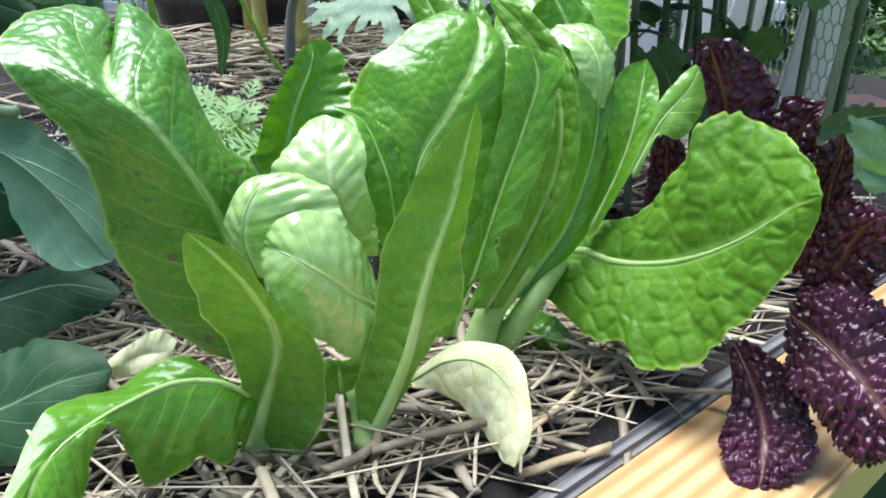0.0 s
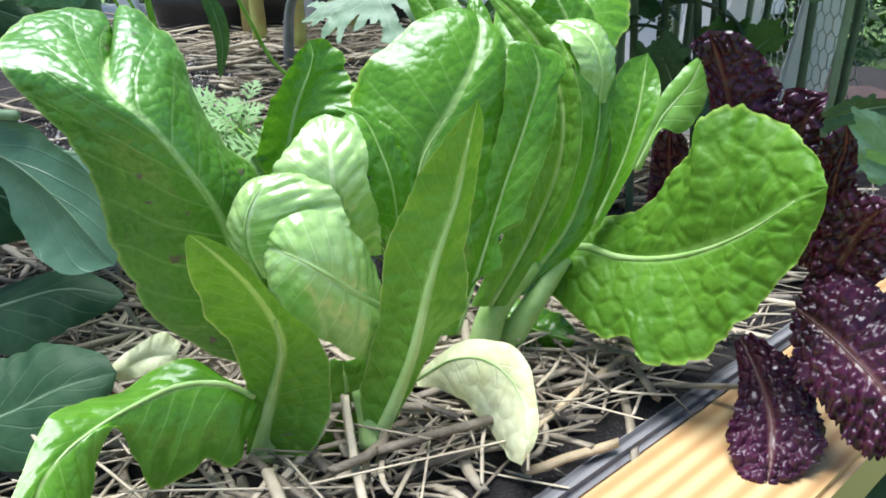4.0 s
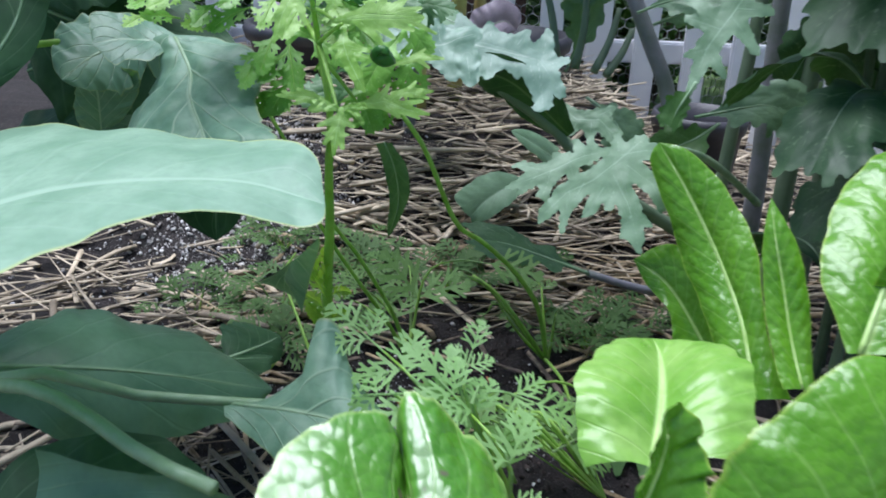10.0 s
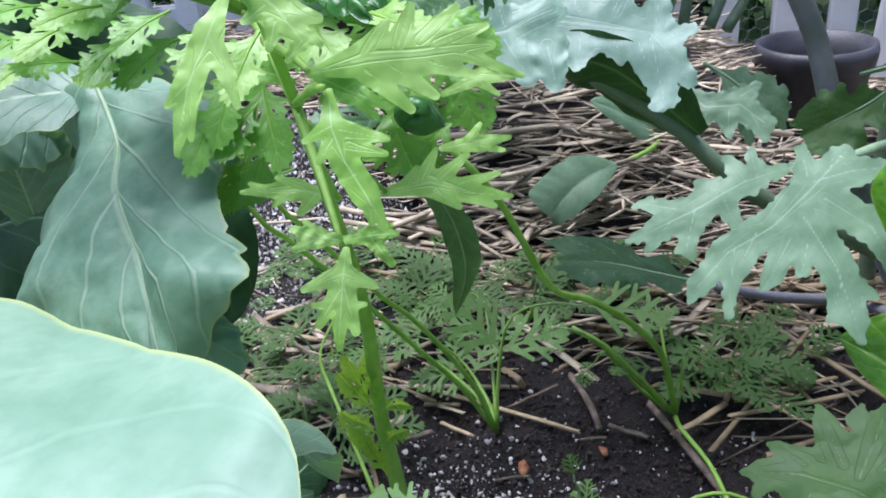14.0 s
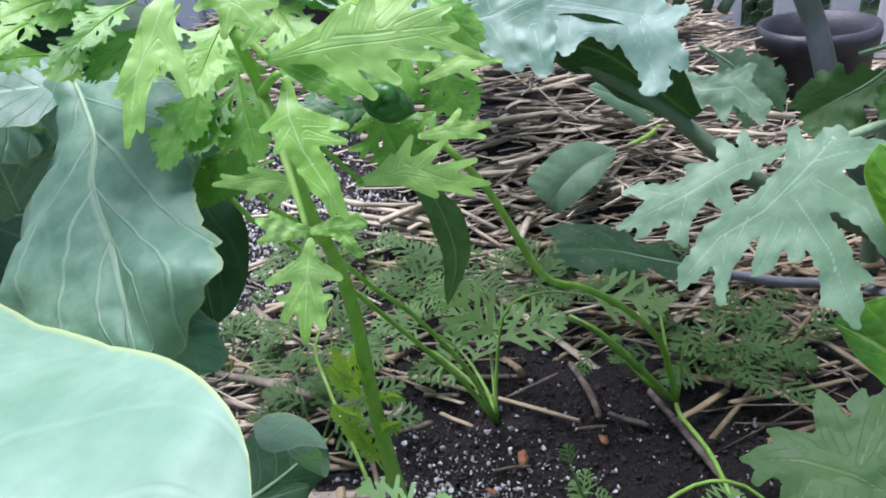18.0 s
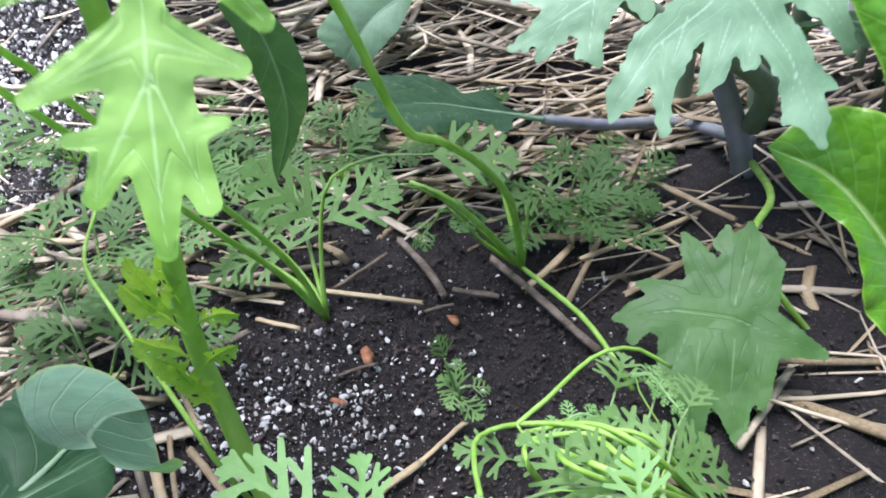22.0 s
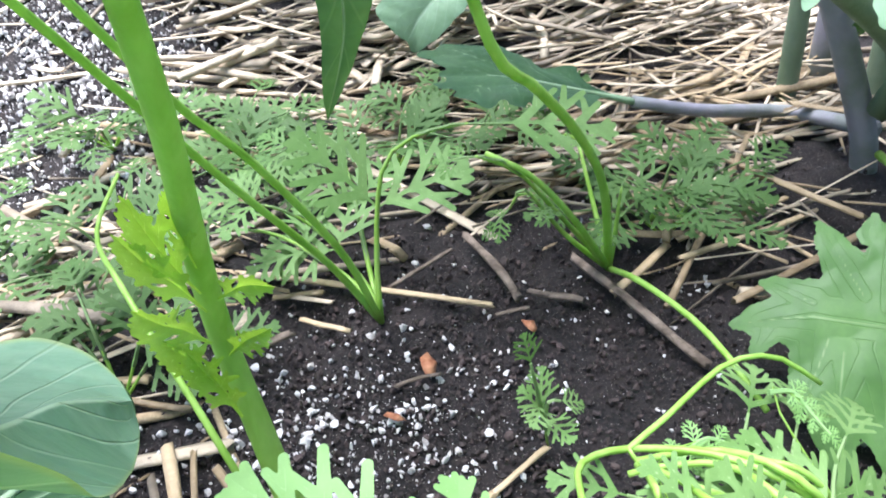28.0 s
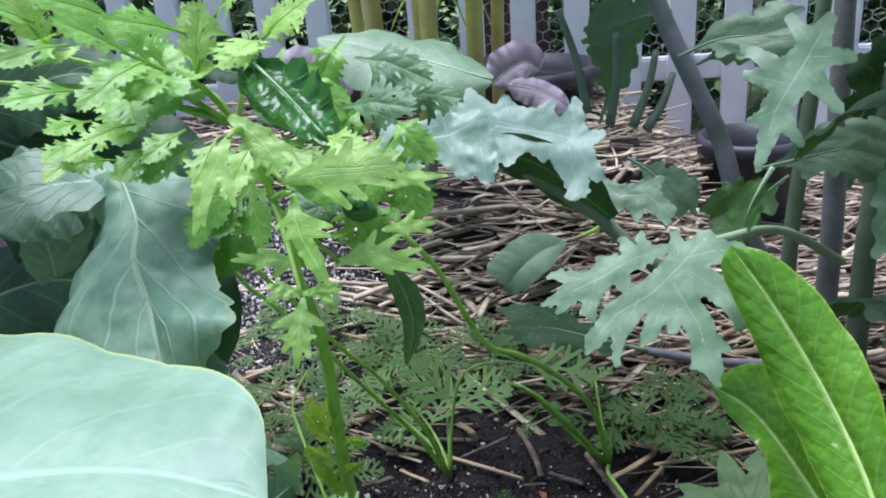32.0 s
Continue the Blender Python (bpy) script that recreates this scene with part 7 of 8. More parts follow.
tops = bpy.data.objects["carrot_plant.001"]
stalk(tops, [c2, (-0.084, 0.875, 0.072), (-0.11, 0.84, 0.125), (-0.14, 0.8, 0.169), (-0.162, 0.765, 0.199), (-0.184, 0.735, 0.263), (-0.202, 0.72, 0.295)], 0.0026, 0.0016, STEM_GREEN, "stalk", 24, 8)
stalk(tops, [c2, (-0.102, 0.87, 0.061), (-0.127, 0.86, 0.096), (-0.148, 0.86, 0.111)], 0.0022, 0.0014, STEM_GREEN, "stalk", 16, 8)
stalk(tops, [c2, (-0.076, 0.84, 0.038), (-0.067, 0.8, 0.046), (-0.063, 0.77, 0.048), (-0.06, 0.74, 0.045)], 0.0018, 0.0014, STEM_GREEN, "stalk", 12, 8)
c3 = (-0.139, 0.778, 0.0)
carrot(c3, "tiny carrot seedling standing alone in the soil", [
    ([lerp(c3, (-0.148, 0.76, 0.052), 0.5), (-0.149, 0.76, 0.056), (-0.152, 0.755, 0.071), (-0.153, 0.755, 0.077)], UPN, 0.024, 21, False, 3),
    ([lerp(c3, (-0.147, 0.76, 0.045), 0.5), (-0.146, 0.755, 0.054), (-0.141, 0.755, 0.054)], UPN, 0.021, 22, False, 3),
], 0.0006)
c4 = (-0.037, 0.685, 0.01)
bunch = carrot(c4, "bunch of carrot tops with long pale green stalks", [
    ([(-0.084, 0.665, 0.066), (-0.088, 0.69, 0.061), (-0.087, 0.71, 0.059), (-0.075, 0.73, 0.058)], UPN, 0.0486, 32, False, 3),
    ([(-0.082, 0.665, 0.062), (-0.075, 0.69, 0.057), (-0.067, 0.71, 0.051), (-0.053, 0.73, 0.047)], UPN, 0.0486, 33, False, 3),
    ([(-0.089, 0.66, 0.072), (-0.103, 0.68, 0.067), (-0.122, 0.69, 0.068), (-0.136, 0.695, 0.071)], UPN, 0.0405, 34, False, 3),
    ([(-0.097, 0.65, 0.087), (-0.101, 0.66, 0.081), (-0.118, 0.65, 0.101), (-0.13, 0.64, 0.113)], UPN, 0.0405, 36, False, 3),
    ([(-0.085, 0.66, 0.071), (-0.072, 0.68, 0.064), (-0.058, 0.7, 0.058), (-0.044, 0.715, 0.054)], UPN, 0.0459, 37, False, 3),
    ([(-0.094, 0.655, 0.081), (-0.119, 0.665, 0.087), (-0.146, 0.65, 0.11), (-0.159, 0.635, 0.128)], UPN, 0.0351, 38, False, 3),
    ([(-0.127, 0.7, 0.065), (-0.102, 0.715, 0.066), (-0.091, 0.715, 0.062), (-0.085, 0.71, 0.059)], UPN, 0.012, 39, True, 4),
    ([(-0.065, 0.735, 0.062), (-0.055, 0.735, 0.06), (-0.051, 0.73, 0.055), (-0.046, 0.72, 0.05)], UPN, 0.010, 35, True, 4),
], 0.0008)
for pts, r in (
    ([c4, (-0.082, 0.68, 0.075), (-0.102, 0.7, 0.076), (-0.13, 0.71, 0.075), (-0.15, 0.7, 0.085), (-0.157, 0.68, 0.097), (-0.162, 0.65, 0.118)], 0.0026),
    ([c4, (-0.085, 0.68, 0.082), (-0.101, 0.705, 0.073), (-0.134, 0.705, 0.076), (-0.113, 0.72, 0.076), (-0.085, 0.735, 0.081), (-0.062, 0.74, 0.075), (-0.044, 0.735, 0.062)], 0.0024),
    ([c4, (-0.093, 0.67, 0.084), (-0.102, 0.695, 0.077), (-0.123, 0.7, 0.076), (-0.134, 0.7, 0.075)], 0.0028),
    ([c4, (-0.073, 0.69, 0.068), (-0.091, 0.7, 0.072), (-0.108, 0.71, 0.07)], 0.0024),
    ([c4, (-0.104, 0.66, 0.096), (-0.118, 0.68, 0.088), (-0.132, 0.69, 0.09), (-0.135, 0.69, 0.092)], 0.0030),
    ([(-0.105, 0.713, 0.0), (-0.14, 0.665, 0.108), (-0.133, 0.69, 0.088), (-0.134, 0.695, 0.086)], 0.0026),
    ([c4, (-0.118, 0.66, 0.102), (-0.122, 0.69, 0.082)], 0.0026),
):
    stalk(bunch, pts, r * 0.62, r * 0.4, STEM_GREEN, "stalk", 26, 8)
c5 = (-0.12, 0.56, 0.02)
carrot(c5, "pale ferny carrot tops rising behind the lettuce", [
    ([(-0.125, 0.56, 0.10), (-0.163, 0.555, 0.177), (-0.184, 0.575, 0.187), (-0.21, 0.6, 0.194)], (0.1, -0.5, 0.85), 0.046, 41, True, 4),
    ([(-0.115, 0.56, 0.10), (-0.148, 0.55, 0.186), (-0.147, 0.57, 0.187), (-0.144, 0.58, 0.195)], (0.1, -0.6, 0.8), 0.03, 42, True, 3),
    ([(-0.11, 0.56, 0.09), (-0.143, 0.54, 0.19), (-0.126, 0.56, 0.183), (-0.11, 0.56, 0.178)], (0.1, -0.5, 0.85), 0.038, 43, True, 3),
    ([(-0.12, 0.55, 0.09), (-0.169, 0.54, 0.186), (-0.184, 0.55, 0.184), (-0.201, 0.56, 0.176)], (0.1, -0.5, 0.85), 0.038, 44, True, 3),
    ([(-0.13, 0.55, 0.08), (-0.121, 0.52, 0.163), (-0.143, 0.54, 0.182), (-0.16, 0.55, 0.195)], (0.1, -0.5, 0.85), 0.04, 45, True, 3),
], 0.002)
# low ferny seedlings spread over the bed
rs = random.Random(5)
for k in range(10):
    x, y = rs.uniform(-0.55, 0.02), rs.uniform(0.98, 1.25)
    if k < 3:
        x, y = rs.uniform(-0.47, -0.33), rs.uniform(0.80, 0.98)
    elif k < 8:
        x, y = rs.uniform(-0.30, -0.02), rs.uniform(0.90, 1.10)
    if abs(x + 0.1) < 0.14 and y > 1.06:
        y -= 0.14
    z = ground_z(x, y)
    lv = []
    for j in range(5):
        a = rs.uniform(0, 6.28)
        d, h = rs.uniform(0.03, 0.05), rs.uniform(0.025, 0.05)
        lv.append(([(x + d * 0.3 * math.cos(a), y + d * 0.3 * math.sin(a), z + h * 0.5), (x + d * 0.6 * math.cos(a), y + d * 0.6 * math.sin(a), z + h * 0.9), (x + d * 1.3 * math.cos(a), y + d * 1.3 * math.sin(a), z + h)], (0, -0.3, 1), 0.046, 100 + k * 5 + j, False, 3))
    carrot((x, y, z), "low carrot seedling with fine ferny leaves", lv, 0.001, FERN_DARK)

# ---- kale ----
kale = thing("kale_plant", (0.135, 0.965, 0.0), "grey-green kale with lobed leaves and violet stalks", "kale plant")
KK = dict(rib_mat=RIB_GREY, kind="kale", wave=0.2, bulge=0.08, rib_len=0.8)
stalk(kale, [(0.135, 0.965, -0.01), (0.121, 0.965, 0.041), (0.053, 0.97, 0.19), (0.031, 0.985, 0.264), (0.009, 0.99, 0.31), (-0.018, 1.0, 0.369), (-0.038, 1.02, 0.43)], 0.009, 0.007, STEM_KALE, "stem", 30, 12)
limb_leaf(kale, KALE, (-0.0612, 0.715, 0.2541), (-0.1005, -0.7233, 0.6831), [(23, 34.3, 3.4, 9.3, 17.7, 8.4), (9.3, 17.7, 8.4, -6.7, -0.1, 7.6), (-6.7, -0.1, 7.6, -24.8, -11.7, 7.1), (-24.8, -11.7, 7.1, -37.3, -27, 4.2), (-37.3, -27, 4.2, -39.8, -32, 2.1), (-22.5, -10.4, 5.5, -24.9, -38.6, 2.1), (-29.4, -18.1, 4.6, -33.9, -20.7, 2.9), (-13.4, -2.7, 7.1, -20.3, -17.8, 4.6), (4.5, 5.1, 8.4, 16.9, -16.7, 7.6), (16.9, -16.7, 7.6, 23.4, -37.6, 5.5), (23.4, -37.6, 5.5, 25.7, -46.7, 2.1), (18.7, -23.8, 5, 15.1, -38, 2.5), (20.9, -21.3, 5, 30.6, -28.1, 2.5), (-0.1, -5, 7.1, -8.1, -22.3, 3.8), (-8.1, -22.3, 3.8, -11.5, -26.8, 1.7), (6.4, -7.3, 6.3, 3.9, -19.5, 2.9), (13.5, 12.7, 8.4, 31.3, 0.5, 7.1), (31.3, 0.5, 7.1, 37.8, -16.1, 2.9), (32.6, 5.4, 5, 42.8, 0.7, 2.5), (9.4, 20.2, 7.1, 24.9, 25.3, 7.1), (24.9, 25.3, 7.1, 37.9, 27.8, 4.2), (7.2, 22.8, 5.5, 5.3, 35.7, 2.5), (16.1, 25.3, 5.5, 18.7, 35.1, 2.1)], soft=2.0, ragged=0.35, grain=0.2, cup=0.14, ripple=1.6, crease=0.05, seed=81, label="lobed leaf spreading over the carrots")
limb_leaf(kale, KALE, (-0.0973, 0.745, 0.25), (-0.1005, -0.7233, 0.6831), [(44.2, 22.2, 2.2, 24.7, 13.9, 6.6), (24.7, 13.9, 6.6, 2.5, -0.5, 7.5), (2.5, -0.5, 7.5, -12.5, -8.4, 5.3), (-12.5, -8.4, 5.3, -26.3, -15.5, 1.8), (2.5, 0, 6.2, -1.1, -19, 4), (-1.1, -19, 4, 2.2, -23, 1.8), (-7.5, -5.6, 4.9, -17.4, -18.1, 2.7), (-5, -0.1, 5.3, -19.1, 2.6, 3.1), (-19.1, 2.6, 3.1, -24.2, 1.1, 1.3), (14.9, 8.4, 5.8, 4.9, 12.5, 3.1), (24.7, 13.9, 5.8, 17.4, 25.1, 2.7), (29.6, 16.7, 5.3, 27.3, 29.2, 2.2), (14.9, 5.6, 5.8, 19.7, -6.5, 3.5)], soft=3.0, ragged=0.5, grain=0.16, cup=0.14, ripple=1.4, crease=0.05, seed=82)
limb_leaf(kale, KALE, (-0.0547, 0.86, 0.2528), (-0.1005, -0.7233, 0.6831), [(-28.7, 22.6, 3.4, -12.6, 7.5, 8.6), (-12.6, 7.5, 8.6, 6.3, 8.8, 10.3), (6.3, 8.8, 10.3, 20, -2.2, 6.3), (0, 5.4, 6.9, -0, -8.9, 2.9), (12.4, 3.3, 7.4, 19.9, -10.2, 3.4), (-12.6, 3.9, 6.3, -15.7, -5.1, 2.9), (6.3, 14.2, 6.9, 15.7, 21.2, 2.9)], soft=3.0, ragged=0.5, grain=0.16, cup=0.14, ripple=1.4, crease=0.15, seed=83)
limb_leaf(kale, KALE, (0.0225, 0.8, 0.3446), (-0.0995, -0.796, 0.597), [(23.4, 42.4, 4.1, 8.2, 14, 10.6), (8.2, 14, 10.6, -8.2, -13.9, 8.2), (-8.2, -13.9, 8.2, -18.6, -49.1, 2.4), (6.6, 10.5, 8.8, 24.9, -15, 3.5), (9.9, 17.5, 8.8, 32.6, 16.4, 4.1), (0, 0, 8.2, -23, 8.2, 3.5), (-2.8, 7.3, 7.6, -24, 26.6, 3.5), (10.4, 28.4, 7.1, 1.8, 43.7, 3.5), (-6.7, -13.9, 6.5, -22.2, -20.5, 2.4), (-6.8, -17.5, 5.9, 4.6, -35.1, 2.4)], soft=2.5, ragged=0.35, grain=0.2, cup=0.14, ripple=2.0, crease=0.05, seed=87)
stalk(kale, [(0.13, 0.96, 0.16), (0.041, 0.85, 0.234), (-0.038, 0.735, 0.274)], 0.004, 0.0025, RIB_GREY, "petiole")
limb_leaf(kale, KALE_GLARE, (-0.1343, 0.835, 0.3118), (-0.05, -0.7498, 0.6598), [(48.6, -26.5, 4.5, 29.9, 1.1, 12.8), (29.9, 1.1, 12.8, 0.3, 6.8, 16), (0.3, 6.8, 16, -27.1, 12.3, 15.3), (-27.1, 12.3, 15.3, -48.7, 21, 9.6), (29.7, -2.2, 10.9, 35.9, -35.3, 7), (35.9, -35.3, 7, 31.8, -40.8, 3.2), (23.6, -5.1, 9.6, 28.6, -21.9, 5.8), (9.1, 2.7, 11.5, 14.4, -12.7, 4.5), (-5.9, 3.8, 12.8, -8, -15.5, 4.5), (-24.1, 5.2, 12.8, -21.6, -18.6, 7), (-33.3, 5.9, 11.5, -33.6, -11.1, 4.5), (33.2, 7.6, 9.6, 35.9, 28, 3.2), (12.6, 12.7, 10.9, 19.2, 25.9, 3.2), (-8.5, 17.8, 10.9, -11.2, 30.2, 3.8), (-30, 23, 10.9, -36, 37.7, 3.8), (38.5, -2.8, 7.7, 50.6, 2.9, 3.8), (-48.7, 21, 7.7, -58.2, 28.8, 3.8)], soft=3.5, ragged=0.5, grain=0.16, cup=0.10, ripple=3.2, crease=0.05, seed=84, label="arching pale leaf with its thick stalk over the straw")
limb_leaf(kale, KALE_GLARE, (-0.1976, 0.8, 0.3264), (-0.05, -0.7498, 0.6598), [(41.9, 9.8, 7.2, 17.7, -0.7, 14.4), (17.7, -0.7, 14.4, -13.9, -7.2, 12.2), (-13.9, -7.2, 12.2, -34.3, -21.8, 3.6), (17.9, -4.6, 12.2, 29, -23.9, 5.8), (38.9, -9.2, 10.8, 42.7, -28, 5), (0.2, -3.9, 10.8, -5.8, -22.7, 4.3), (-14.1, -3.3, 10.1, -22.4, 12.7, 3.6), (17.6, 3.1, 10.8, 13.4, 19, 3.6)], soft=3.0, ragged=0.5, grain=0.16, cup=0.10, ripple=2.6, crease=0.2, seed=85)
stalk(kale, [(0.125, 0.955, 0.05), (0.11, 0.93, 0.10), (-0.036, 0.85, 0.206), (-0.079, 0.85, 0.247), (-0.109, 0.85, 0.269), (-0.146, 0.86, 0.291)], 0.0085, 0.004, STEM_MID, "petiole")
leaf(kale, KALE_SHADED, [(-0.074, 0.845, 0.25), (-0.103, 0.845, 0.276), (-0.125, 0.845, 0.292), (-0.155, 0.85, 0.302)], (-0.106, 0.83, 0.304), (-0.117, 0.86, 0.263), shape="broad", wave=0.05, waves=2, bulge=0.1, seed=94, label="shaded green underside of the arching leaf")
leaf(kale, KALE_SHADED, [(-0.022, 1.0, 0.056), (-0.072, 0.985, 0.079), (-0.115, 0.975, 0.097), (-0.162, 0.965, 0.107)], (-0.108, 1.01, 0.102), (-0.116, 0.945, 0.091), rib_r=0.003, seed=86, label="low shaded leaf lying over the straw", **KK)
stalk(kale, [(0.135, 0.965, 0.03), (0.109, 1.03, 0.016), (0.034, 1.01, 0.037), (-0.022, 1.0, 0.056)], 0.006, 0.004, STEM_KALE, "petiole", 12)
leaf(kale, KALE, [(-0.046, 0.98, 0.254), (-0.028, 0.97, 0.243), (-0.012, 0.96, 0.227), (-0.002, 0.955, 0.204)], (-0.04, 0.96, 0.22), (0.008, 0.97, 0.238), rib_r=0.002, seed=87, **KK)
leaf(kale, KALE, [(-0.007, 0.98, 0.335), (0.021, 0.97, 0.348), (0.052, 0.96, 0.352), (0.081, 0.95, 0.359)], (0.042, 0.95, 0.328), (0.039, 0.98, 0.371), rib_r=0.002, seed=89, **KK)
leaf(kale, KALE, [(-0.059, 1.08, 0.26), (-0.044, 1.08, 0.302), (-0.039, 1.08, 0.338), (-0.049, 1.08, 0.378)], (-0.013, 1.08, 0.336), (-0.075, 1.08, 0.345), rib_r=0.002, seed=92, **KK)
limb_leaf(kale, KALE_LIGHT, (0.012, 0.775, 0.0423), (-0.2519, -0.5038, 0.8263), [(50.1, -10.2, 3.4, 29.8, -5.3, 10.3), (29.8, -5.3, 10.3, 2.9, 2, 20.5), (2.9, 2, 20.5, -27.6, 2.7, 17.8), (-27.6, 2.7, 17.8, -48.9, -2.3, 8.9), (-48.9, -2.3, 8.9, -61.1, -6, 2.4), (2.3, 10.1, 19.2, 7.6, 44.2, 12.3), (7.6, 44.2, 12.3, 8.7, 59.5, 2.7), (-7.2, 15.4, 15.7, -23.1, 40.4, 6.8), (-23.1, 40.4, 6.8, -28, 48.8, 2.1), (13.7, 18.2, 13.7, 22.3, 35.9, 5.5), (22.3, 35.9, 5.5, 20.5, 45.8, 2.1), (-28.2, 9.2, 12.3, -44.4, 15.4, 4.8), (-44.4, 15.4, 4.8, -50.8, 16.3, 1.7), (-20.7, -6.2, 17.1, -27.4, -32.8, 8.9), (-27.4, -32.8, 8.9, -33.7, -36.3, 2.7), (-14.1, -11.7, 19.2, -15.7, -46.6, 10.3), (-15.7, -46.6, 10.3, -11, -67.1, 3.1), (3.6, -9.1, 19.2, 4.4, -40.3, 11.6), (4.4, -40.3, 11.6, 11, -65.1, 3.1), (15.3, -7.4, 13.7, 18.5, -35, 6.8), (18.5, -35, 6.8, 20.5, -43.8, 2.4), (-45.7, -3.2, 8.2, -50.5, -17, 3.4), (-6.4, 45.9, 5.5, -4.1, 56.6, 1.7)], soft=1.6, ragged=0.45, grain=0.35, cup=0.10, ripple=2.0, crease=0.1, seed=93, label="light green leaf over the carrot bunch")
stalk(kale, [(0.13, 0.95, 0.02), (0.10, 0.88, 0.04), (0.05, 0.82, 0.05), (0.0983, 0.79, -0.0198)], 0.003, 0.002, STEM_GREEN, "petiole")

# the kale's crown: leaves added above the view to shade the bed below
for k, (x, y, z, a) in enumerate(((-0.05, 1.04, 0.56, 160), (-0.10, 0.98, 0.54, 190), (-0.16, 1.08, 0.58, 150), (-0.20, 0.98, 0.56, 200), (-0.26, 1.06, 0.55, 170), (-0.02, 1.14, 0.57, 120), (-0.32, 0.96, 0.54, 215), (0.10, 0.96, 0.56, 250), (0.16, 0.90, 0.55, 280))):
    d = Vector((math.cos(math.radians(a)), math.sin(math.radians(a)), 0))
    b = Vector((x, y, z)) - d * 0.08
    sd = d.cross(Vector((0, 0, 1))) * 0.075
    leaf(kale, KALE, [b, b + d * 0.06 + Vector((0, 0, 0.02)), b + d * 0.13 + Vector((0, 0, 0.02)), b + d * 0.19], b + d * 0.11 + sd, b + d * 0.11 - sd, rib_r=0.0018, seed=500 + k, **KK)
    stalk(kale, [(-0.038, 1.02, 0.43), lerp((-0.038, 1.02, 0.43), b, 0.5) + Vector((0, 0, 0.03)), b], 0.004, 0.003, STEM_MID, "petiole")

# thick bare kale trunks behind the lettuce, with their leaves
for k, (p, r, top) in enumerate((((0.122, 1.06, 0.137), 0.008, 0.02), ((0.175, 1.1, 0.119), 0.0115, -0.01), ((0.184, 1.04, 0.142), 0.011, 0.015), ((0.237, 1.08, 0.124), 0.009, 0.0))):
    trunk = thing("kale_plant", (p[0], p[1], -0.01), "tall kale with a thick grey-violet trunk and lobed leaves", "kale plant")
    x, y = p[0], p[1]
    stalk(trunk, [(x + 0.004, y, -0.01), (x, y, 0.14), (x + top * 0.5, y + 0.01, 0.3), (x + top, y + 0.02, 0.5)], r, r * 0.75, STEM_KALE if k == 1 else STEM_MID, "stem", 20, 12)
    if k == 0:
        leaf(trunk, KALE_LIGHT, [(0.077, 0.95, 0.241), (0.058, 0.95, 0.226), (0.037, 0.95, 0.215), (0.013, 0.95, 0.203)], (0.042, 0.96, 0.245), (0.051, 0.93, 0.192), rib_r=0.0018, seed=403, **KK)
    if k == 1:
        leaf(trunk, KALE, [(0.058, 0.97, 0.241), (0.09, 0.96, 0.252), (0.12, 0.95, 0.26), (0.155, 0.94, 0.25)], (0.115, 0.94, 0.233), (0.116, 0.97, 0.285), rib_r=0.0018, seed=404, **KK)
    if k == 2:
        leaf(trunk, KALE_SHADED, [(0.16, 1.05, 0.239), (0.175, 1.05, 0.274), (0.186, 1.05, 0.298), (0.207, 1.05, 0.316)], (0.204, 1.05, 0.272), (0.152, 1.05, 0.305), rib_r=0.0018, seed=406, **KK)
        leaf(trunk, KALE, [(0.015, 1.04, 0.315), (0.043, 1.04, 0.328), (0.071, 1.04, 0.333), (0.099, 1.04, 0.339)], (0.063, 1.04, 0.307), (0.051, 1.04, 0.347), rib_r=0.0018, seed=407, **KK)
        leaf(trunk, KALE, [(0.002, 1.06, 0.362), (-0.022, 1.06, 0.359), (-0.046, 1.06, 0.353), (-0.071, 1.06, 0.347)], (-0.036, 1.06, 0.33), (-0.037, 1.06, 0.388), rib_r=0.0018, seed=408, **KK)
    if k == 3:
        leaf(trunk, KALE_SHADED, [(0.237, 1.08, 0.22), (0.25, 1.05, 0.235), (0.262, 1.02, 0.235), (0.275, 0.99, 0.215)], (0.295, 1.03, 0.225), (0.222, 1.01, 0.225), rib_r=0.0018, seed=409, **KK)
        leaf(trunk, KALE_SHADED, [(0.237, 1.08, 0.30), (0.222, 1.05, 0.32), (0.205, 1.03, 0.32), (0.185, 1.01, 0.30)], (0.225, 1.01, 0.305), (0.195, 1.06, 0.32), rib_r=0.0018, seed=410, **KK)
for a, b in (((-0.039, 1.0, 0.275), (-0.016, 1.03, 0.333)), ((-0.027, 1.0, 0.272), (-0.001, 1.03, 0.313)), ((-0.058, 1.0, 0.278), (-0.05, 1.03, 0.35)), ((-0.077, 1.0, 0.289), (-0.098, 1.03, 0.371))):
    stalk(kale, [a, lerp(a, b, 0.5) + Vector((0.003, 0, 0)), b], 0.0045, 0.003, STEM_MID, "petiole", 8)

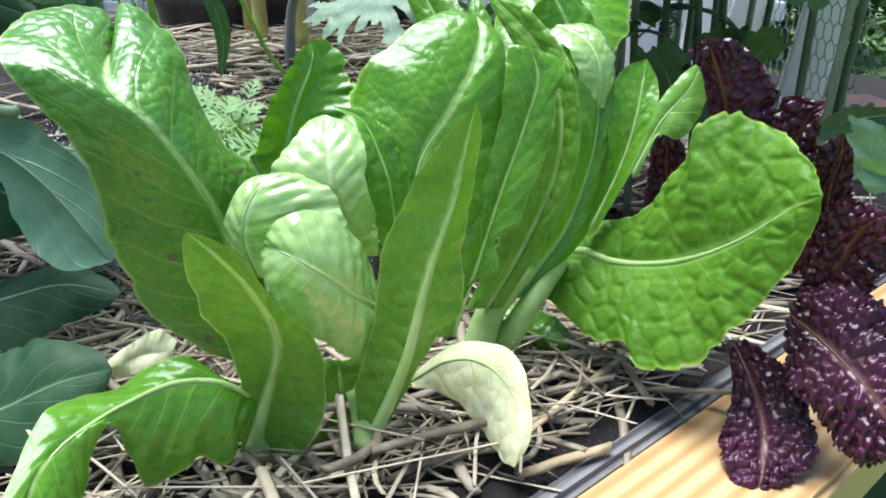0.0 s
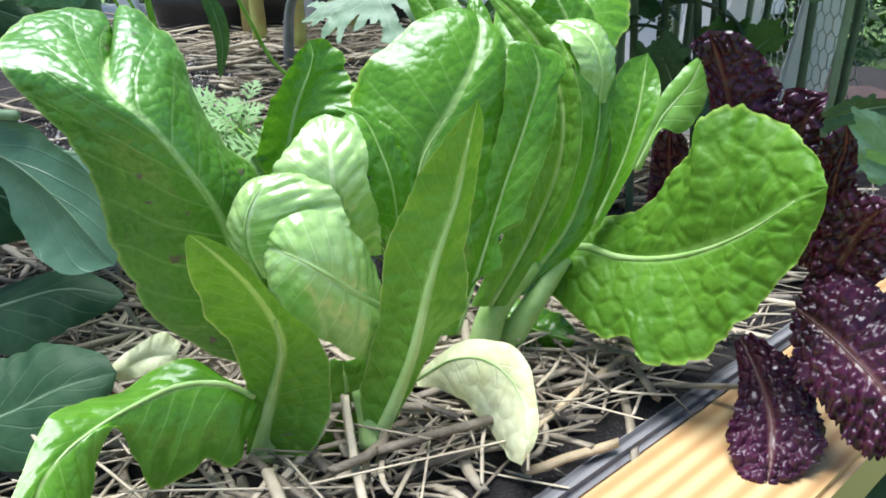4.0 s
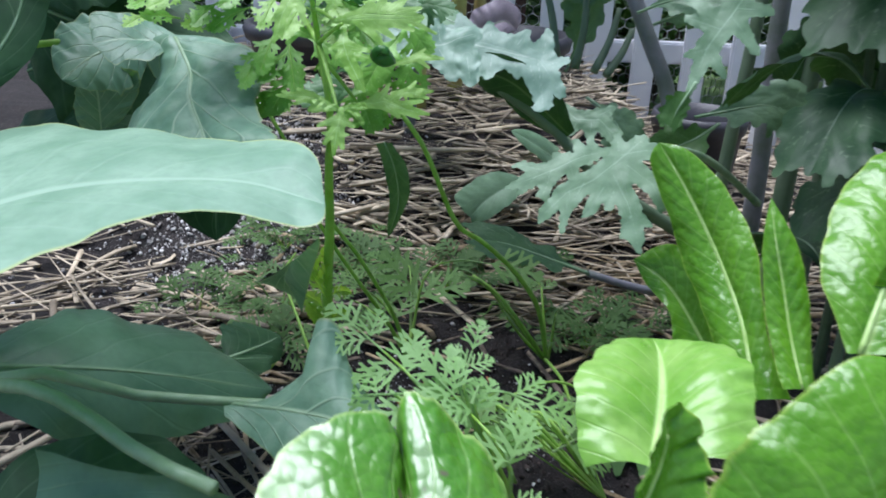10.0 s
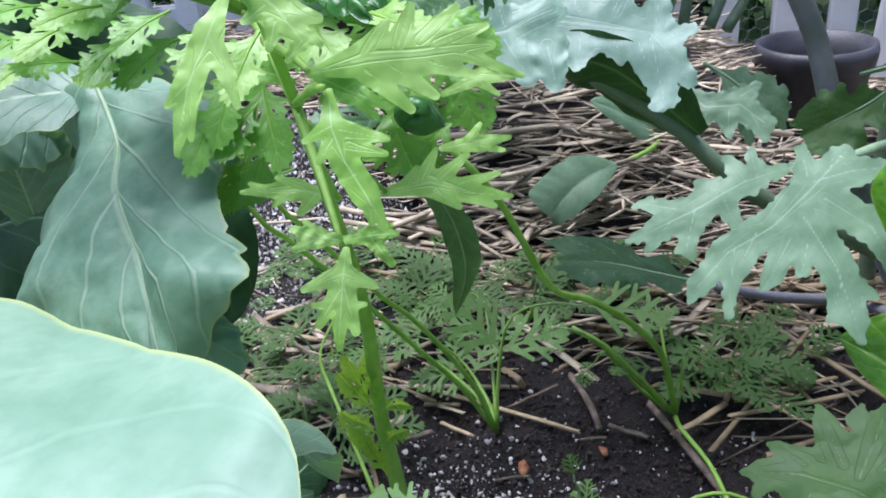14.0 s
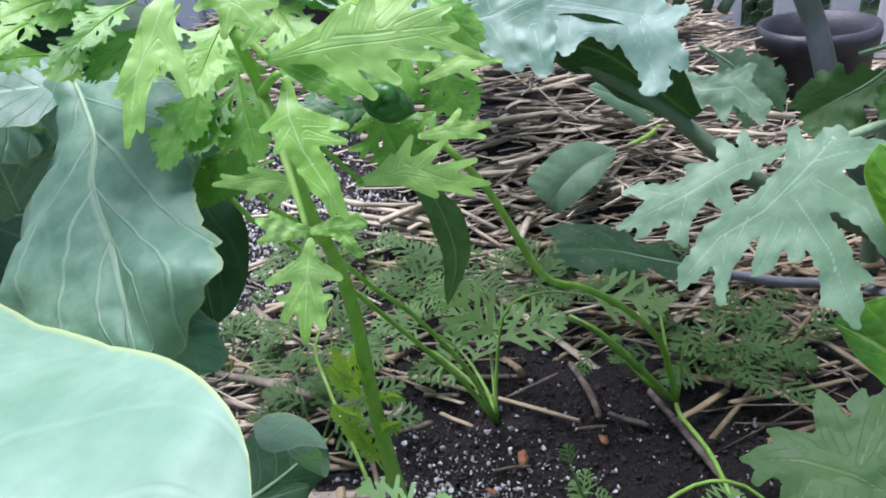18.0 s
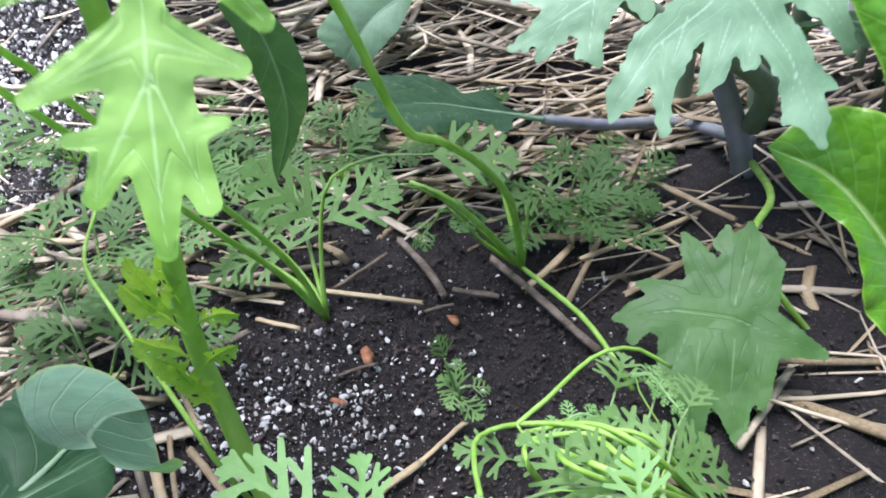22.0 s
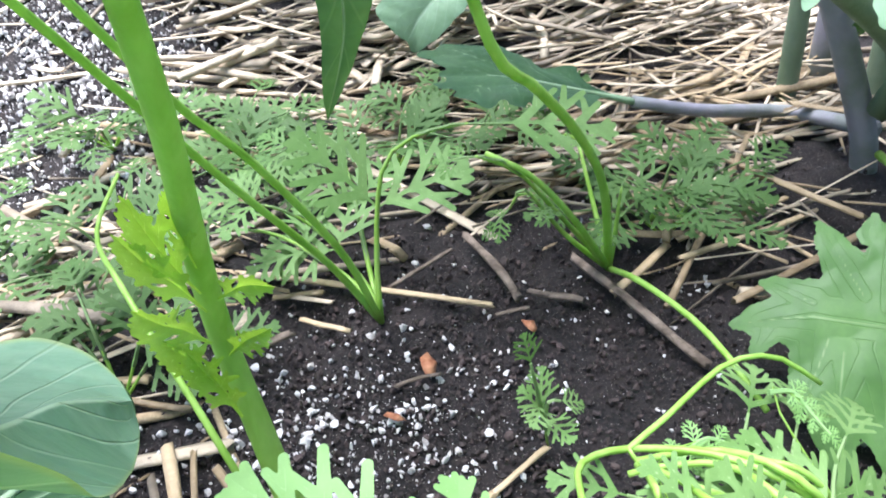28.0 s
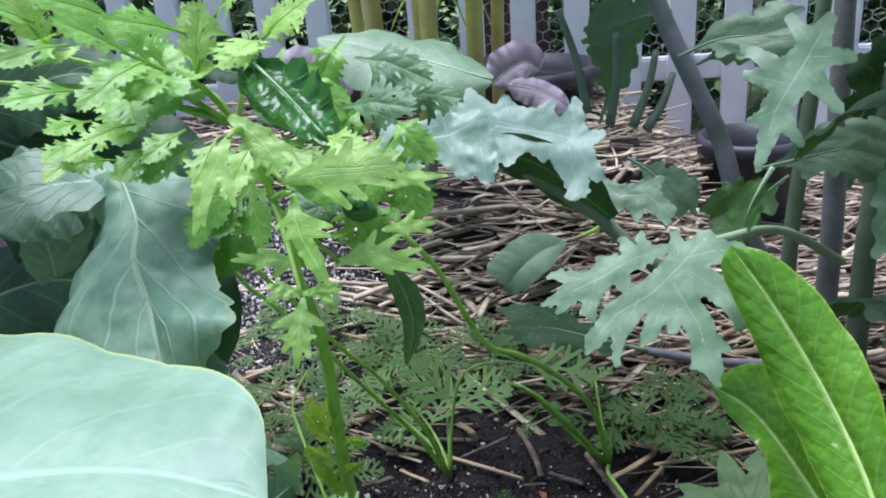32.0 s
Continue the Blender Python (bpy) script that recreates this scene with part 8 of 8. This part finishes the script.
# a stand of taller kale behind the lettuces
rk = random.Random(11)
for k, (x, y) in enumerate(((0.17, 0.84), (0.23, 0.90), (0.29, 0.86), (0.34, 0.97), (0.30, 1.05), (0.36, 0.78))):
    stand = thing("kale_plant", (x, y, -0.01), "tall kale with bare upright stalks and lobed leaves", "kale plant")
    top = Vector((x + rk.uniform(-0.05, 0.05), y + rk.uniform(-0.04, 0.06), 0.52 + rk.uniform(0, 0.1)))
    for j in range(3):
        o = Vector((rk.uniform(-0.025, 0.025), rk.uniform(-0.025, 0.025), 0))
        stalk(stand, [Vector((x, y, -0.01)) + o, lerp((x, y, 0.2), top, 0.35) + o * 1.5, top + o * 2.5], 0.0048, 0.0032, STEM_MID if j == 1 else STEM_DARK, "stem", 12, 9)
    for j in range(17 if x < 0.28 else 7):
        a, h = rk.uniform(0, 6.28), rk.uniform(0.33 if x < 0.28 else 0.42, 0.60) if j < 11 else rk.uniform(0.10, 0.32)
        b = lerp((x, y, 0), top, min(1, h / top.z))
        d = Vector((math.cos(a), math.sin(a), 0))
        ln = rk.uniform(0.08, 0.13)
        tip = b + d * ln * 1.25 + Vector((0, 0, -0.03))
        m1, m2 = b + d * ln * 0.35 + Vector((0, 0, 0.03)), b + d * ln * 0.8 + Vector((0, 0, 0.02))
        s = d.cross(Vector((0, 0, 1))) * ln * 0.42
        leaf(stand, KALE_SHADED, [b, m1, m2, tip], m2 + s, m2 - s, rib_r=0.0018, seed=200 + k * 10 + j, **KK)

over = thing("kale_plant", (0.40, 0.66, 0.0), "tall kale whose lobed leaves hang over the lettuces", "kale plant")
stalk(over, [(0.40, 0.66, -0.1), (0.42, 0.68, 0.2), (0.38, 0.68, 0.42), (0.33, 0.67, 0.55)], 0.008, 0.006, STEM_DARK, "stem", 16, 10)
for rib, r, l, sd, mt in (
    ([(0.1931, 0.78, 0.3731), (0.1988, 0.76, 0.3332), (0.2013, 0.74, 0.2991), (0.2038, 0.72, 0.2632)], (0.2536, 0.74, 0.2962), (0.1512, 0.74, 0.3095), 1, KALE_SHADED),
    ([(0.4083, 0.74, 0.3471), (0.3568, 0.72, 0.3192), (0.305, 0.7, 0.3016), (0.2468, 0.68, 0.292)], (0.3041, 0.71, 0.3389), (0.3273, 0.69, 0.254), 2, KALE_SHADED),
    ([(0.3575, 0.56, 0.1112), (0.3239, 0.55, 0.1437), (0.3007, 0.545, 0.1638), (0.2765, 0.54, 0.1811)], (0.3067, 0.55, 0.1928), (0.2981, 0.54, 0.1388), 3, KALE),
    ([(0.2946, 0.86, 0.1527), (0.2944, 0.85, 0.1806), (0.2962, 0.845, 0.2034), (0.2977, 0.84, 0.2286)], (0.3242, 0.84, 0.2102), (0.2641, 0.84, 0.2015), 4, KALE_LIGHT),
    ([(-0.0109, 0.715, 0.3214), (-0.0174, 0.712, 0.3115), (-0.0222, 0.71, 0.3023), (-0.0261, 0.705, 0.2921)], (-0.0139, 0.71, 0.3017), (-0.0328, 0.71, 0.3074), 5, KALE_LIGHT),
    ([(0.3169, 0.8, 0.3828), (0.3019, 0.78, 0.3523), (0.285, 0.77, 0.3272), (0.2676, 0.76, 0.3073)], (0.3232, 0.77, 0.3218), (0.2655, 0.78, 0.3423), 6, KALE_SHADED),
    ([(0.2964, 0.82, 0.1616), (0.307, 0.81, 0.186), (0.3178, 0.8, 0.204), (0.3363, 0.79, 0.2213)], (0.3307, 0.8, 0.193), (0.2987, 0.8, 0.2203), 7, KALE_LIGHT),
    ([(0.4345, 0.72, 0.1578), (0.3982, 0.71, 0.1572), (0.3632, 0.7, 0.1541), (0.3297, 0.69, 0.146)], (0.365, 0.7, 0.1718), (0.3721, 0.7, 0.1334), 8, KALE_SHADED),
    ([(0.2305, 0.8, 0.1244), (0.2297, 0.79, 0.161), (0.2157, 0.78, 0.1903), (0.1994, 0.78, 0.2171)], (0.2467, 0.78, 0.1848), (0.1915, 0.79, 0.1778), 9, KALE_SHADED),
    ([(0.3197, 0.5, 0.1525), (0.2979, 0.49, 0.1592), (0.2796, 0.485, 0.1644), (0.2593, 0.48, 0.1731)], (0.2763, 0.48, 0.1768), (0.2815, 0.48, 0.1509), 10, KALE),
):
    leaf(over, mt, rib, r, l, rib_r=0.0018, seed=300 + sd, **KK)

# purple-leaved cabbage and the broad blue leaf at the back
cab = thing("cabbage_plant", (-0.26, 1.36, 0.12), "cabbage with blue-green and mauve leaves by the fence", "cabbage plant")
stalk(cab, [(-0.26, 1.36, 0.10), (-0.25, 1.35, 0.2), (-0.22, 1.33, 0.27)], 0.01, 0.007, STEM_KALE, "stem")
leaf(cab, KALE, [(-0.164, 1.24, 0.279), (-0.217, 1.25, 0.296), (-0.278, 1.27, 0.312), (-0.326, 1.28, 0.325), (-0.376, 1.29, 0.333)], (-0.271, 1.33, 0.327), (-0.288, 1.21, 0.262), rib_r=0.002, shape="ovate", wave=0.05, waves=3, bulge=0.1, seed=101, rib_mat=RIB_GREY, label="broad blue-green leaf with a pale midrib")
for rib, r, l, sd in (([(-0.358, 1.36, 0.248), (-0.385, 1.36, 0.272), (-0.421, 1.36, 0.289), (-0.459, 1.36, 0.295)], (-0.4, 1.38, 0.311), (-0.402, 1.35, 0.245), 1), ([(-0.169, 1.36, 0.252), (-0.147, 1.36, 0.269), (-0.124, 1.36, 0.278), (-0.107, 1.36, 0.266)], (-0.126, 1.35, 0.251), (-0.153, 1.37, 0.3), 2), ([(-0.147, 1.34, 0.254), (-0.111, 1.34, 0.245), (-0.084, 1.33, 0.231), (-0.07, 1.33, 0.219)], (-0.112, 1.33, 0.222), (-0.097, 1.35, 0.253), 3), ([(-0.658, 1.3, 0.321), (-0.658, 1.3, 0.335), (-0.659, 1.3, 0.349)], (-0.647, 1.3, 0.338), (-0.669, 1.3, 0.339), 4)):
    leaf(cab, MAUVE, rib, r, l, rib_r=0.0015, shape="round", wave=0.1, waves=3, bulge=0.12, seed=100 + sd, rib_mat=RIB_GREY)
low = thing("cabbage_seedling", (-0.005, 1.378, 0.06), "small cabbage with a blue-grey leaf on the straw", "cabbage plant")
loft_leaf(low, KALE, [(-0.0857, 1.185, 0.0982), (-0.1173, 1.165, 0.0924), (-0.1415, 1.145, 0.0803), (-0.1566, 1.13, 0.0659)], [(-0.0862, 1.18, 0.0939), (-0.1071, 1.15, 0.0794), (-0.1309, 1.135, 0.0654), (-0.1512, 1.13, 0.0561), (-0.1566, 1.13, 0.0659)], [(-0.0893, 1.19, 0.0989), (-0.11, 1.185, 0.1084), (-0.1365, 1.175, 0.1113), (-0.1752, 1.14, 0.0937), (-0.1675, 1.13, 0.076), (-0.1566, 1.13, 0.0659)], rib_mat=RIB_GREY, rib_r=0.0008, bulge=0.05, wave=0.02, seed=111)
leaf(low, KALE, [(-0.017, 1.3, 0.088), (-0.046, 1.27, 0.107), (-0.079, 1.25, 0.133), (-0.109, 1.24, 0.151)], (-0.063, 1.28, 0.135), (-0.081, 1.23, 0.121), rib_r=0.0015, shape="ovate", wave=0.04, waves=3, bulge=0.1, seed=112, rib_mat=RIB_GREY)
stalk(low, [(-0.004, 1.36, 0.07), (-0.047, 1.22, 0.099), (-0.072, 1.2, 0.096)], 0.0035, 0.0025, STEM_GREEN, "petiole")

# tan canes
for k, (x, y, lx) in enumerate(((-0.324, 1.46, -0.03), (-0.251, 1.43, -0.01), (-0.20, 1.52, 0.01), (-0.17, 1.56, 0.02), (-0.38, 1.6, -0.02), (-0.29, 1.62, 0.0))):
    cane = thing("corn_stalk", (x, y, 0.1), "thick tan and yellow-green stalk rising from straw", "stalk", "canes by the fence")
    stalk(cane, [(x, y, 0.09), (x + lx * 0.5, y + 0.02, 0.4), (x + lx, y + 0.04, 0.9)], 0.0135 if k < 3 else 0.010, 0.011, CANE, "cane", 12, 12)
    for j in range(3):
        a = 1.3 * k + 2.2 * j
        z = 0.28 + 0.14 * j
        b = Vector((x + lx * z, y + 0.03, z))
        d = Vector((math.cos(a), math.sin(a) * 0.5, 0))
        leaf(cane, HERB, [b, b + d * 0.05 + Vector((0, 0, 0.09)), b + d * 0.13 + Vector((0, 0, 0.14)), b + d * 0.25 + Vector((0, 0, 0.08))], b + d * 0.11 + Vector((0, 0.016, 0.14)), b + d * 0.11 + Vector((0, -0.016, 0.14)), shape="lance", n=24, m=3, wave=0.1, waves=4, seed=120 + k * 3 + j)

# ---- mulch and soil ----
def straw_geo(length, r, bend, seed, sides=6, n=3):
    rnd = random.Random(seed)
    verts, faces = [], []
    for k in range(n + 1):
        s = k / n
        x = (s - 0.5) * length
        y, z = bend * math.sin(math.pi * s) * length, rnd.uniform(-0.2, 0.2) * r
        rr = r * (0.9 + 0.2 * rnd.random())
        for j in range(sides):
            a = 2 * math.pi * j / sides
            verts.append((x + rnd.uniform(-1, 1) * r * (k in (0, n)), y + rr * math.cos(a), z + rr * 0.7 * math.sin(a)))
    for k in range(n):
        for j in range(sides):
            faces.append((k * sides + j, k * sides + (j + 1) % sides, (k + 1) * sides + (j + 1) % sides, (k + 1) * sides + j))
    faces += [tuple(range(sides - 1, -1, -1)), tuple(n * sides + j for j in range(sides))]
    return verts, faces


def mulch_amount(x, y):
    """How thickly the straw lies: bare round the carrots, deep elsewhere."""
    if (Vector((x, y, 0)) - BOARD_A).dot(BOARD_OUT) > -0.022:
        return 0.0
    d = math.hypot((x + 0.16) / 0.17, (y - 0.80) / 0.15)
    a = smooth(0.85, 1.3, d)
    if -0.12 < x < 0.30 and 0.60 < y < 0.99:
        a *= 0.14
    elif 0.80 < y < 1.0 and -0.38 < x < 0.30:
        a *= 0.2
    elif 1.0 <= y < 1.16 and -0.38 < x < 0.30:
        a *= 0.55
    if x < -0.2 and y < 0.80:
        a *= 0.6
    e = math.hypot((x + 0.46) / 0.15, (y - 1.18) / 0.17)
    a *= 0.2 + 0.8 * smooth(0.7, 1.2, e)
    if x < -0.22 and 0.82 < y < 1.35:
        a *= 0.75
    return a


rm = random.Random(3)
verts, faces = [], []
count = 0
shapes = [straw_geo(1.0, 0.02, rm.uniform(-0.06, 0.06), k) for k in range(10)]
straws = [mesh_from("straw", *g, STRAW_PIECE) for g in shapes]
near = 0
for trial in range(9500):
    x, y = rm.uniform(-0.75, 0.5), rm.uniform(0.22, 1.85)
    if count % 3 == 0:
        x, y = rm.uniform(-0.45, 0.2), rm.uniform(0.24, 1.3)
    if rm.random() > mulch_amount(x, y):
        continue
    v, f = shapes[count % 10]
    ln = (0.02 + 0.15 * rm.random() ** 1.5) * (1.4 if 0.6 < y < 1.16 and x > -0.3 else 1.0)
    thick = (0.0007 + 0.003 * rm.random() ** 3) * (1.35 if y > 0.7 else 1.0) / 0.02
    flat = thick * rm.choice((1.0, 1.0, 0.35))
    depth = rm.random() ** 1.5 * 0.03 * mulch_amount(x, y)
    m = pose(x, y, ground_z(x, y) + 0.002 + depth, rm.uniform(-14, 14), rm.uniform(-14, 14), rm.gauss(4, 34) if y > 0.9 else rm.gauss(15, 60)) @ Matrix.Diagonal((ln, thick, flat, 1))
    if near < 280 and 0.6 < y < 1.14 and -0.40 < x < 0.26:
        ob = new("straw", straws[count % 10])
        ob.matrix_world = m
        tagged(ob, "single dry straw lying on dark soil", "straw", "loose straws")
        near, count = near + 1, count + 1
        continue
    k = len(verts)
    verts += [m @ Vector(p) for p in v]
    faces += [tuple(i + k for i in q) for q in f]
    count += 1
mulch = new("straw_mulch", mesh_from("straw_mulch", verts, faces, STRAW))
tagged(mulch, "loose dry straw mulch covering the bed", "straw", kind="stuff")

# loose single straws and twigs on the bare soil
def loose(a, b, r, material, name, label, bend=0.0, group="loose straws"):
    a, b = Vector(a), Vector(b)
    v, f = straw_geo((b - a).length, r, bend, int(a.x * 1e4) % 97, 7, 5)
    ob = new(name, mesh_from(name, v, f, material))
    d = (b - a).normalized()
    ob.matrix_world = Matrix.Translation((a + b) / 2) @ d.to_track_quat("X", "Z").to_matrix().to_4x4()
    return tagged(ob, label, "straw" if material is not TWIG else "twig", group)


for a, b, r in (
    ((-0.312, 0.953, 0.004), (-0.144, 0.878, 0.004), 0.0022), ((0.017, 1.02, 0.014), (0.088, 0.897, 0.012), 0.0026), ((0.061, 0.994, 0.02), (-0.053, 0.851, 0.006), 0.0022),
    ((-0.003, 0.969, 0.008), (-0.029, 0.912, 0.005), 0.0028), ((-0.031, 0.907, 0.005), (-0.075, 0.873, 0.004), 0.0028), ((-0.016, 0.849, 0.005), (0.094, 0.892, 0.008), 0.0026),
    ((0.06, 0.934, 0.008), (-0.023, 0.909, 0.006), 0.0018), ((-0.098, 1.029, 0.01), (0.038, 0.992, 0.012), 0.0022), ((-0.045, 0.978, 0.006), (0.028, 0.873, 0.006), 0.0014),
    ((-0.388, 1.13, 0.012), (-0.414, 0.942, 0.008), 0.0036), ((-0.366, 0.962, 0.006), (-0.419, 0.91, 0.006), 0.0032), ((-0.446, 1.041, 0.008), (-0.385, 1.08, 0.01), 0.002),
    ((-0.346, 0.851, 0.003), (-0.305, 0.834, 0.003), 0.0022), ((-0.351, 0.864, 0.003), (-0.332, 0.862, 0.003), 0.003), ((-0.316, 0.812, 0.004), (-0.3, 0.747, 0.01), 0.0032),
    ((-0.302, 0.804, 0.006), (-0.293, 0.747, 0.012), 0.0016), ((-0.291, 0.793, 0.004), (-0.265, 0.745, 0.006), 0.0022), ((-0.14, 0.775, 0.003), (-0.169, 0.755, 0.003), 0.0016),
    ((-0.169, 0.755, 0.003), (-0.204, 0.734, 0.004), 0.0022), ((-0.126, 0.715, 0.004), (-0.130, 0.7, 0.006), 0.002), ((-0.251, 0.892, 0.003), (-0.224, 0.874, 0.004), 0.0018),
    ((-0.181, 1.252, 0.05), (-0.067, 1.144, 0.06), 0.0018), ((-0.267, 0.914, 0.004), (-0.238, 0.911, 0.005), 0.002), ((0.023, 0.912, 0.008), (-0.021, 0.933, 0.006), 0.002), ((-0.08, 0.95, 0.006), (-0.009, 0.964, 0.01), 0.002),
    ((0.069, 0.495, 0.06), (0.051, 0.457, 0.045), 0.0016), ((0.114, 0.457, 0.045), (0.047, 0.381, 0.04), 0.0024), ((0.041, 0.345, 0.04), (0.093, 0.37, 0.04), 0.003),
):
    loose(a, b, r, STRAW_PIECE, "straw", "single dry straw lying on dark soil", rm.uniform(-0.02, 0.02))
for a, b, r in (((-0.147, 0.946, 0.006), (-0.128, 0.88, 0.003), 0.0028), ((-0.088, 0.912, 0.004), (-0.049, 0.809, 0.003), 0.003), ((-0.121, 0.886, 0.003), (-0.093, 0.872, 0.003), 0.0024), ((-0.144, 0.87, 0.003), (-0.125, 0.872, 0.003), 0.0014), ((-0.282, 0.871, 0.003), (-0.257, 0.879, 0.005), 0.0026), ((-0.205, 0.828, 0.003), (-0.181, 0.832, 0.003), 0.0012), ((-0.158, 0.936, 0.004), (-0.199, 0.908, 0.004), 0.0016)):
    loose(a, b, r, TWIG, "twig", "short grey-brown twig on dark soil", rm.uniform(-0.05, 0.05), "twigs on the soil")


def pebble_geo(seed):
    rnd = random.Random(seed)
    bm = bmesh.new()
    bmesh.ops.create_icosphere(bm, subdivisions=1, radius=1.0)
    for v in bm.verts:
        v.co *= rnd.uniform(0.4, 1.35)
        v.co.z *= 0.55
    bm.verts.index_update()
    g = [v.co.copy() for v in bm.verts], [tuple(v.index for v in f.verts) for f in bm.faces]
    bm.free()
    return g


kinds = [pebble_geo(k) for k in range(8)]


def scatter(name, number, material, size, where, label, category, smooth=False):
    verts, faces = [], []
    for k in range(number):
        x, y, lift = where()
        s = size()
        v, f = kinds[k % 8]
        m = pose(x, y, ground_z(x, y) + 0.002 + s * lift, rm.uniform(0, 360), rm.uniform(0, 360), rm.uniform(0, 360)) @ Matrix.Diagonal((s, s * rm.uniform(0.7, 1.1), s, 1))
        i = len(verts)
        verts += [m @ p for p in v]
        faces += [tuple(j + i for j in q) for q in f]
    ob = new(name, mesh_from(name, verts, faces, material, smooth=smooth))
    return tagged(ob, label, category, kind="stuff")


def bare():
    while True:
        x, y = rm.gauss(-0.17, 0.13), rm.gauss(0.83, 0.11)
        if inside_bed(x, y):
            return x, y, 0.25


def white_spots():
    """Perlite gathers in a band in front of the first carrot."""
    if rm.random() < 0.5:
        return rm.gauss(-0.245, 0.05), rm.gauss(0.785, 0.045), 0.3
    if rm.random() < 0.5:
        return rm.gauss(-0.45, 0.08), rm.gauss(1.18, 0.10), 0.3
    return bare()


scatter("soil_crumbs", 22000, CRUMB, lambda: 0.0004 + 0.0022 * rm.random() ** 6, bare, "dark crumbs of potting soil and bark", "soil crumbs")
scatter("perlite", 4200, PERLITE, lambda: 0.0003 + 0.0027 * rm.random() ** 4.5, white_spots, "white perlite grains on the dark soil", "perlite")
scatter("perlite", 6500, PERLITE, lambda: 0.0006 + 0.0032 * rm.random() ** 3, lambda: (rm.gauss(-0.46, 0.09), rm.gauss(1.2, 0.12), 0.3), "white perlite grains among the straw", "perlite")
for k, (p, s) in enumerate((((-0.187, 0.84, 0.003), 0.006), ((-0.128, 0.86, 0.002), 0.0045), ((-0.207, 0.808, 0.002), 0.004))):
    v, f = kinds[k]
    ob = new("bark_chip", mesh_from("bark_chip", [Vector((a.x * s * 0.8, a.y * s * 1.5, a.z * s * 0.7)) for a in v], f, BARK_CHIP))
    ob.location, ob.rotation_euler = p, (0.2, 0.1, 0.5 * k)
    tagged(ob, "small orange-brown bark chip on dark soil", "bark chip", "bark chips")

# ---- beyond the fence ----
rg = random.Random(8)
verts, faces = [], []
for k in range(9000):
    x, y = rg.uniform(0.3, 5.0), rg.uniform(1.0, 6.0)
    if k < 3000:
        x, y = rg.uniform(-3, 0.6), rg.uniform(2.2, 5.0)
    a, h = rg.uniform(0, 6.28), rg.uniform(0.03, 0.07)
    w = Vector((math.cos(a), math.sin(a), 0)) * 0.003
    b = Vector((x, y, -0.16))
    t = b + Vector((rg.uniform(-0.03, 0.03), rg.uniform(-0.03, 0.03), h))
    i = len(verts)
    verts += [b - w, b + w, lerp(b, t, 0.6) + w * 0.7, lerp(b, t, 0.6) - w * 0.7, t]
    faces += [(i, i + 1, i + 2, i + 3), (i + 3, i + 2, i + 4)]
tagged(new("grass", mesh_from("grass", verts, faces, GRASS)), "mown green lawn grass beyond the fence", "grass", kind="stuff")


def shrub(x, y, w, d, h, label, leaves, seed, size=0.065, z0=-0.16):
    """A shrub: forked stems and many small separate leaves with gaps."""
    rnd = random.Random(seed)
    t = thing("shrub", (x, y, z0), label, "shrub", "shrubs beyond the fence")
    for k in range(6):
        a = rnd.uniform(0, 6.28)
        tip = Vector((x + 0.4 * w * math.cos(a), y + 0.4 * d * math.sin(a), z0 + h * rnd.uniform(0.6, 0.9)))
        stalk(t, [(x + 0.05 * math.cos(a), y + 0.05 * math.sin(a), z0), lerp((x, y, z0 + 0.1), tip, 0.5) + Vector((0, 0, 0.05)), tip], 0.016, 0.005, BARK, "branch", 8, 6)
    verts, faces, uvs = [], [], []
    clumps = [(rnd.gauss(0, 0.28), rnd.gauss(0, 0.28), rnd.uniform(0.05, 1.0)) for _ in range(26)]
    for k in range(leaves):
        cx, cy, cz = clumps[k % 26]
        p = Vector((x + w * (cx + rnd.gauss(0, 0.11)), y + d * (cy + rnd.gauss(0, 0.11)), z0 + h * (cz + rnd.gauss(0, 0.08))))
        if p.z < z0 + 0.02:
            continue
        way = Vector((rnd.uniform(-1, 1), rnd.uniform(-1, 1), rnd.uniform(-0.7, 0.5))).normalized()
        side = way.cross(Vector((rnd.uniform(-0.4, 0.4), rnd.uniform(-0.4, 0.4), 1))).normalized()
        s = size * rnd.uniform(0.6, 1.3)
        sub_blade(verts, faces, uvs, p, way, side, s, s * 0.55)
    part("crown", mesh_from("crown", verts, faces, HEDGE, uvs, smooth=False), t, "dense dark green leaves")
    return t


shrub(-0.6, 2.75, 1.6, 0.9, 1.3, "dark leafy shrub behind the picket fence", 8000, 1)
shrub(0.35, 2.9, 1.3, 0.9, 1.2, "dark leafy shrub behind the picket fence", 7000, 2)
shrub(-1.7, 2.5, 1.2, 0.9, 1.2, "dark leafy shrub behind the picket fence", 2600, 3)
shrub(1.6, 3.6, 1.3, 0.9, 1.3, "leafy shrub at the edge of the lawn", 3600, 4)
shrub(2.8, 4.6, 1.8, 1.2, 1.6, "leafy shrub at the edge of the lawn", 3600, 5)
shrub(0.9, 5.2, 2.0, 1.2, 1.8, "leafy shrub at the edge of the lawn", 3600, 6)
